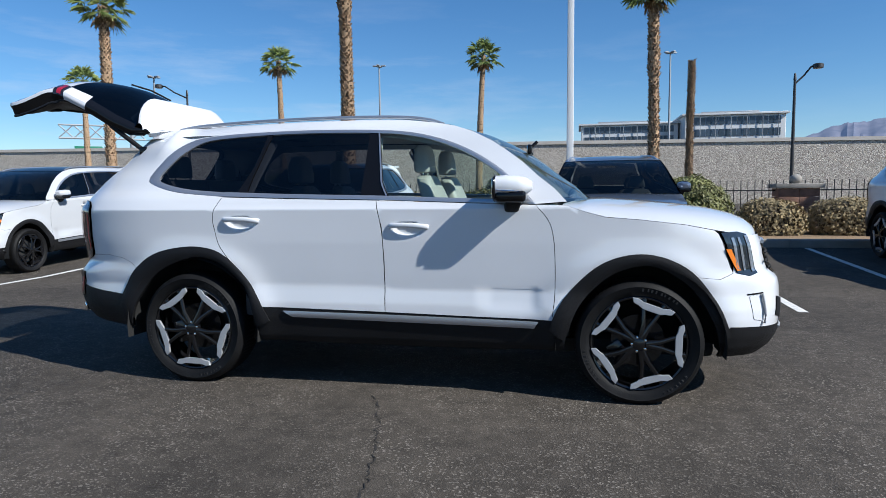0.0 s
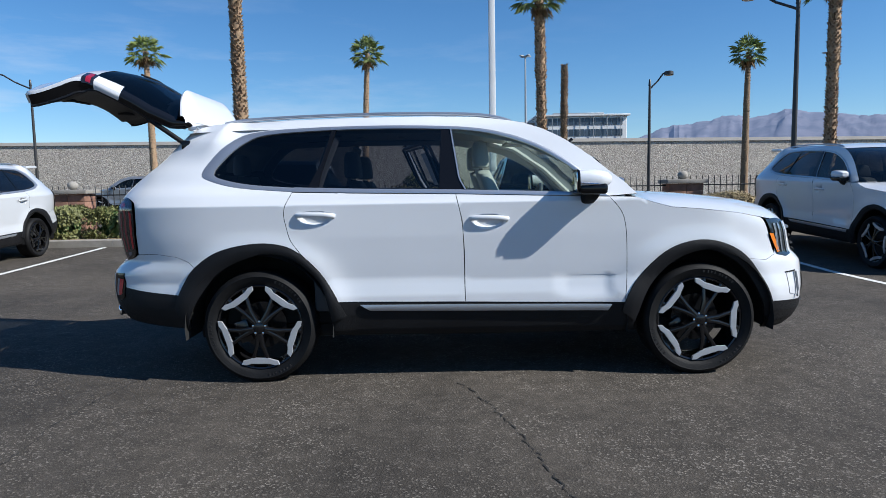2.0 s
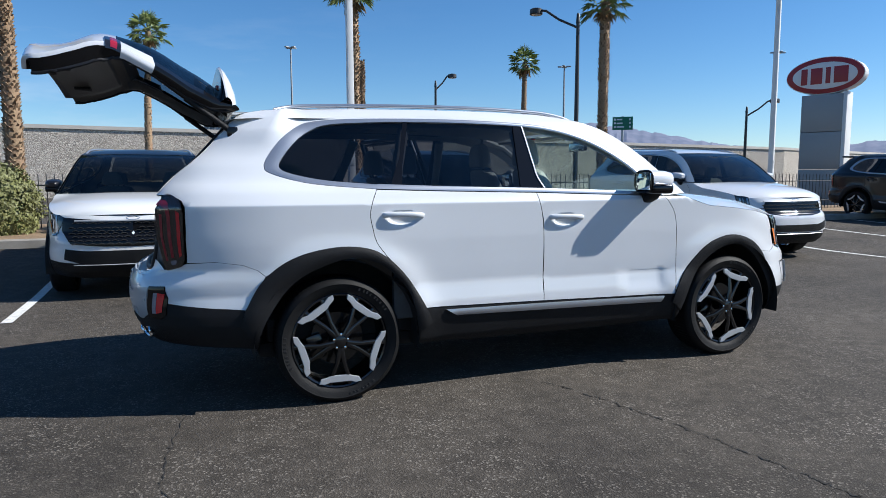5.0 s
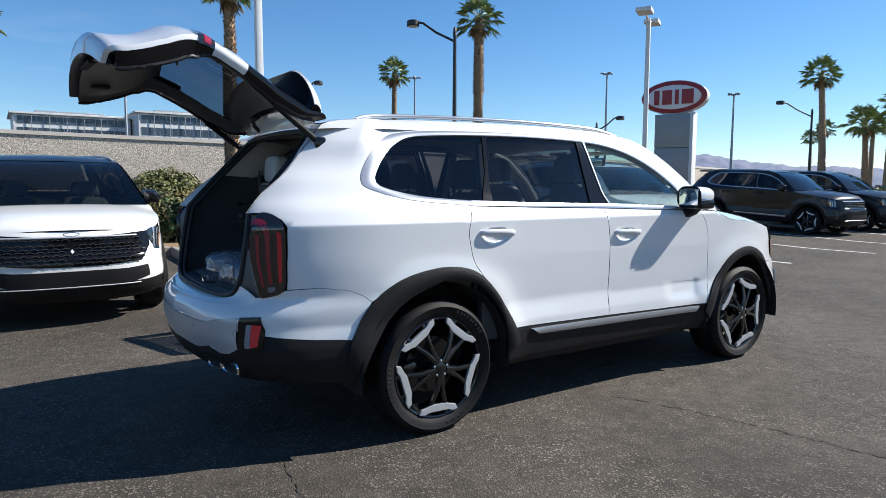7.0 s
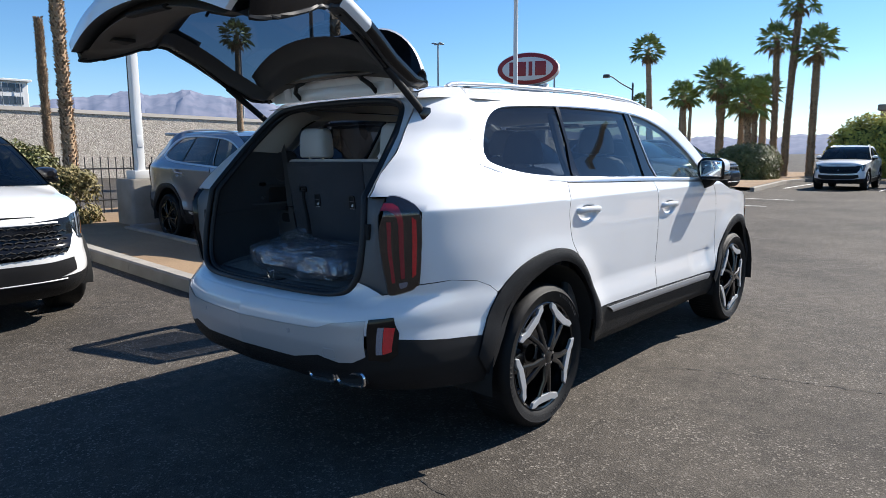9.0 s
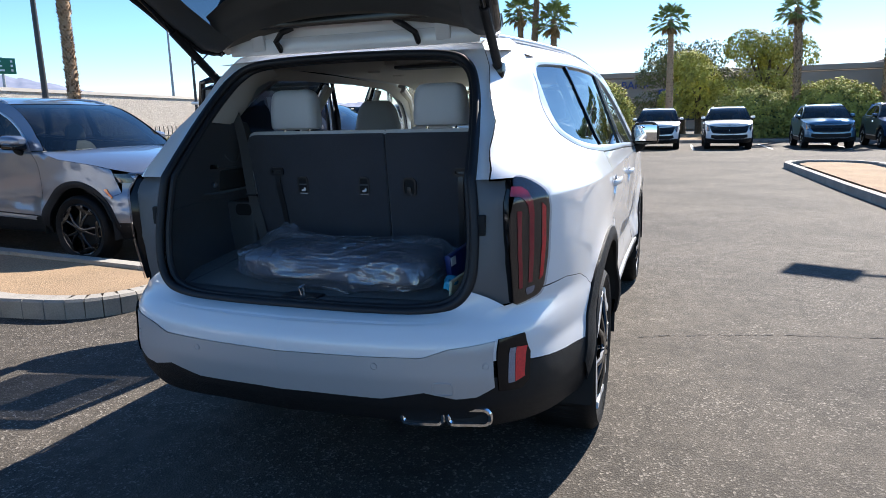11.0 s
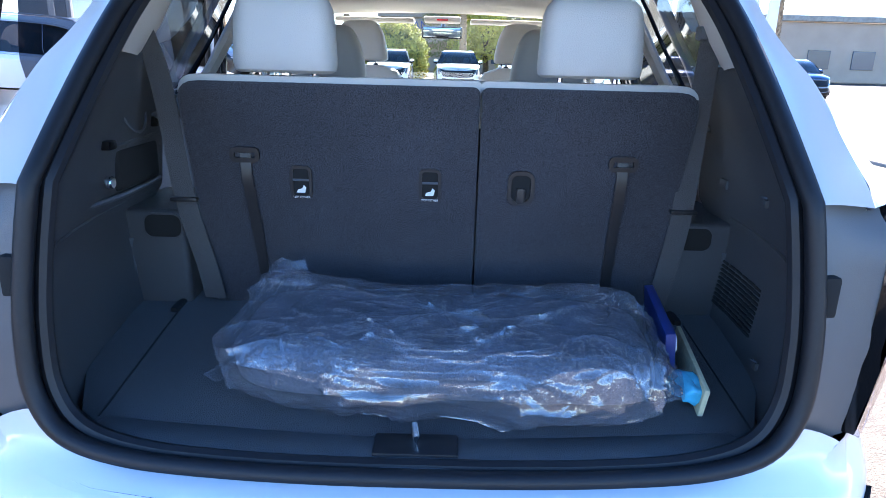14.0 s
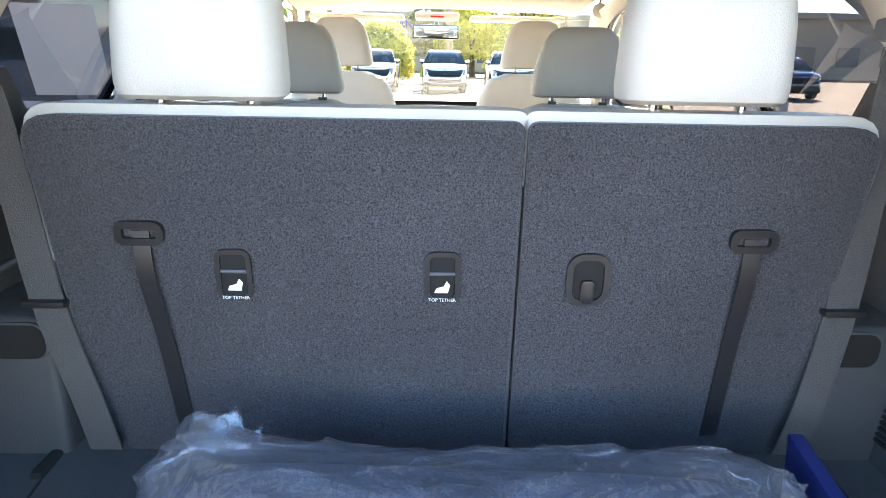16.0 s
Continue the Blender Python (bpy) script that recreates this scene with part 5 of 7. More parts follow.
            part("speaker_cover", tube([(-1.885 + .055 * math.cos(t), .668 + .012 * math.sin(t), 1.300 + .052 * math.sin(t)) for t in np.linspace(0, 2 * math.pi, 29)[:-1]], .003, 6, closed=True, up=(0, 1, 0)), GREYTRIM, root)
            part("release_switch", brick((-1.80, .655, 1.250), (-1.765, .675, 1.278), .005), GLOSSBLACK, root)
            part("power_socket", moved(lathe([(.0, .004), (.011, .004), (.014, .0), (.014, -.01)], 16, "y"), Matrix.Translation((-2.02, .664, 1.156)) @ Matrix.Rotation(math.pi, 4, "Z")), CHROME, root, "chrome-ringed power socket")
            part("bag_hook", brick((-2.04, .650, 1.225), (-2.005, .675, 1.245), .006), GLOSSBLACK, root)
        else:
            part("release_switch", brick((-1.90, -.700, 1.152), (-1.86, -.676, 1.174), .005), DARKTRIM, root)
            for x, z in ((-2.105, 1.247), (-2.115, 1.167), (-2.18, .85)):
                h = part("bag_hook", brick((x - .008, -.690, z - .009), (x + .008, -.662, z + .008), .004), DARKTRIM, root)
                part("hook_bar", tube([(x - .009, -.664, z + .012), (x, -.656, z + .014), (x + .009, -.664, z + .012)], .002, 6), GREYTRIM, h)
            # slotted speaker grille set in the lining
            for i in range(6):
                for j in range(11):
                    x, z = -2.105 + i * .037, .878 + j * .0100
                    y = .600 + .125 * (z - .83) + float(np.interp((x + 2.42) / .70, [0, .15, .4, .6, 1], [0, .045, .075, .085, .085]))
                    part("speaker_slot", brick((x, -y - .01, z), (x + .030, -y + .005, z + .006), .001, 1), UNDER, root)
        # pale pillar lining with belt guide
        a = resample([(mouth_x(y, z) + .03, y - .010, z) for y, z in OPENING if z >= 1.425 and y > .38], 12)
        b = resample([tuple(q) for q in skin(X([(-1.90, 1.43), (-1.84, 1.49), (-1.76, 1.59), (-1.66, 1.645)]), -.03)[0]], 12)
        b = [(p[0], p[1] - .075, p[2]) for p in b]
        e = resample([tuple(q) for q in skin(X([(-1.86, 1.43), (-1.80, 1.49), (-1.71, 1.59), (-1.60, 1.655)]), -.02)[0]], 12)
        g = loft([[tuple(p[c] + (q[c] - p[c]) * t - (.012 * math.sin(math.pi * t) if c == 1 else 0) for c in range(3)) for t in (0, .2, .4, .6, .8, 1)] + [tuple(q[c] + (r[c] - q[c]) * t for c in range(3)) for t in (.5, 1)] for p, q, r in zip(a, b, e)], False)
        part("pillar_lining", S(g), BEIGE, root, "pale grey pillar lining")
        part("roof_lining_side", S((lambda q: (q[0], [tuple(reversed(w)) for w in q[1]]))(strip(X([(-1.85, 1.62), (-1.3, 1.655), (-.6, 1.665), (-.1, 1.65), (.3, 1.57), (.6, 1.42)]), X([(-1.80, 1.70), (-1.3, 1.71), (-.6, 1.71), (-.1, 1.70), (.3, 1.66), (.66, 1.49)]), 30, 3, -.05))), BEIGE, root)
        part("pillar_inner", S(tube([tuple(q) for q in skin(X([(-1.08, 1.24), (-1.04, 1.40), (-.97, 1.64)]), -.055)[0]], [.036, .034, .04], 8, .5, up=(0, 1, 0))), BEIGE, root)
        part("pillar_inner", S(tube([tuple(q) for q in skin(X([(-.19, 1.22), (-.19, 1.40), (-.20, 1.64)]), -.055)[0]], [.036, .034, .04], 8, .5, up=(0, 1, 0))), BEIGE, root)
        part("screen_pillar_inner", S(tube([tuple(q) for q in skin(X([(.95, 1.20), (.70, 1.42), (.42, 1.60), (.2, 1.67)]), -.045)[0]], [.03, .026, .026, .034], 8)), BEIGE, root)
        # third-row belt from the pillar to the floor
        line = [(-1.905, .630, 1.50), (-1.908, .589, 1.36), (-1.910, .557, 1.105), (-1.912, .518, .945), (-1.905, .505, .86)] if s > 0 else [(-1.905, .600, 1.50), (-1.908, .592, 1.36), (-1.910, .582, 1.105), (-1.912, .560, .945), (-1.905, .545, .86)]
        g = loft([[(x, y - .024, z), (x, y + .024, z), (x + .003, y + .024, z), (x + .003, y - .024, z)] for x, y, z in curve(line, 5)])
        bt = part("seat_belt", S(g), WEBBING, root, "grey seat belt webbing")
        part("belt_clip", S(brick((-1.922, line[2][1] - .030, 1.096), (-1.902, line[2][1] + .030, 1.106), .003)), BLACKTRIM, bt)
        part("belt_guide", S(brick((-1.915, line[0][1] - .03, 1.475), (-1.875, line[0][1] + .03, 1.505), .008)), GREYTRIM, bt)
        # door cards
        part("door_card", S(brick((-.05, .81, .45), (.92, .87, 1.205), .03)), DARKTRIM, root)
        if s < 0:
            part("door_card", S(brick((-1.1, .81, .45), (-.10, .87, 1.215), .03)), DARKTRIM, root)
        part("window_ledge", S(brick((-1.80, .60, 1.27), (-1.05, .84, 1.285), .006)), DARKTRIM, root)
    # headlining with lamps and vents
    rows = []
    for x, dz in ((-1.99, .0), (-1.9, .008), (-1.6, .018), (-1.2, .022), (-.8, .022), (-.3, .018), (.1, .0), (.32, -.03)):
        rows.append([(x, y, 1.660 + dz + .018 * (1 - (y / .6) ** 2)) for y in np.linspace(-.62, .62, 11)])
    g = loft(rows, False)
    part("headlining", (g[0], [tuple(reversed(q)) for q in g[1]]), BEIGE, root, "pale grey roof lining")
    part("dome_lamp", brick((-1.84, -.07, 1.672), (-1.76, .07, 1.686), .006), GREYTRIM, root)
    part("roof_console", brick((-1.15, -.17, 1.678), (-1.03, .17, 1.694), .006), GREYTRIM, root)
    for x, y in ((-1.55, .30), (-1.55, -.30), (-1.3, .12), (-1.3, -.22), (-.9, .40), (-.9, -.42), (-.55, .40), (-.55, -.42)):
        part("roof_vent", moved(lathe([(.0, .0), (.018, -.004), (.024, -.006), (.032, -.003), (.034, .006)], 18), Matrix.Translation((x, y, 1.690 - .03 * abs(y) ** 2))), BEIGE, root)
    for y in (.36, -.36):
        v = part("sun_visor", brick((.30, y - .21, 1.60), (.46, y + .21, 1.622), .01), BEIGE, root)
        part("visor_label", brick((.352, y - .05, 1.597), (.40, y + .05, 1.5995), .0005, 1), PRINT, v)
    oc = part("overhead_console", brick((.33, -.10, 1.605), (.52, .10, 1.635), .012), BEIGE, root)
    part("console_lamp", brick((.325, -.03, 1.612), (.332, .03, 1.62), .002), REDLENS, oc)
    rm = part("rear_view_mirror", brick((.735, -.115, 1.53), (.765, .125, 1.60), .015, 3), GLOSSBLACK, root)
    part("mirror_glass", brick((.731, -.105, 1.538), (.736, .115, 1.592), .004), MIRROR, rm)
    part("mirror_stem", tube([(.76, 0, 1.59), (.80, 0, 1.625)], .012, 8), GLOSSBLACK, rm)
    part("dashboard", brick((.70, -.76, .80), (1.06, .76, 1.115), .06, 3), DARKTRIM, root)
    part("dash_screen", brick((.70, -.32, 1.10), (.715, .02, 1.20), .006), GLOSSBLACK, root)
    sw = [(.56 + .05 * math.cos(t), .40 + .18 * math.sin(t), 1.10 + .17 * math.cos(t)) for t in np.linspace(0, 2 * math.pi, 25)[:-1]]
    st = part("steering_wheel", tube(sw, .016, 8, closed=True, up=(1, 0, 0)), DARKTRIM, root)
    part("wheel_boss", brick((.55, .33, 1.05), (.60, .47, 1.14), .02), DARKTRIM, st)
    part("cabin_floor", brick((-1.85, -.80, .36), (1.05, .80, .50), .02), UNDER, root)
    part("centre_console", brick((-.1, -.13, .5), (.8, .13, .88), .04), DARKTRIM, root)
    for y in (.40, -.40):
        front_seat(root, .30, y, .70, 1.38, .50)
        front_seat(root, -.62, y, .72, 1.32, .46)
    # third row: carpeted backs on leather fronts
    def back(y0, y1, nm, lab):
        def lean(z):
            return -1.885 - .10 * (z - 1.0)
        side = 1 if y1 > .3 else -1
        def outline(g, z0, z1):
            # corners: outer foot, outer shoulder, shoulder and foot at the split
            yo, yi = (y1, y0) if side > 0 else (y0, y1)
            foot = yo - side * .040 * (1.366 - z0) / .521
            c = [(foot + side * g, z0, .012), (yo + side * g, z1, .05), (yi - side * g, z1, .016), (yi - side * g, z0, .01)]
            pts = []
            for i, (a, b, r) in enumerate(c):
                p, q, n = Vector((a, b)), Vector(c[i - 1][:2]), Vector(c[(i + 1) % 4][:2])
                e, h = p + (q - p).normalized() * r, p + (n - p).normalized() * r
                pts += [tuple(e.lerp(p, t).lerp(p.lerp(h, t), t)) for t in (0, .2, .4, .6, .8, 1)]
            return pts if side > 0 else pts[::-1]
        o = outline(0, .845, 1.366)
        rings = []
        for d, g in ((.0, 0), (-.006, 0), (-.010, -.005)):
            rings.append([(lean(z) + d, y, z) for y, z in outline(g, .845, 1.366 + g)])
        front = [(lean(z) + .05, y, z) for y, z in o]
        g = loft([front, rings[0], rings[1], rings[2]])
        ob = part("third_row_seat", (g[0], g[1]), CARPET, root, lab)
        o2 = outline(.004, 1.275, 1.379)
        r2 = []
        for d, sc in ((.012, 1.0), (.02, 1.012), (.05, 1.012), (.10, .98), (.12, .93)):
            cy, cz = (y0 + y1) / 2, 1.32
            r2.append([(lean(z) + d, cy + (y - cy) * sc, cz + (z - cz) * sc) for y, z in o2])
        part("seat_cover", loft(r2), LEATHER, ob, "pale grey leather edge of the seat")
        return ob, lean
    wide, lean = back(-.108, .553, "a", "wide charcoal carpeted third-row seat back")
    slim, _ = back(-.588, -.113, "b", "narrow charcoal carpeted third-row seat back")
    # plate added behind the split to close a light leak
    part("split_light_block", brick((-1.850, -.135, .86), (-1.842, -.085, 1.34), .002), DARKTRIM, wide)
    headrest(wide, -1.885, .318, 1.386, .222, .166, .105)
    headrest(slim, -1.885, -.345, 1.390, .224, .166, .105)
    def face(y, z, off=.010):
        """A frame on the seat back: x across (to the right as seen), y up, z towards the viewer."""
        m = Matrix(((0, -math.sin(.0997) * 1, -1, lean(z) - off), (-1, 0, 0, y), (0, 1, -.0997, z), (0, 0, 0, 1)))
        return m
    fixg = lambda g: (g[0], [tuple(q) for q in g[1]])
    for y, ob in ((.289, wide), (-.003, wide)):
        m = face(y, 1.147)
        t = part("tether_cup", plate(round_rect(.040, .066, .010), .002, m, .0005), UNDER, ob, "black child-seat tether cup")
        part("tether_frame", ring_plate(.050, .077, .014, .007, .005, m), BLACKTRIM, t)
        part("tether_bar", tube([m @ Vector((-.018, .006, .004)), m @ Vector((.018, .006, .004))], .0028, 6), GREYTRIM, t)
        part("tether_mark", plate([(-.011, -.024), (.008, -.024), (.011, -.012), (.006, -.006), (.002, -.014), (-.008, -.017)], .0008, m @ Matrix.Translation((0, 0, .0022)), 0), PRINT, t)
        part("tether_words", text_geo("TOP TETHER", .0068, m @ Matrix.Translation((0, -.0362, .0052)), .0002), PRINT, t, smooth=False)
    m = face(-.209, 1.146)
    t = part("hook_cup", plate(round_rect(.048, .064, .016), .002, m, .0005), UNDER, slim, "black folding bag hook in a recess")
    part("hook_frame", ring_plate(.062, .080, .024, .009, .006, m), BLACKTRIM, t)
    part("bag_hook", plate(round_rect(.020, .036, .006), .008, m @ Matrix.Translation((0, -.018, 0)), .003), BLACKTRIM, t)
    for y, ob, dy in ((.411, wide, -.026), (-.433, slim, .008)):
        m = face(y, 1.208)
        part("strap_slot", ring_plate(.066, .034, .013, .010, .008, m), BLACKTRIM, ob, "dark strap slot")
        pts = curve([(lean(1.21) - .012, y, 1.210), (lean(1.15) - .022, y + dy * .15, 1.15), (lean(1.05) - .018, y + dy * .55, 1.05), (lean(.95) - .016, y + dy * .85, .95), (lean(.88) - .014, y + dy, .882)], 5)
        w = .012
        rows = [[(x, yy - w, z), (x, yy + w, z), (x + .003, yy + w, z), (x + .003, yy - w, z)] for x, yy, z in pts]
        part("pull_strap", loft(rows), BLACKTRIM, ob, "black pull strap")


suv = thing("white_suv", "white pearl SUV with its tailgate and one rear door open", "car")
hero_doors, hero_bits = build_car(suv, WHITE, gate_open=True, hero=True)
open_gate(suv, 75)
hero_inside(suv)
# the far rear door stands open
hd = hero_doors["rear_door"][0]
pane = hero_bits["rear_glass"][0]
pane.parent = hd
hinge = Vector((-.115, .95, 0))
def frame_loop(grow, off):
    line = [(-1.225 - grow, 1.22), (-1.19 - grow, 1.37), (-1.055 - grow, 1.69 + grow), (-1.0, 1.705 + grow), (-.6, 1.712 + grow), (-.19 + grow, 1.70 + grow), (-.20 + grow, 1.45), (-.22 + grow, 1.22)]
    return [tuple(q) for q in skin(X(line), off)[0]]


part("window_frame", tube(frame_loop(.012, -.004), .022, 8), GLOSSBLACK, hd, "gloss black window frame")
part("frame_flange", tube(frame_loop(-.018, -.030), .020, 8), WHITE, hd, "white painted inner flange")
part("frame_seal", tube(frame_loop(-.002, -.052), .013, 8), SEAL, hd)
part("window_run", tube(frame_loop(-.045, -.045), .012, 8), SEAL, hd)
part("door_card", brick((-1.1, .84, .55), (-.15, .90, 1.215), .03), DARKTRIM, hd, "dark door lining")
part("window_sticker", panel(X([(-.66, 1.29), (-.66, 1.60), (-.40, 1.60), (-.40, 1.29)]), -.016, .06, 0), PRINT, hd, "white paper sticker on the window")
edge_line = [(u, z) for u, z in X(DOOR_R[::-1] + [(-1.06, .74), (-.96, .60), (-.93, .535)])]
g = loft([[tuple(p) for p in skin(edge_line, o)[0]] for o in (-.002, -.02, -.045, -.07)], False)
part("door_edge", (g[0], [tuple(reversed(q)) for q in g[1]]), WHITE, hd)
part("door_seal", tube([tuple(p) for p in skin(edge_line, -.075)[0]], .012, 8), SEAL, hd)
hd.matrix_basis = Matrix.Translation(hinge) @ Matrix.Rotation(radians(-79), 4, "Z") @ Matrix.Translation(-hinge)

# ---------- loose things in the load bay ----------
FILM = bpy.data.materials.new("crinkled clear film")
FILM.use_nodes = True
fn, fl_ = FILM.node_tree.nodes, FILM.node_tree.links
fn.remove(fn["Principled BSDF"])
ft, fg, fm, fd = fn.new("ShaderNodeBsdfTransparent"), fn.new("ShaderNodeBsdfGlossy"), fn.new("ShaderNodeMixShader"), fn.new("ShaderNodeBsdfDiffuse")
fm2 = fn.new("ShaderNodeMixShader")
ft.inputs[0].default_value = (.90, .93, .97, 1)
fg.inputs["Roughness"].default_value = .04
fd.inputs[0].default_value = (.74, .80, .92, 1)
fco = fn.new("ShaderNodeTexCoord")
fmap = fn.new("ShaderNodeMapping"); fmap.inputs["Rotation"].default_value = (0, 0, radians(35)); fmap.inputs["Scale"].default_value = (1.0, 2.2, 1.0)
fl_.new(fco.outputs["Object"], fmap.inputs[0])
heights = []
for sc, di in ((5.0, .9), (17.0, 1.1)):
    fno = fn.new("ShaderNodeTexNoise"); fno.inputs["Scale"].default_value = sc; fno.inputs["Detail"].default_value = 3; fno.inputs["Distortion"].default_value = di
    fl_.new(fmap.outputs[0], fno.inputs["Vector"])
    fs = fn.new("ShaderNodeMath"); fs.operation = "SUBTRACT"; fs.inputs[1].default_value = .5; fl_.new(fno.outputs["Fac"], fs.inputs[0])
    fa = fn.new("ShaderNodeMath"); fa.operation = "ABSOLUTE"; fl_.new(fs.outputs[0], fa.inputs[0])
    heights.append(fa)
fadd = fn.new("ShaderNodeMath"); fadd.operation = "MULTIPLY_ADD"; fadd.inputs[1].default_value = .20
fl_.new(heights[1].outputs[0], fadd.inputs[0]); fl_.new(heights[0].outputs[0], fadd.inputs[2])
fb = fn.new("ShaderNodeBump"); fb.inputs["Strength"].default_value = 1.0; fb.inputs["Distance"].default_value = .021; fb.invert = True
fl_.new(fadd.outputs[0], fb.inputs["Height"]); fl_.new(fb.outputs[0], fg.inputs["Normal"])
fw = fn.new("ShaderNodeLayerWeight"); fw.inputs[0].default_value = .5; fl_.new(fb.outputs[0], fw.inputs["Normal"])
fp = fn.new("ShaderNodeMath"); fp.operation = "POWER"; fp.inputs[1].default_value = 2.5; fl_.new(fw.outputs["Facing"], fp.inputs[0])
ff = fn.new("ShaderNodeMath"); ff.operation = "MULTIPLY_ADD"; ff.inputs[1].default_value, ff.inputs[2].default_value = .6, .13; fl_.new(fp.outputs[0], ff.inputs[0])
fm.inputs[0].default_value = .075
fl_.new(ft.outputs[0], fm.inputs[1]); fl_.new(fd.outputs[0], fm.inputs[2])
fl_.new(ff.outputs[0], fm2.inputs[0]); fl_.new(fm.outputs[0], fm2.inputs[1]); fl_.new(fg.outputs[0], fm2.inputs[2])
fl_.new(fm2.outputs[0], fn["Material Output"].inputs["Surface"])
MAT_GREY = surface("grey floor mat pile", (.085, .095, .12), .9, vary=.3, scale=14, fine=.2, fine_scale=200, bump=.5, bump_scale=200)


def pillow(hx, hy, hz, seed, rough, n=64, m=36, power=3.2):
    rnd = random.Random(seed)
    off = Vector((rnd.random() * 9, rnd.random() * 9, rnd.random() * 9))
    rings = []
    for i in range(n):
        a = 2 * math.pi * i / n
        row = []
        for j in range(m + 1):
            b = math.pi * j / m
            c, s, cb, sb = math.cos(a), math.sin(a), -math.cos(b), math.sin(b)
            p = lambda q: math.copysign(abs(q) ** (2 / power), q)
            v = Vector((hx * p(c) * p(sb), hy * p(s) * p(sb), hz * p(cb)))
            k = noise.ridged_multi_fractal(Vector((v.x * 7 + v.y * 3, v.y * 7 - v.x * 2, v.z * 7)) + off, .9, 2.1, 5, 1.0, 2.0) * .55 + .8 * noise.noise(v * 5 + off)
            v += v.normalized() * (rough * (k - .5))
            v.z = max(v.z, -hz * .98)
            row.append(v)
        rings.append(row)
    rings.append(rings[0])
    g = loft(rings, False)
    return g[0], [tuple(reversed(q)) for q in g[1]]


def film_bag(hx, hy, hz, n=260, m=140):
    """A stretched film bag: broad smooth facets between sharp creases, pulled along slanting lines."""
    rings = []
    for i in range(n):
        a = 2 * math.pi * i / n
        row = []
        for j in range(m + 1):
            b = math.pi * j / m
            c, q, cb, sb = math.cos(a), math.sin(a), -math.cos(b), math.sin(b)
            p = lambda w: math.copysign(abs(w) ** (2 / 4.0), w)
            v = Vector((hx * p(c) * p(sb), hy * p(q) * p(sb), hz * p(cb)))
            w = Vector((v.x * 1.0 + v.y * .35, v.y * .8 - v.x * .45, v.z))
            bend = Vector((noise.noise(v * 3.1), noise.noise(v * 3.1 + Vector((7, 0, 0))), 0)) * .10
            d = 0.0
            for sc, amp, sharp, o in ((5.0, .018, 5.0, 0.0), (10.5, .014, 7.0, 3.3), (23.0, .0075, 5.0, 8.1), (47.0, .003, 4.0, 5.2)):
                d += amp * ((1 - min(1.0, abs(noise.noise((w + bend) * sc + Vector((o, o * 2, 0)))) * 1.6)) ** sharp - .25)
            d += .012 * noise.noise(v * 4.2 + Vector((2.5, 0, 0)))
            # the gathered neck stands up at one back corner, the other back corner is pulled into a low peak
            lift = .026 * math.exp(-((v.x - .12) / .09) ** 2 - ((v.y - .36) / .11) ** 2) + .020 * math.exp(-((v.x - .13) / .07) ** 2 - ((v.y + .30) / .09) ** 2)
            v = v + v.normalized() * d
            if v.z > 0:
                v.z += lift - .012 * math.exp(-((v.y - .02) / .16) ** 2)
            v.z = max(v.z, -hz * .98)
            row.append(v)
        rings.append(row)
    rings.append(rings[0])
    g = loft(rings, False)
    return g[0], [tuple(reversed(q)) for q in g[1]]


bag = thing("bag_of_mats", "clear plastic bag of grey floor mats on the load floor", "bag", at=pose(-2.203, -.045, .893, 0, -4.2, -3))
part("mat_stack", pillow(.150, .385, .050, 3, .012, 40, 20, 5.0), MAT_GREY, bag, "grey carpet mats seen through film")
part("film", film_bag(.192, .420, .074), FILM, bag, "crinkled clear film")


def crumple(w, h, seed, lift, n=40, m=22):
    """A loose flap of film: a thin creased sheet with a ragged edge, rising along y."""
    rnd = random.Random(seed)
    o = Vector((rnd.random() * 9, rnd.random() * 9, 0))
    rows = []
    for i in range(n):
        a = i / (n - 1)
        row = []
        for j in range(m):
            b = j / (m - 1)
            top = h * (.75 + .35 * noise.noise(Vector((a * 4, seed, 0))))
            q = Vector((w * (a - .5), top * b, 0)) + o
            k = noise.ridged_multi_fractal(q * 6, .9, 2.1, 2, 1.0, 2.0)
            row.append((w * (a - .5) + .01 * noise.noise(q * 30), top * b * .8, lift * math.sin(b * 2.0) * (1 - (2 * a - 1) ** 4) + .03 * (k - .8)))
        rows.append(row)
    return loft(rows, False)


part("film_flap", moved(crumple(.10, .08, 8, .015), pose(.120, .33, .070, 0, 0, -75)), FILM, bag)
part("film_flap", moved(crumple(.09, .05, 10, .01), pose(-.07, .405, -.05, 0, 0, -5)), FILM, bag)
part("film_flap", moved(crumple(.20, .06, 12, .02), pose(.0, -.405, -.04, 0, 0, 178)), FILM, bag)
BLUECARD = surface("blue card", (.01, .03, .16), .35, vary=.2, scale=9)
CYANFILM = surface("cyan film wrap", (.05, .42, .62), .25, vary=.35, scale=25, coat=1)
BUFF = surface("buff card", (.55, .50, .32), .8, vary=.1, scale=20, fine=.1)
fo = thing("folder", "dark blue folder leaning behind the bag of mats", "folder", at=pose(-2.10, -.497, .827, -5, -4, -6))
part("cover", brick((-.12, -.01, 0), (.12, .01, .115), .003), BLUECARD, fo)
part("folder_label", brick((-.115, -.013, .075), (-.075, -.0098, .105), .0008, 1), PRINT, fo)
wr = thing("wrapped_packet", "small packet in crumpled cyan film beside the folder", "packet", at=pose(-2.275, -.500, .842, 20, 0, 10))
part("wrap", pillow(.040, .022, .024, 21, .026, 60, 34, 3.4), CYANFILM, wr)
cd = thing("card_sheet", "buff card leaning on the load bay side", "card", at=pose(-2.185, -.528, .819, 7, -4, -7))
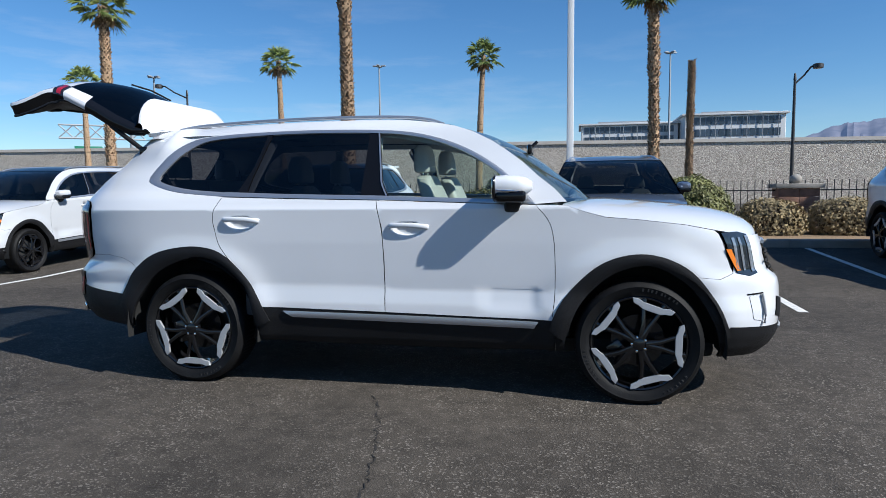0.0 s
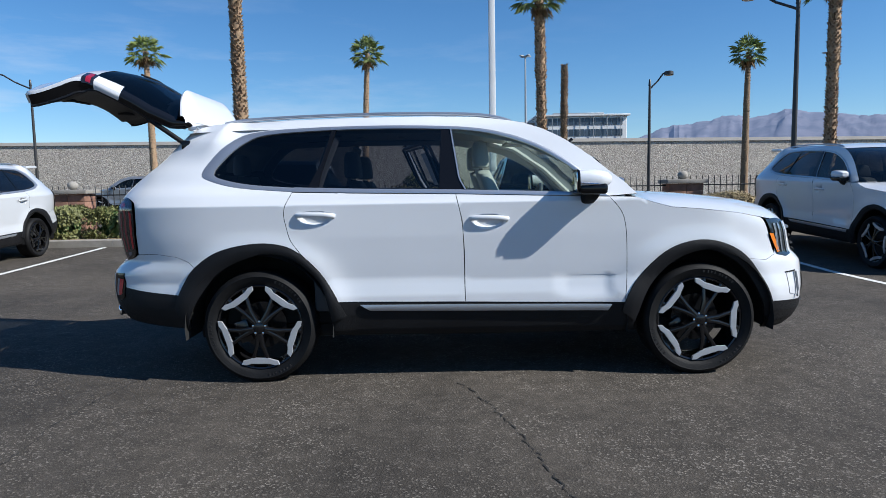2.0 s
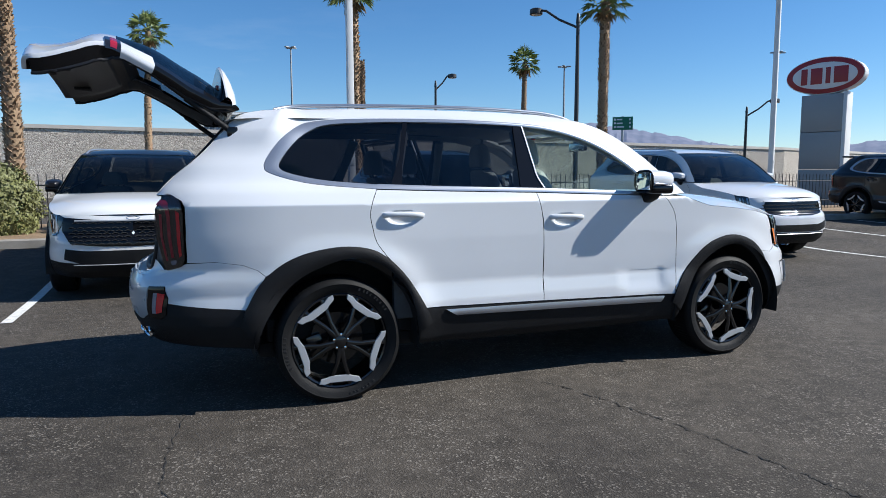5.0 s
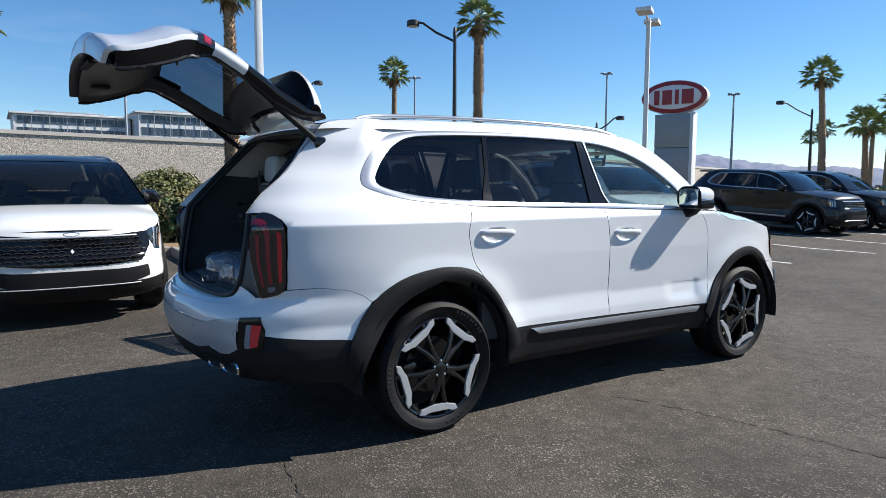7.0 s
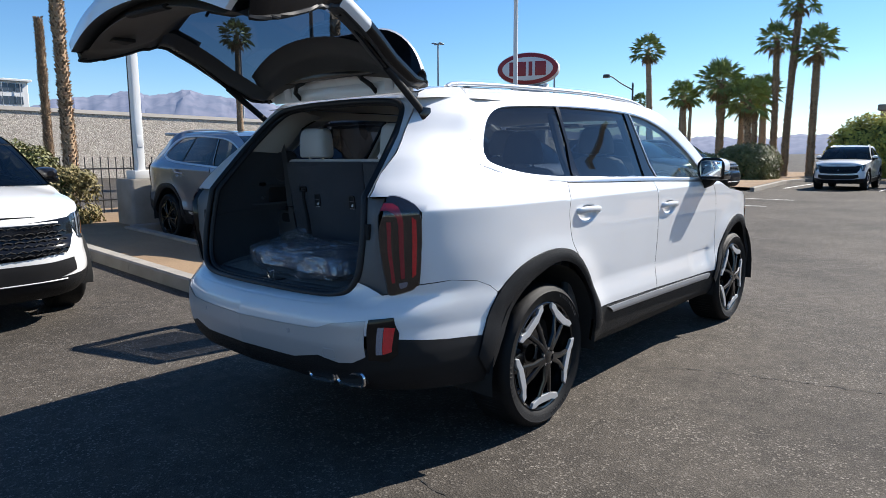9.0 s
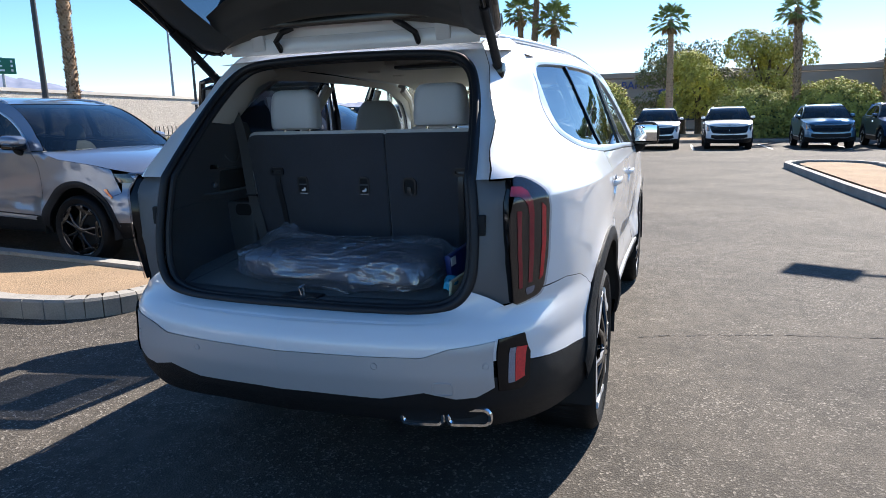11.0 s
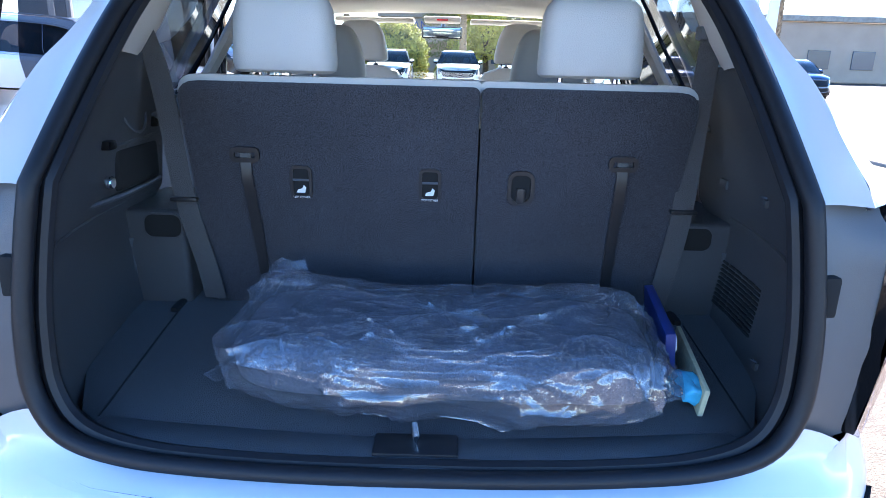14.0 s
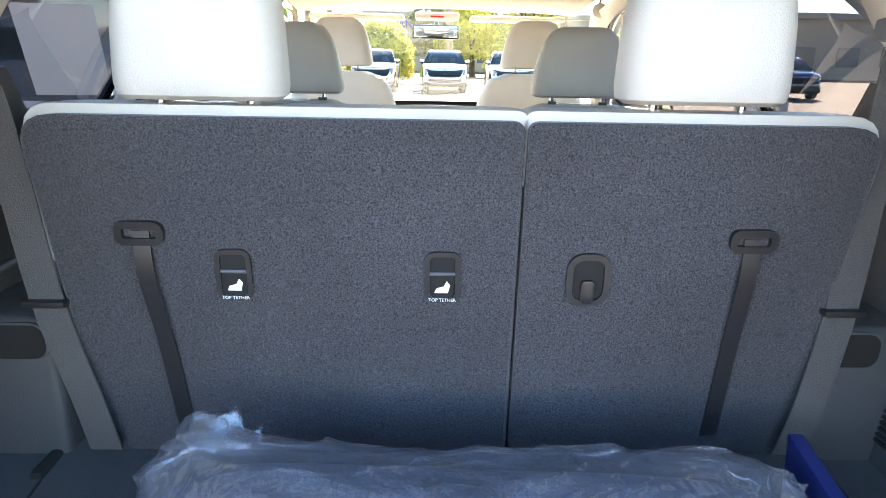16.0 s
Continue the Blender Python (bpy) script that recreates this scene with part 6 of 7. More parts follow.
part("sheet", brick((-.13, -.005, 0), (.13, .005, .055), .002), BUFF, cd)

# ---------- ground ----------
def ground_z(y):
    return 0.035 * min(max(y - 3.6, 0.0), 5.4)


def asphalt():
    m = bpy.data.materials.new("sun-bleached asphalt")
    m.use_nodes = True
    n, l = m.node_tree.nodes, m.node_tree.links
    b = n["Principled BSDF"]
    co = n.new("ShaderNodeTexCoord").outputs["Object"]
    big = n.new("ShaderNodeTexNoise"); big.inputs["Scale"].default_value = .45; big.inputs["Detail"].default_value = 8; big.inputs["Roughness"].default_value = .65
    mid = n.new("ShaderNodeTexNoise"); mid.inputs["Scale"].default_value = 9; mid.inputs["Detail"].default_value = 6
    vor = n.new("ShaderNodeTexVoronoi"); vor.inputs["Scale"].default_value = 105; vor.inputs["Randomness"].default_value = 1
    fin = n.new("ShaderNodeTexNoise"); fin.inputs["Scale"].default_value = 210; fin.inputs["Detail"].default_value = 3
    for t in (big, mid, vor, fin):
        l.new(co, t.inputs["Vector"])
    r1 = n.new("ShaderNodeValToRGB")
    r1.color_ramp.elements[0].position, r1.color_ramp.elements[1].position = .35, .68
    r1.color_ramp.elements[0].color, r1.color_ramp.elements[1].color = (.037, .032, .027, 1), (.076, .065, .053, 1)
    l.new(big.outputs["Fac"], r1.inputs[0])
    r2 = n.new("ShaderNodeMapRange"); r2.inputs["From Min"].default_value, r2.inputs["From Max"].default_value = .3, .7
    r2.inputs["To Min"].default_value, r2.inputs["To Max"].default_value = .75, 1.25
    l.new(mid.outputs["Fac"], r2.inputs["Value"])
    s1 = n.new("ShaderNodeVectorMath"); s1.operation = "SCALE"
    l.new(r1.outputs[0], s1.inputs[0]); l.new(r2.outputs[0], s1.inputs["Scale"])
    # pale stones of the aggregate
    sepc = n.new("ShaderNodeSeparateColor"); l.new(vor.outputs["Color"], sepc.inputs[0])
    gt = n.new("ShaderNodeMapRange"); gt.inputs["From Min"].default_value, gt.inputs["From Max"].default_value = .80, 1.0
    gt.inputs["To Min"].default_value, gt.inputs["To Max"].default_value = 0, .68
    l.new(sepc.outputs[0], gt.inputs["Value"])
    # worn patches where more stone shows, smooth sealed ones between
    pat = n.new("ShaderNodeTexNoise"); pat.inputs["Scale"].default_value = 1.1; pat.inputs["Detail"].default_value = 7; pat.inputs["Roughness"].default_value = .7
    l.new(co, pat.inputs["Vector"])
    pr = n.new("ShaderNodeMapRange"); pr.inputs["From Min"].default_value, pr.inputs["From Max"].default_value = .40, .62
    pr.inputs["To Min"].default_value, pr.inputs["To Max"].default_value = .30, 1.35
    l.new(pat.outputs["Fac"], pr.inputs["Value"])
    pm = n.new("ShaderNodeMath"); pm.operation = "MULTIPLY"; pm.use_clamp = True
    l.new(gt.outputs[0], pm.inputs[0]); l.new(pr.outputs[0], pm.inputs[1])
    mx = n.new("ShaderNodeMixRGB"); mx.inputs[2].default_value = (.24, .215, .185, 1)
    l.new(pm.outputs[0], mx.inputs[0]); l.new(s1.outputs[0], mx.inputs[1])
    r3 = n.new("ShaderNodeMapRange"); r3.inputs["From Min"].default_value, r3.inputs["From Max"].default_value = .3, .7
    r3.inputs["To Min"].default_value, r3.inputs["To Max"].default_value = .42, 1.58
    l.new(fin.outputs["Fac"], r3.inputs["Value"])
    s2 = n.new("ShaderNodeVectorMath"); s2.operation = "SCALE"
    l.new(mx.outputs[0], s2.inputs[0]); l.new(r3.outputs[0], s2.inputs["Scale"])
    l.new(s2.outputs[0], b.inputs["Base Color"])
    b.inputs["Roughness"].default_value = .85
    b.inputs["Specular IOR Level"].default_value = .22
    bp = n.new("ShaderNodeBump"); bp.inputs["Strength"].default_value = .55; bp.inputs["Distance"].default_value = .006
    l.new(vor.outputs["Distance"], bp.inputs["Height"])
    bq = n.new("ShaderNodeBump"); bq.inputs["Strength"].default_value = .35; bq.inputs["Distance"].default_value = .004
    l.new(fin.outputs["Fac"], bq.inputs["Height"]); l.new(bp.outputs[0], bq.inputs["Normal"])
    l.new(bq.outputs[0], b.inputs["Normal"])
    return m


ASPHALT = asphalt()
CONCRETE = surface("weathered concrete", (.26, .24, .21), .85, vary=.18, scale=3, fine=.12, fine_scale=90, bump=.3, bump_scale=90)
LINEPAINT = surface("worn white line paint", (.62, .61, .58), .8, vary=.2, scale=14, fine=.25, fine_scale=150, bump=.3, bump_scale=150)
GRAVEL = surface("decomposed granite", (.23, .155, .09), .95, vary=.15, scale=1.5, fine=.35, fine_scale=70, bump=.8, bump_scale=80)
TAR = surface("dark crack", (.020, .018, .016), .9, vary=.5, scale=14)
GALV = surface("white painted steel", (.66, .66, .65), .45, vary=.06, scale=2)
BLACKIRON = surface("black painted iron", (.015, .015, .016), .5, vary=.1, scale=10)
DARKSTEEL = surface("dark bronze steel", (.035, .033, .032), .45, vary=.1, scale=5)
GREYSTEEL = surface("grey steel", (.34, .35, .36), .5, metal=.4, vary=.05, scale=3)

xs = sorted({-1500, -700, -300, -150, -80, -50, 60, 90, 150, 300, 700, 1500, *[float(x) for x in range(-36, 50, 2)]})
ys = sorted({-1500, -600, -200, -80, -40, 60, 100, 200, 500, 1200, 1800, 3.6, 9.0, *[float(y) for y in range(-24, 46, 2)]})
gv = [(x, y, ground_z(y)) for x in xs for y in ys]
gf_ = [(i * len(ys) + j, (i + 1) * len(ys) + j, (i + 1) * len(ys) + j + 1, i * len(ys) + j + 1) for i in range(len(xs) - 1) for j in range(len(ys) - 1)]
tagged(part("ground", (gv, gf_), ASPHALT, smooth=False), "dark sun-bleached asphalt car park", kind="structure")


def draped(points, half, lift=.004):
    """A narrow band laid on the ground."""
    p = [Vector((x, y, 0)) for x, y in points]
    v, f = [], []
    for i, q in enumerate(p):
        d = (p[min(i + 1, len(p) - 1)] - p[max(i - 1, 0)]).normalized()
        h = half[i] if isinstance(half, list) else half
        for s in (-1, 1):
            a = q + Vector((-d.y, d.x, 0)) * s * h
            v.append((a.x, a.y, ground_z(a.y) + lift))
    f = [(2 * i, 2 * i + 2, 2 * i + 3, 2 * i + 1) for i in range(len(p) - 1)]
    return v, [tuple(reversed(q)) for q in f]


def line(x, y0, y1):
    ob = part("parking_line", draped([(x, y0 + (y1 - y0) * k / 8) for k in range(9)], .05), LINEPAINT)
    tagged(ob, "worn white parking bay line on the asphalt", kind="structure")


for x in (-12.6, -9.75, -6.95, -3.85, 3.35, 5.15, 8.4, 11.7, 14.6, 17.6):
    line(x, 2.3, 8.0)
for y in (4.3, 1.1, -1.9, -4.8, -7.5, -10.2, -13):
    ob = part("parking_line", draped([(24.4 + 5 * k / 6, y) for k in range(7)], .05), LINEPAINT)
    tagged(ob, "worn white parking bay line on the asphalt", kind="structure")


def crack(pts, seed, w=.007):
    rnd = random.Random(seed)
    fine = resample(curve([(x, y) for x, y in pts], 6), int(14 * len(pts)))
    fine = [(x + rnd.uniform(-.018, .018), y + rnd.uniform(-.018, .018)) for x, y in fine]
    ob = part("asphalt_crack", draped(fine, [w * rnd.uniform(.05, 1.0) for _ in fine]), TAR, smooth=False)
    tagged(ob, "dark open crack in the asphalt", kind="structure")


crack([(-.15, -1.06), (-.08, -1.2), (-.02, -1.38), (.04, -1.58), (.14, -2.0), (.21, -2.35), (.27, -2.7), (.30, -3.3)], 1, .0065)
crack([(-2.30, -.70), (-2.34, -1.0), (-2.41, -1.6), (-2.35, -2.1), (-2.42, -2.8)], 3, .005)
crack([(9.0, -.2), (9.8, 1.0), (11, 1.6), (12.4, 2.9)], 5, .011)
crack([(7.5, -2.2), (9.5, -1.6), (12, -1.5), (15, -1.9)], 6, .009)


def kerb_run(pts, width=.15, height=.15, closed=False):
    """Concrete kerb stones end to end along a line."""
    p = [Vector((x, y, 0)) for x, y in pts]
    for a, b in zip(p, p[1:] + (p[:1] if closed else [])):
        d = b - a
        k = max(1, round(d.length / 1.5))
        for i in range(k):
            s, e = a.lerp(b, i / k), a.lerp(b, (i + 1) / k)
            g = d.normalized() * .004
            s, e = s + g, e - g
            n = Vector((-d.y, d.x, 0)).normalized() * width
            z0, z1 = ground_z(s.y) - .10, ground_z(e.y) - .10
            sec = ((0, 0), (0, .10 + height - .02), (.12, .10 + height), (1, .10 + height), (1, 0))
            r = [[q + n * t + Vector((0, 0, z + h)) for t, h in sec] for q, z in ((s, z0), (e, z1))]
            ob = part("kerb", loft(r), CONCRETE)
            tagged(ob, "pale concrete kerb stone edging the planting", kind="structure")


# planted strip behind the bays, with a finger between two cars
isl = [(-26, 8.1), (-.93, 8.1)] + curve([(-.95, 3.6), (-.86, 3.05), (-.62, 2.75), (-.25, 2.65), (.12, 2.75), (.36, 3.05), (.45, 3.6)], 3) + [(.47, 8.1), (24, 8.1)]
kerb_run(isl)
def bed(name, pts, lift, lab):
    bm = bmesh.new()
    vs = [bm.verts.new((x, y, ground_z(y) + lift)) for x, y in pts]
    bm.faces.new(vs)
    bmesh.ops.triangulate(bm, faces=bm.faces[:])
    bm.verts.index_update()
    g = [v.co.copy() for v in bm.verts], [tuple(v.index for v in q.verts) for q in bm.faces]
    bm.free()
    if g[1]:
        ob = part(name, g, GRAVEL, smooth=False)
        tagged(ob, lab, kind="structure")


bed("gravel_bed", [(-26, 8.24), (-26, 12.5), (24, 12.5), (24, 8.24)], .11, "tan decomposed granite planting bed")
bed("gravel_bed", [(-.82, 8.24), (.34, 8.24)] + curve([(.32, 3.6), (.24, 3.1), (.04, 2.86), (-.25, 2.78), (-.54, 2.86), (-.74, 3.1), (-.82, 3.6)], 3), .115, "tan decomposed granite island bed")
# long island on the driving side
kerb_run([(4.2, -4.45), (9.0, -4.2)] + curve([(14.6, -4.02), (15.2, -4.25), (15.4, -4.8), (15.2, -5.6), (14.6, -5.95)], 3) + [(9.0, -6.1), (4.2, -6.3)])
bed("gravel_bed", [(4.2, -4.62), (9.0, -4.37), (14.5, -4.2), (15.1, -4.5), (15.2, -5.2), (14.5, -5.75), (9, -5.92), (4.2, -6.12)], .115, "tan decomposed granite island bed")
# end island by the pylon side and the bed behind the far row
kerb_run([(21.2, 4.5), (28.5, 5.2), (31.0, 5.0), (31.0, -16)])
bed("gravel_bed", [(21.4, 4.75), (28.5, 5.45), (31.2, 5.2), (31.2, -16), (40, -16), (40, 12), (24, 12.5), (21.4, 9)], .13, "tan decomposed granite planting bed")

# ---------- sound wall, far building, hills ----------
def pebble():
    m = surface("pebble-faced wall", (.36, .33, .29), .9, fine=.12, fine_scale=30)
    n, l = m.node_tree.nodes, m.node_tree.links
    b = n["Principled BSDF"]
    co = n.new("ShaderNodeTexCoord").outputs["Object"]
    v = n.new("ShaderNodeTexVoronoi"); v.inputs["Scale"].default_value = 19
    l.new(co, v.inputs["Vector"])
    s = n.new("ShaderNodeSeparateColor"); l.new(v.outputs["Color"], s.inputs[0])
    r = n.new("ShaderNodeValToRGB")
    r.color_ramp.elements[0].color, r.color_ramp.elements[1].color = (.26, .22, .18, 1), (.70, .63, .54, 1)
    r.color_ramp.elements.new(.5).color = (.48, .42, .35, 1)
    l.new(s.outputs[0], r.inputs[0]); l.new(r.outputs[0], b.inputs["Base Color"])
    bp = n.new("ShaderNodeBump"); bp.inputs["Strength"].default_value = 1; bp.inputs["Distance"].default_value = .02; bp.invert = True
    l.new(v.outputs["Distance"], bp.inputs["Height"]); l.new(bp.outputs[0], b.inputs["Normal"])
    return m


PEBBLE = pebble()
wall_x = [-120, -80, -60] + list(range(-48, 64, 8)) + [90, 140]
wt = lambda x: 4.17 - .009 * max(-60, min(60, x))
wrows = []
for x in wall_x:
    yy = 40 + (max(0, x - 48) * .25)
    wrows.append([(x, yy, -.5), (x, yy, wt(x)), (x, yy + .4, wt(x)), (x, yy + .4, -.5)])
tagged(part("wall_north", loft(wrows), PEBBLE, smooth=False), "long pebble-faced retaining wall under the highway", kind="structure")
crow = [[(r[0][0], r[0][1] - .08, r[1][2] + .003), (r[0][0], r[0][1] - .08, r[1][2] + .22), (r[0][0], r[0][1] + .5, r[1][2] + .22), (r[0][0], r[0][1] + .5, r[1][2] + .003)] for r in wrows]
tagged(part("trim", loft(crow), surface("pale concrete coping", (.55, .50, .44), .8, vary=.08, scale=1)), "pale concrete coping on the wall", kind="structure")

FACADE = surface("pale facade panels", (.66, .66, .65), .7, vary=.05, scale=.2)
FARGLASS = surface("dark far glazing", (.05, .07, .10), .15, rand=.25)
office = thing("office_building", "pale glass and panel office block beyond the wall", "building")
def office_block(x0, x1, y0, z0, floors, fh, bay, depth=26):
    z1 = z0 + floors * fh
    part("wall", brick((x0, y0, 0), (x1, y0 + depth, z1), .1, 1), FACADE, office)
    part("roof", brick((x0 - .8, y0 - .8, z1), (x1 + .8, y0 + depth + .8, z1 + .5), .05, 1), FACADE, office)
    for k in range(int((x1 - x0) / 4) + 1):
        part("roof_post", brick((x0 + 4 * k, y0 - .6, z0 + .4), (x0 + 4 * k + .15, y0 - .45, z1 + .5), .01, 1), GREYSTEEL, office)
    part("roof_screen", brick((x0 + 5, y0 + 3, z1 + .5), (x1 - 6, y0 + 12, z1 + 1.3), .05, 1), GREYSTEEL, office)
    mesh = None
    for f in range(floors):
        for k in range(int((x1 - x0 - 1) / bay)):
            if mesh is None:
                o = part("window", brick((-bay * .44, -.12, 0), (bay * .44, .12, fh * .62), .02, 1), FARGLASS, office)
                mesh = o.data
            else:
                o = new("window", mesh)
                o.parent = office
            o.location = (x0 + .8 + bay * (k + .5), y0, z0 + f * fh + fh * .2)
office_block(30, 56, 190, 8.0, 4, 3.2, 1.6)
office_block(2, 29.5, 198, 8.0, 4, 2.9, 1.5, 20)

HILL = bpy.data.materials.new("distant hills with painted haze")
HILL.use_nodes = True
hn, hl_ = HILL.node_tree.nodes, HILL.node_tree.links
hb = hn["Principled BSDF"]
# bluish base and faint emission put the haze of distance into the colour
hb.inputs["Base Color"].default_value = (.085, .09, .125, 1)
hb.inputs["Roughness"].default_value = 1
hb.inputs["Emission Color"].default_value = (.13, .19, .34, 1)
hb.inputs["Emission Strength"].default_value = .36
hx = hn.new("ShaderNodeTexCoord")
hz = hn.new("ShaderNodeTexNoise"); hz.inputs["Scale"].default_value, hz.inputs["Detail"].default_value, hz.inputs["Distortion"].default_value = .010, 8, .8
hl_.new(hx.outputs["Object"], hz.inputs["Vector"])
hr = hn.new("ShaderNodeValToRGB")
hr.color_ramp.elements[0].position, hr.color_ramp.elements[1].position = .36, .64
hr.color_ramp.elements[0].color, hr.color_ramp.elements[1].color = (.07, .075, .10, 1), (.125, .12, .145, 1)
hl_.new(hz.outputs["Fac"], hr.inputs[0]); hl_.new(hr.outputs[0], hb.inputs["Base Color"])
RIDGE_AZ = [8, 13, 17.2, 19.3, 21.7, 23.6, 25.9, 28.3, 31.2, 34.5, 37.3, 41, 46, 50, 52, 55.7, 58, 64.6, 75, 84, 95, 110]
RIDGE_EL = [1.2, 2.4, 3.7, 4.45, 4.7, 5.0, 4.9, 5.35, 4.75, 4.35, 4.0, 3.2, 2.3, 1.9, 2.4, 2.65, 2.2, 1.5, 1.3, 1.6, 1.2, 1.0]
rows = []
for k in range(26):
    t = k / 25
    row = []
    for az10 in range(80, 1101, 2):
        az = az10 / 10
        D = 3400 + 900 * t
        el = float(np.interp(az, RIDGE_AZ, RIDGE_EL))
        h = 4120 * math.tan(radians(el)) + 25
        h += 14 * noise.noise((az * .9, 7.7, 0)) + 9 * noise.noise((az * 2.3, 1.7, 0)) + 4 * noise.noise((az * 5.1, 3.1, 0))
        prof = math.sin(math.pi / 2 * min(1, t * 1.25)) ** .8
        # shallow gullies running down the flank
        wob = az + 1.6 * noise.noise((az * .5, t * 2.2, 0))
        cut_ = .06 * noise.noise((wob * 1.1, t * .8, 4.4)) + .04 * noise.noise((wob * 2.9, t * 1.6, 9.1))
        h = max(8, h) * prof * (1 - math.sin(math.pi * min(1, t * 1.25)) * (.05 + cut_))
        row.append((D * math.sin(radians(az)), D * math.cos(radians(az)), h - 25))
    rows.append(row)
g = loft(rows, False)
tagged(part("backdrop", g, HILL), "desert hills on the horizon, blue haze put into their colour", kind="structure")

# ---------- palms ----------
BARK = surface("fibrous palm bark", (.34, .235, .14), .95, vary=.35, scale=7, fine=.3, fine_scale=60, bump=1.0, bump_scale=22, col2=(.20, .13, .08))
# every old leaf base has its own tone
bn, bl = BARK.node_tree.nodes, BARK.node_tree.links
bgeo, bmr, bsc = bn.new("ShaderNodeNewGeometry"), bn.new("ShaderNodeMapRange"), bn.new("ShaderNodeVectorMath")
bmr.inputs["To Min"].default_value, bmr.inputs["To Max"].default_value = .45, 1.5
bsc.operation = "SCALE"
bl.new(bgeo.outputs["Random Per Island"], bmr.inputs["Value"])
bl.new(bn["Principled BSDF"].inputs["Base Color"].links[0].from_socket, bsc.inputs[0]); bl.new(bmr.outputs[0], bsc.inputs["Scale"])
bl.new(bsc.outputs[0], bn["Principled BSDF"].inputs["Base Color"])
FROND = surface("palm frond green", (.20, .25, .075), .5, vary=.3, scale=3, rand=.12)
DEADFROND = surface("dead palm frond", (.30, .20, .10), .9, vary=.3, scale=5)


def palm_trunk(h, r, seed, shaggy):
    rnd = random.Random(seed)
    n, m = 14, int(h * 7)
    lx, ly = rnd.uniform(-.25, .25), rnd.uniform(-.25, .25)
    rings = []
    for i in range(m + 1):
        t = i / m
        rr = r * (1.25 - .5 * t if t > .05 else 1.6 - 7 * t) * (1 + .10 * (i % 2)) * (1 + (.25 if shaggy and t > .62 else 0))
        rings.append([(lx * t * t + rr * math.cos(a) * rnd.uniform(.9, 1.12), ly * t * t + rr * math.sin(a) * rnd.uniform(.9, 1.12), h * t) for a in (2 * math.pi * k / n for k in range(n))])
    g = loft(rings)
    v, f = list(g[0]), list(g[1])
    # old leaf bases: a woven boot pattern on shaggy trunks, ring scars with stubs on bare ones
    rows_ = int(h / (.085 if shaggy else .14))
    for q in range(rows_):
        t = (q + .5) / rows_
        if not shaggy and t < .25:
            continue
        k = 9
        for m_ in range(k):
            if rnd.random() < (.10 if shaggy else .35):
                continue
            a = 2 * math.pi * (m_ + .5 * (q % 2)) / k + rnd.uniform(-.12, .12)
            rr = r * (1.25 - .5 * t) * (1.25 if shaggy and t > .62 else 1.0)
            c = Vector((lx * t * t + rr * .97 * math.cos(a), ly * t * t + rr * .97 * math.sin(a), h * t))
            out, side = Vector((math.cos(a), math.sin(a), 0)), Vector((-math.sin(a), math.cos(a), 0))
            ln, wd = rnd.uniform(.05, .10) * (1.25 if shaggy else .6), rnd.uniform(.035, .06) * r / .17
            tilt = rnd.uniform(.6, 1.5)
            b = len(v)
            v += [c - side * wd, c + side * wd, c + out * ln * .8 + Vector((0, 0, ln * tilt)) + side * wd * .4, c + out * ln * .8 + Vector((0, 0, ln * tilt)) - side * wd * .4, c + Vector((0, 0, .10))]
            f += [(b, b + 1, b + 2, b + 3), (b + 1, b + 4, b + 2), (b + 3, b + 4, b), (b + 2, b + 4, b + 3)]
    return (v, f), Vector((lx, ly, h))


def palm_crown(seed, size, count=34, dead=False):
    """Fan leaves on stalks: narrow pointed segments, split deep and drooping at the tips."""
    rnd = random.Random(seed)
    v, f = [], []
    for k in range(count):
        a = 2.4 * k + rnd.uniform(-.3, .3)
        el = radians(rnd.uniform(-68, -38) if dead else (-28 + 112 * ((k + rnd.random()) / count) ** 1.15))
        d = Vector((math.cos(a) * math.cos(el), math.sin(a) * math.cos(el), math.sin(el)))
        ln = size * rnd.uniform(.34, .58)
        side = d.cross(Vector((0, 0, 1)))
        side.normalize()
        up = side.cross(d)
        tip = d * ln + Vector((0, 0, -.08 * size * (1 - math.sin(el))))
        b = len(v)
        v += [-side * .014, side * .014, tip + side * .009, tip - side * .009]
        f += [(b, b + 1, b + 2, b + 3)]
        fan = 17
        rad = size * rnd.uniform(.36, .50)
        fold = rnd.uniform(.1, .5)
        for j in range(fan):
            w = radians(-98 + 196 * j / (fan - 1) + rnd.uniform(-3, 3))
            e = (d * math.cos(w) + side * math.sin(w) - up * fold * abs(math.sin(w)) * .6).normalized()
            L = rad * (1 - .22 * abs(math.sin(w))) * rnd.uniform(.85, 1.1)
            drop = Vector((0, 0, -L * (.10 + .34 * rnd.random()) * (1.5 if dead else 1)))
            wd = rad * .040
            px = e.cross(up)
            px.normalize()
            mid = tip + e * L * .55 + drop * .15
            b = len(v)
            v += [tip, mid - px * wd + up * .015, tip + e * L + drop, mid + px * wd - up * .015]
            f += [(b, b + 1, b + 2), (b, b + 2, b + 3)]
    return v, f


PALM_KINDS = {}
def palm(x, y, h, size=1.15, seed=1, shaggy=False, crown=True, r=.17, label="tall fan palm with a bare fibrous trunk"):
    root = thing("palm_tree", label, "palm tree", "palms round the car park", Matrix.Translation((x, y, ground_z(y))))
    g, top = palm_trunk(h, r * (.74 if shaggy else .88), seed, shaggy)
    part("trunk", g, BARK, root)
    if crown:
        key = (seed % 4, round(size, 1))
        if key not in PALM_KINDS:
            PALM_KINDS[key] = (palm_crown(seed % 4 + 10, size * .92), palm_crown(seed % 4 + 50, size * .62, 9, True))
        a, b = PALM_KINDS[key]
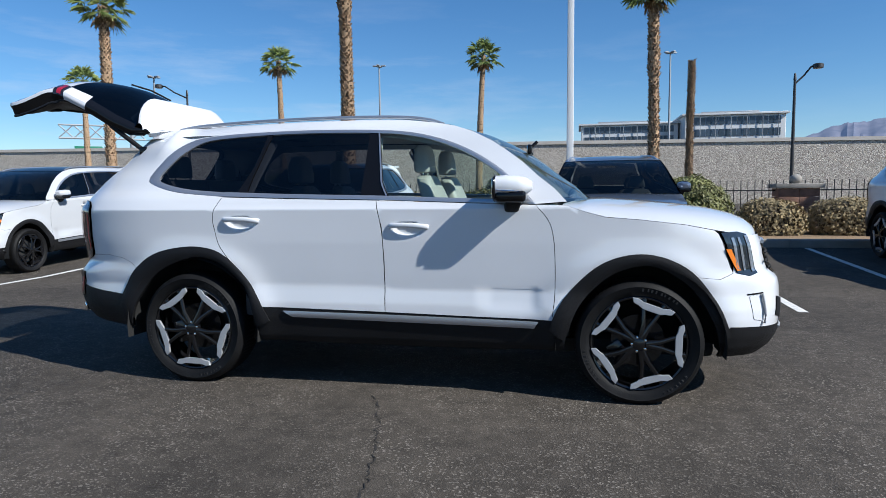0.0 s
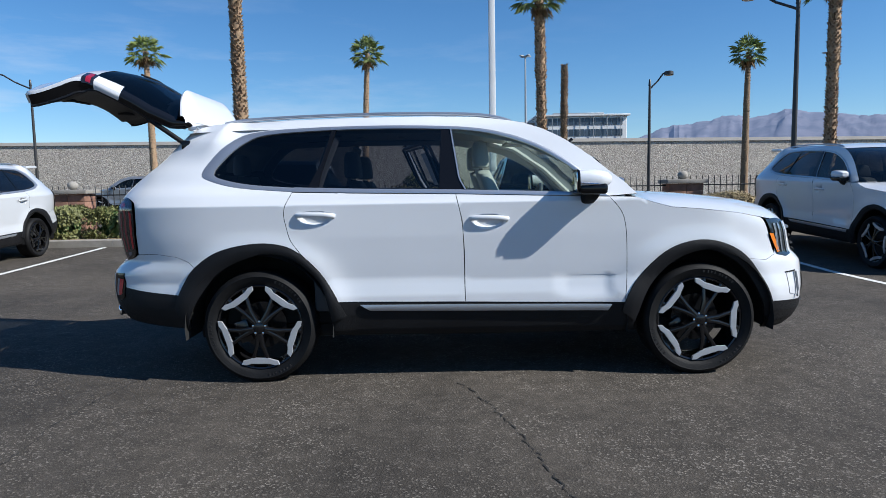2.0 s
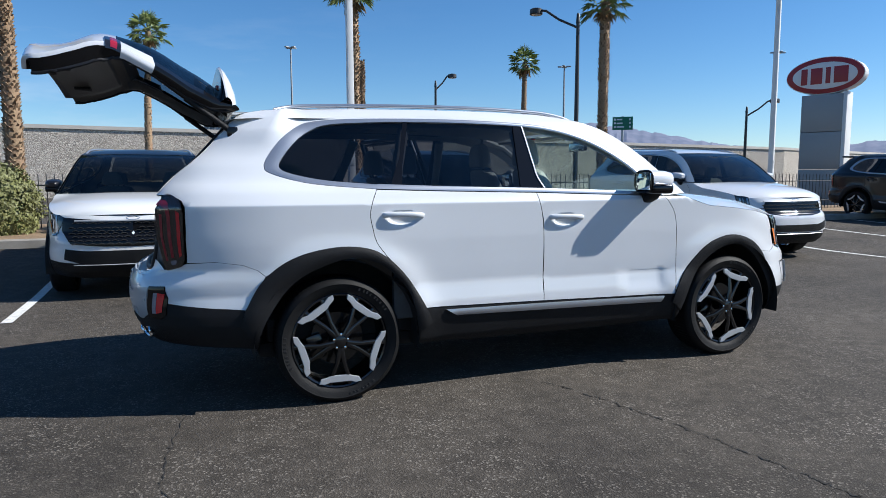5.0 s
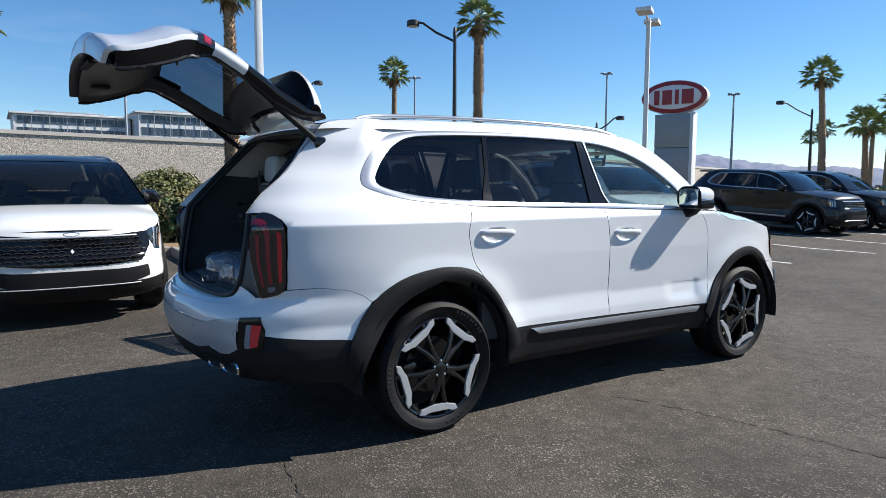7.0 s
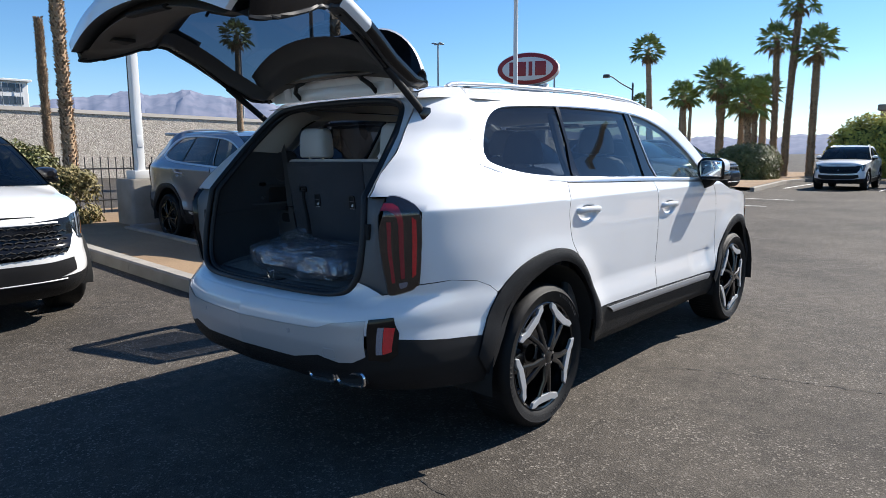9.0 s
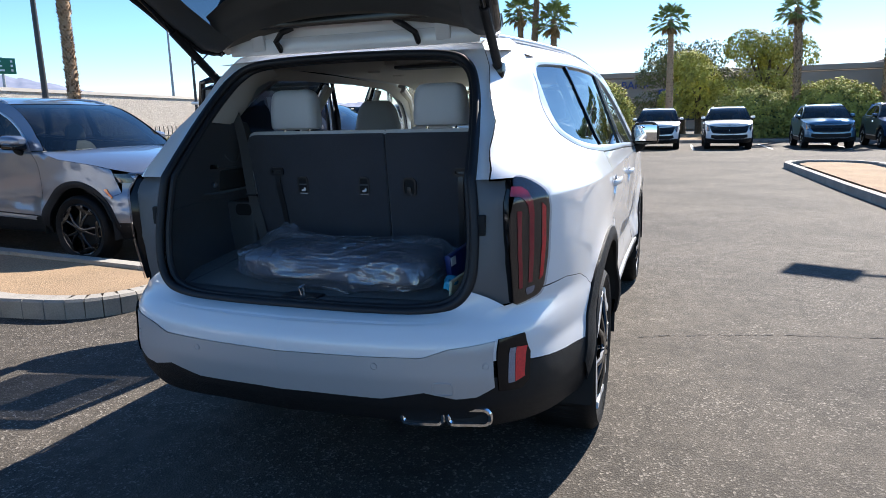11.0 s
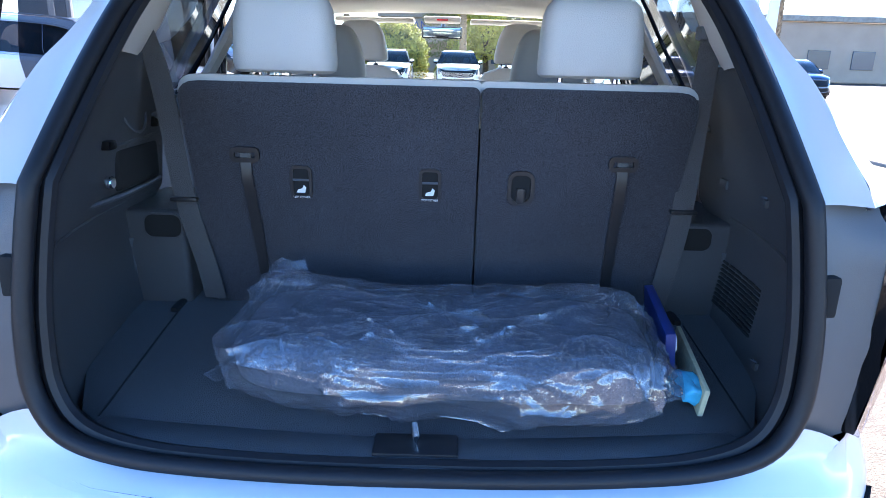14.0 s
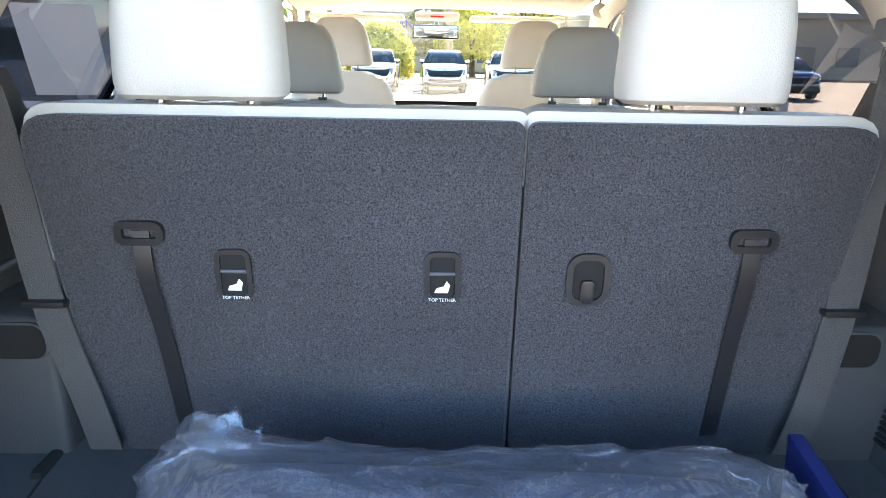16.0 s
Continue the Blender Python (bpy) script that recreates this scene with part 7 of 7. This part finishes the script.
        for nm, gg, mt in (("crown", a, FROND), ("dead_fronds", b, DEADFROND)):
            o = part(nm, gg, mt, root, "" if nm == "crown" else "hanging dry brown fronds", smooth=False)
            o.location = top
            o.rotation_euler = (0, 0, seed * 1.3)
    return root


for i, (x, y, h, sz, sh, cr_, r) in enumerate([
        (-14.7, 28.9, 8.1, 1.3, False, True, .17), (-3.83, 28.4, 7.75, 1.25, False, True, .16), (-6.75, 17.2, 11.5, 1.4, True, True, .24),
        (3.71, 19.6, 7.9, 1.35, True, True, .20), (6.45, 29.6, 7.2, 1.0, True, False, .19), (15.95, 29.5, 7.7, 1.3, False, True, .17),
        (14.7, 19.9, 8.5, 1.45, True, True, .23), (32.0, 13.3, 7.0, 1.35, False, True, .18), (51.9, 19.4, 6.1, 1.3, False, True, .18),
        (44.3, 13.5, 6.2, 1.5, True, True, .22), (-17.0, 18.2, 8.3, 1.4, True, True, .2), (41, 9.8, 5.2, 1.5, False, True, .22), (47, 12.0, 5.6, 1.5, True, True, .22),
        (34, 7.3, 7.2, 1.4, True, True, .16), (33.5, 6.6, 8.9, 1.4, True, True, .17), (34.0, 5.5, 6.7, 1.6, True, True, .18), (34, 12.1, 4.6, 1.4, False, True, .16), (34, 10.1, 5.2, 1.9, True, True, .2), (34, 8.6, 4.1, 1.9, True, True, .2), (37, 9.9, 4.6, 1.7, False, True, .17),
        (33.0, -.8, 6.2, 1.3, False, True, .18), (33.5, -17.4, 9.2, 1.4, True, True, .2), (33.8, -6.9, 6.5, 1.4, True, True, .2), (33.5, -10.75, 9.0, 1.4, True, True, .24),
        (34.0, -14.0, 5.3, 1.4, False, True, .19), (60, 27, 6.6, 1.3, False, True, .17), (70, 33, 6.6, 1.3, False, True, .17), (66, 24, 6.8, 1.3, False, True, .18), (-27, 29, 7.6, 1.3, False, True, .17)]):
    palm(x, y, h, sz, i + 1, sh, cr_, r, "tall fan palm with a shaggy trunk" if sh and cr_ else ("topped dead palm trunk with no crown" if not cr_ else "tall fan palm with a bare fibrous trunk"))

# ---------- hedges, shrubs, trees ----------
LEAF_G = surface("clipped hedge leaf", (.15, .155, .05), .6, vary=.4, scale=3, fine=.3, fine_scale=40, rand=.1)
LEAF_O = surface("olive brown hedge leaf", (.20, .165, .06), .7, vary=.45, scale=3, fine=.3, fine_scale=40, rand=.12)
LEAF_Y = surface("yellow-green foliage", (.34, .33, .07), .9, vary=.4, scale=2, rand=.15)
LEAF_D = surface("dark foliage with painted inner shade", (.075, .125, .035), .6, vary=.35, scale=2)
LEAF_B = surface("dry brown shrub", (.27, .21, .11), .85, vary=.4, scale=4)
TWIG = surface("shrub wood", (.10, .075, .05), .9, vary=.3, scale=12)


def leaves(hx, hy, hz, count, size, seed, boxy=2.6, holes=.25):
    rnd = random.Random(seed)
    v, f = [], []
    while len(f) < count:
        a, c = rnd.uniform(0, 2 * math.pi), rnd.uniform(-.55, 1)
        s = math.sqrt(max(0, 1 - c * c))
        p = lambda q: math.copysign(abs(q) ** (2 / boxy), q)
        d = Vector((hx * p(math.cos(a)) * p(s), hy * p(math.sin(a)) * p(s), hz * p(c)))
        k = 1 + .13 * noise.noise(d * 2.2 + Vector((seed, 0, 0))) + .08 * noise.noise(d * 6)
        if noise.noise(d * 4.5 + Vector((0, seed, 0))) < -holes * 1.6:
            k *= .85
        q = d * k * rnd.uniform(.84, 1.03)
        n = (d.normalized() + Vector((rnd.uniform(-.9, .9), rnd.uniform(-.9, .9), rnd.uniform(-.5, 1.1)))).normalized()
        t = n.cross(Vector((rnd.uniform(-1, 1), rnd.uniform(-1, 1), .3))).normalized()
        w = n.cross(t)
        L = size * rnd.uniform(.6, 1.4)
        b = len(v)
        v += [q - t * L * .5, q - w * L * .28, q + t * L * .5, q + w * L * .28]
        f.append((b, b + 1, b + 2, b + 3))
    return v, f


def bush(x, y, hx, hy, h, mat_, seed, lab, nm="bush", boxy=2.4, density=2600, leaf=.06, z0=None, holes=.25, group="shrubs along the planted strip"):
    z = (ground_z(y) + .11) if z0 is None else z0
    root = thing(nm, lab, nm, group, Matrix.Translation((x, y, z)))
    hz = h / 1.5
    area = hx * hy + hx * hz + hy * hz
    part("foliage", moved(leaves(hx, hy, hz, int(density * area * 3), leaf, seed, boxy, holes), Matrix.Translation((0, 0, h - hz))), mat_, root, smooth=False)
    # darker leaves inside put the bush's inner shade into the colour
    part("core", moved(leaves(hx * .72, hy * .72, hz * .78, int(density * area * .5), leaf * 2.6, seed + 1, 2.4, 0), Matrix.Translation((0, 0, h - hz))), LEAF_D if mat_ is not LEAF_B else TWIG, root, "inner leaves in a darker tone, shade painted in", smooth=False)
    for k in range(5):
        a = k * 1.26
        part("stem", tube([(0, 0, -.05), (.3 * hx * math.cos(a), .3 * hy * math.sin(a), h * .35), (.6 * hx * math.cos(a), .6 * hy * math.sin(a), h * .7)], [.03, .022, .01], 5), TWIG, root)
    return root


bush(-8.7, 9.25, .80, .55, .68, LEAF_G, 1, "clipped low green hedge behind the kerb", "hedge", 4.5)
bush(-7.1, 9.25, .72, .50, .66, LEAF_G, 2, "clipped low green hedge behind the kerb", "hedge", 4.5)
bush(-6.0, 10.1, 1.05, .95, 1.35, LEAF_G, 3, "rounded green-brown bush on gravel", "bush", 2.3)
bush(-10.6, 9.3, .9, .55, .70, LEAF_G, 4, "clipped low green hedge behind the kerb", "hedge", 4.5)
bush(-.55, 9.85, 1.12, .62, .95, LEAF_O, 5, "clipped olive-brown hedge beside the lamp post base", "hedge", 4.0)
bush(-3.3, 10.0, .9, .8, 1.1, LEAF_B, 6, "dry brown-green shrub on gravel", "bush", 2.3, 1800)
bush(-.35, 11.0, .85, .55, 1.42, LEAF_G, 7, "loose green shrub by the fence", "bush", 2.2)
bush(3.4, 10.0, .85, .7, 1.2, LEAF_G, 8, "rounded green shrub on gravel", "bush", 2.3)
bush(5.0, 9.9, .70, .6, .72, LEAF_B, 9, "dry brown shrub on gravel", "bush", 2.2, 1600)
bush(6.5, 10.0, .75, .6, .75, LEAF_B, 10, "dry brown shrub on gravel", "bush", 2.2, 1600)
bush(8.2, 10.1, .8, .6, .85, LEAF_G, 11, "rounded green shrub on gravel", "bush", 2.3)
bush(10.4, 9.9, .9, .7, .9, LEAF_G, 12, "rounded green shrub on gravel", "bush", 2.3)
bush(12.0, 10.4, .9, .7, .8, LEAF_B, 13, "dry brown shrub on gravel", "bush", 2.3, 1600)
bush(29.5, 7.2, 1.7, 1.3, 1.75, LEAF_G, 14, "large rounded green hedge on the end island", "hedge", 2.6, 900, .10, .13)
bush(27.3, 8.6, 1.2, 1.0, 1.3, LEAF_G, 15, "rounded green hedge on the end island", "hedge", 2.6, 900, .10, .13)
bush(34.8, 3.0, 1.6, 1.9, 3.1, LEAF_Y, 16, "yellow-green flowering shrub behind the parked row", "bush", 2.1, 500, .14, .13)
bush(33.6, -.2, .9, .9, 1.2, LEAF_Y, 17, "yellow-green shrub behind the parked row", "bush", 2.1, 800, .10, .13)
bush(34.2, -5.0, 2.0, 2.2, 2.6, LEAF_Y, 18, "yellow-green shrub behind the parked row", "bush", 2.1, 500, .14, .13)
bush(34.2, -8.6, 2.0, 2.4, 2.8, LEAF_Y, 19, "yellow-green shrub behind the parked row", "bush", 2.1, 500, .14, .13)
bush(34.5, -13, 2.0, 2.8, 2.8, LEAF_Y, 20, "yellow-green shrub behind the parked row", "bush", 2.1, 500, .14, .13)


def tree(x, y, h, spread, mat_, seed, lab):
    rnd = random.Random(seed)
    root = thing("tree", lab, "tree", "", Matrix.Translation((x, y, .12)))
    part("trunk", tube([(0, 0, -.1), (.08, .05, h * .25), (.0, .1, h * .5), (.1, 0, h * .8)], [.24, .18, .13, .05], 9), TWIG, root)
    v, f = [], []
    for k in range(13):
        a, e = rnd.uniform(0, 6.28), rnd.uniform(.30, .92)
        rr = spread * rnd.uniform(.35, .85) * (1 - abs(e - .55))
        c = Vector((rr * math.cos(a), rr * math.sin(a), h * e))
        part("limb", tube([(0, .05, h * .3), c * .55 + Vector((0, 0, h * .15)), c], [.09, .05, .02], 6), TWIG, root)
        g = leaves(spread * .42, spread * .42, h * .19, 1000, .17, seed + k, 2.0, .35)
        o = len(v)
        v += [p + c for p in g[0]]
        f += [tuple(i + o for i in q) for q in g[1]]
    part("crown", (v, f), mat_, root, smooth=False)


tree(46, -1.6, 5.9, 3.6, LEAF_G, 3, "broad green tree behind the parked row")
tree(42, -6.5, 6.0, 3.0, LEAF_Y, 5, "airy yellow-green desert tree")
tree(41, -2.5, 4.8, 2.8, LEAF_Y, 8, "airy yellow-green desert tree")

# ---------- fence, pillars ----------
fence = thing("fence", "low black iron picket fence behind the shrubs", "fence")
for z in (.35, .98):
    part("rail", brick((-20, 11.28, z + .19), (22, 11.32, z + .22), .005, 1), BLACKIRON, fence)
pk = None
for k in range(280):
    if pk is None:
        o = part("picket", brick((-.009, -.009, .1), (.009, .009, 1.3), .003, 1), BLACKIRON, fence)
        pk = o.data
    else:
        o = new("picket", pk)
        o.parent = fence
    o.location = (-20 + .15 * k, 11.3, .12)
REDBRICK = surface("brown split-face block", (.24, .13, .09), .9, vary=.3, scale=6, bump=.7, bump_scale=40, rand=.2)
for x in (-9.3, 5.9, 3.05, -16, 13.5):
    root = thing("pillar", "brown block pillar with a pale cap and small stone ball", "pillar", "fence pillars", Matrix.Translation((x, 11.3, .28)))
    for i in range(5):
        for j in range(2):
            part("block", brick((-.42 + .42 * j + (.003 if j else 0), -.28, .19 * i), (.42 * j - .003, .28, .19 * i + .184), .012), REDBRICK, root)
    part("cap", brick((-.5, -.36, .95), (.5, .36, 1.05), .02), CONCRETE, root, "pale concrete cap")
    part("ball", lathe([(.0, 1.05), (.06, 1.05), (.11, 1.09), (.13, 1.15), (.11, 1.21), (.06, 1.25), (.0, 1.26)], 20), CONCRETE, root)

# ---------- lamp posts, pylon, signs ----------
def lot_light(x, y, turn=0.0, h=6.1, wide=1.0):
    root = thing("lamp_post", "white square car park light on a concrete base", "lamp post", "car park lights", pose(x, y, ground_z(y) + .1, 0, 0, turn))
    part("base", loft([[(a * s * wide, b * s * wide, z) for a, b in round_rect(.62, .62, .06, 3)] for z, s in ((-.2, 1), (.72, 1), (.76, .96))]), CONCRETE, root, "stained concrete base block")
    part("foot_cover", brick((-.17, -.17, .76), (.17, .17, .90), .02), GALV, root)
    part("post", loft([[(a * s * wide, b * s * wide, z) for a, b in round_rect(.14, .14, .015, 2)] for z, s in ((.88, 1), (h, .86))]), GALV, root)
    part("hand_hole_cover", brick((-.05, -.078, 1.3), (.05, -.069, 1.5), .004), GALV, root)
    for s in (-1, 1):
        part("arm", tube([(0, 0, h - .1), (s * .35, 0, h - .02), (s * .5, 0, h + .02)], .035, 8), GALV, root)
        part("lamp_head", brick((min(s * .45, s * 1.05), -.22, h - .01), (max(s * .45, s * 1.05), .22, h + .11), .03), GALV, root)
    return root


lot_light(.93, 8.75)
lot_light(13.1, 9.4, 30)
lot_light(8.35, -5.45, 68, 5.65, 1.25)
lot_light(33, -16, 0)


def street_lamp(x, y, h, az, arm=2.0):
    root = thing("street_lamp", "dark curved-arm street lamp on a thin pole", "street lamp", "street lamps", pose(x, y, ground_z(y), 0, 0, az))
    part("pole", tube([(0, 0, 0), (0, 0, h * .5), (0, 0, h - .8)], [.11, .09, .07], 10), DARKSTEEL, root)
    part("finial", tube([(0, 0, h - .8), (0, 0, h - .45), (0, 0, h - .40)], [.09, .06, .02], 8), DARKSTEEL, root)
    part("arm", tube([(0, 0, h - 1.0), (arm * .5, 0, h - .55), (arm * .86, 0, h - .10), (arm, 0, h - .04)], .05, 8), DARKSTEEL, root)
    part("lamp_head", moved(lathe([(.0, .09), (.20, .09), (.27, .05), (.28, -.14), (.25, -.17), (.0, -.17)], 20), Matrix.Translation((arm + .24, 0, h - .02))), DARKSTEEL, root, "dark drum lamp head")
    part("lamp_lens", moved(lathe([(.0, -.02), (.22, -.01), (.23, .0), (.0, .0)], 16), Matrix.Translation((arm + .24, 0, h - .19))), GALV, root)


street_lamp(13.00, 36.0, 7.79, 0, 0.93)
street_lamp(-26.5, 38.6, 8.8, 180)
street_lamp(13.0, 19.3, 8.25, 120, 1.75)
street_lamp(47, 21.5, 7.4, 160, 2.6)
street_lamp(30.4, 27.3, 5.9, -20, 1.5)

masts = [(-17.0, 150, 29.5), (-35.5, 150, 25.5), (7.9, 150, 30.3), (31.6, 150, 26.2), (48.3, 150, 26.6), (58.4, 150, 21)]
for az, D, h in masts:
    root = thing("high_mast", "thin grey highway light mast", "lamp post", "highway masts", Matrix.Translation((D * math.sin(radians(az)), D * math.cos(radians(az)), 0)))
    part("pole", tube([(0, 0, 0), (0, 0, h)], [.34, .17], 8), GREYSTEEL, root)
    part("lamp_ring", lathe([(.15, h - .2), (.55, h - .15), (.55, h + .1), (.15, h + .15)], 12), GREYSTEEL, root)
    for k in range(4):
        a = radians(az + 20 + 90 * k)
        part("lamp_head", moved(brick((.5, -.3, -.12), (1.5, .3, .14), .05, 1), Matrix.Translation((0, 0, h + .1)) @ Matrix.Rotation(a, 4, "Z")), GREYSTEEL, root)

SIGNGREEN = surface("green road sign", (.01, .16, .09), .5, vary=.05, scale=1)
root = thing("road_sign", "green highway sign with white lettering bars on a post", "sign", at=pose(76.3, 102.5, 0, 0, 0, -37))
part("post", tube([(0, .2, 0), (0, .2, 13)], .22, 8), GREYSTEEL, root)
part("panel", brick((-1.9, -.08, 10.4), (1.9, .08, 12.9), .05), SIGNGREEN, root)
for z, w in ((12.2, 1.0), (11.5, 1.1), (10.8, 1.4)):
    part("lettering_bar", brick((-1.6, -.12, z), (-1.25, -.085, z + .38), .01, 1), PRINT, root)
    part("lettering_bar", brick((-1.1, -.12, z + .04), (-1.1 + w, -.085, z + .3), .01, 1), PRINT, root)
    part("lettering_bar", brick((1.2, -.12, z), (1.5, -.085, z + .36), .01, 1), PRINT, root)
root = thing("road_sign", "green highway sign on a truss gantry", "sign", at=pose(-70, 86, 0, 0, 0, 40))
part("post", tube([(3, .4, 0), (3, .4, 12)], .3, 8), GREYSTEEL, root)
for k in range(6):
    part("truss", tube([(-7 + 2 * k, .4, 9.6), (-5 + 2 * k, .4, 11.6)], .09, 5), GREYSTEEL, root)
    part("truss", tube([(-7 + 2 * k, .4, 11.6), (-5 + 2 * k, .4, 9.6)], .09, 5), GREYSTEEL, root)
for z in (9.6, 11.6):
    part("truss_chord", tube([(-7, .4, z), (5, .4, z)], .14, 6), GREYSTEEL, root)
part("panel", brick((-5, -.1, 6.3), (-1.2, .1, 8.4), .05), SIGNGREEN, root)

CLADGREY = surface("grey aluminium cladding", (.27, .28, .29), .45, metal=.3, vary=.05, scale=1)
SIGNRED = surface("dark red sign face", (.30, .012, .02), .35, vary=.04, scale=2)
SIGNWHITE = surface("white sign face", (.75, .74, .73), .4)
root = thing("pylon_sign", "grey clad pylon with a red-rimmed oval sign", "sign", at=pose(20.7, 14.0, .19, 0, 0, -68))
for k in range(3):
    part("cladding", brick((-.72, -.32, 1.42 * k), (.72, .32, 1.42 * k + 1.405), .015), CLADGREY, root)
part("side_fin", brick((.725, -.34, 0), (.86, .34, 4.3), .02), GALV, root)
oval = lambda a, b, n=48: [(a * math.cos(2 * math.pi * k / n), b * math.sin(2 * math.pi * k / n)) for k in range(n)]
up = Matrix(((1, 0, 0, 0), (0, 0, -1, 0), (0, 1, 0, 0), (0, 0, 0, 1)))
part("sign_body", plate(oval(1.36, .70), .44, Matrix.Translation((0, .22, 4.95)) @ up, .02), GALV, root)
part("sign_rim", plate(oval(1.33, .67), .05, Matrix.Translation((0, -.19, 4.95)) @ up, .01), SIGNRED, root, "dark red oval rim")
part("sign_face", plate(oval(1.12, .50), .04, Matrix.Translation((0, -.215, 4.95)) @ up, .01), SIGNWHITE, root)
for pts in ([(-.80, -.30), (-.58, -.30), (-.58, .30), (-.80, .30)], [(-.46, -.30), (-.06, -.30), (-.06, .30), (-.46, .30)], [(.06, -.30), (.22, -.30), (.22, .30), (.06, .30)],
            [(.34, -.30), (.82, -.30), (.82, .30), (.34, .30)]):
    part("sign_shape", plate(pts, .03, Matrix.Translation((0, -.245, 4.95)) @ up, .004), SIGNRED, root, "plain dark red sign shape")

# bank building beyond the parked row
STUCCO = surface("tan stucco", (.38, .29, .22), .9, vary=.08, scale=.6, bump=.2, bump_scale=20)
BLUELET = surface("blue letters", (.03, .06, .22), .5)
root = thing("bank_building", "low tan stucco bank with blue lettering", "building")
part("wall", brick((62, -34, 0), (80, 6.5, 4.9), .1, 1), STUCCO, root)
part("parapet", brick((61.8, -34.2, 4.9), (80.2, 6.7, 5.4), .06, 1), STUCCO, root)
part("canopy", brick((60.4, -20, 2.6), (62, 3.0, 3.0), .05, 1), STUCCO, root)
part("lettering", text_geo("BANK", 1.0, Matrix.Translation((61.85, 2.6, 3.9)) @ Matrix(((0, 0, -1, 0), (-1, 0, 0, 0), (0, 1, 0, 0), (0, 0, 0, 1))), .06), BLUELET, root, "blue capital letters", smooth=False)
part("lettering_bar", brick((61.7, -3.2, 3.2), (61.85, .6, 3.75), .02, 1), BLUELET, root)
for k in range(7):
    part("window", brick((61.9, -3 - 3.2 * k, .9), (62.1, -.9 - 3.2 * k, 2.4), .02, 1), FARGLASS, root)
root = thing("low_building", "long low grey-tan building behind the trees", "building")
part("wall", brick((58, -60, 0), (72, -18, 5.2), .1, 1), STUCCO, root)
part("roof", brick((57.6, -60.4, 5.2), (72.4, -17.6, 5.7), .05, 1), CONCRETE, root)
for k in range(9):
    part("window", brick((57.9, -22 - 4 * k, 1.2), (58.1, -20 - 4 * k, 2.8), .02, 1), FARGLASS, root)

# ---------- the other cars ----------
GROUPC = "cars parked in the bays"
def parked(nm, lab, scale, **kw):
    """Another car with its closed tailgate."""
    root = thing(nm, lab, "car", GROUPC)
    paint = kw.pop("paint")
    build_car(root, paint, **kw)
    closed_gate(root, paint, kw.get("glass") or PRIVACY)
    root.scale = scale
    return root


def set_car(root, x, y, scale, heading, slope=True):
    """Puts the middle of the wheelbase at x, y."""
    z = ground_z(y)
    tilt = math.degrees(math.atan(.035)) if slope and y > 4.5 else 0
    root.matrix_basis = pose(x, y, z, 0, tilt if heading == -90 else 0, heading) @ Matrix.Diagonal((*scale, 1))
    return root


DARKGLASS = pane_glass("dark car glass", (.10, .11, .12))
sc_t = (1, 1, 1)
c1 = set_car(parked("parked_suv", "white SUV with black wheel arches parked in a bay", sc_t, paint=WHITE), 6.80, 5.40, sc_t, -90)
sc_s = (.93, .955, .93)
c2 = set_car(parked("parked_suv", "white compact SUV with a black roof and wide black grille", sc_s, paint=SNOW, roof_paint=BLACKPAINT, front="wide", mirror_cap=BLACKPAINT), -2.82, 5.42, sc_s, -90)
c3 = parked("parked_suv", "pale pearl grey compact SUV with dark wheels", sc_s, paint=PEARL, roof_paint=BLACKPAINT, front="wide", wheel_face=DARKMETAL)
c3.matrix_basis = pose(-8.45, 5.50, ground_z(5.5), 0, math.degrees(math.atan(.035)), -90) @ Matrix.Diagonal((.93, .955, .955, 1))
sc_g = (.955, .98, .955)
c4 = set_car(parked("parked_suv", "blue-grey metallic SUV with black wheels", sc_g, paint=BLUEGREY, front="slim", wheel_face=DARKMETAL), 1.60, 5.92, sc_g, -90)
c5 = set_car(parked("parked_suv", "black SUV with bright wheel brackets parked in a bay", sc_t, paint=BLACKPAINT), 16.15, 6.95, sc_t, -90)
c6 = copy_thing(c5, pose(0, 0, 0))
c6.matrix_basis = pose(19.2, 6.9, ground_z(6.9), 0, math.degrees(math.atan(.035)), -90)
sc_m = (.88, .93, .96)
c7 = set_car(parked("parked_suv", "silver-white small SUV facing the lane", sc_m, paint=SNOW, front="wide"), 26.3, 2.45, sc_m, 180, False)
c8 = set_car(parked("parked_suv", "deep blue small SUV facing the lane", sc_m, paint=DEEPBLUE, front="wide"), 26.3, -9.4, sc_m, 180, False)
c9 = set_car(parked("parked_suv", "steel grey small SUV facing the lane", sc_m, paint=GREYPAINT, front="wide"), 26.3, -12.1, sc_m, 180, False)
c10 = set_car(parked("parked_suv", "sea blue small SUV facing the lane", sc_m, paint=SEABLUE, front="wide"), 26.3, -6.75, sc_m, 180, False)
for src, y in ((c7, -.45), (c7, -3.2), (c8, -14.9)):
    c = copy_thing(src, pose(0, 0, 0))
    c.matrix_basis = pose(26.3, y, 0, 0, 0, 180) @ Matrix.Diagonal((*sc_m, 1))
c = copy_thing(c9, pose(0, 0, 0))
c.matrix_basis = pose(-14.73, 27, .19, 0, 0, 180) @ Matrix.Diagonal((*sc_t, 1))
tagged(c, "grey SUV standing on the road by the wall")
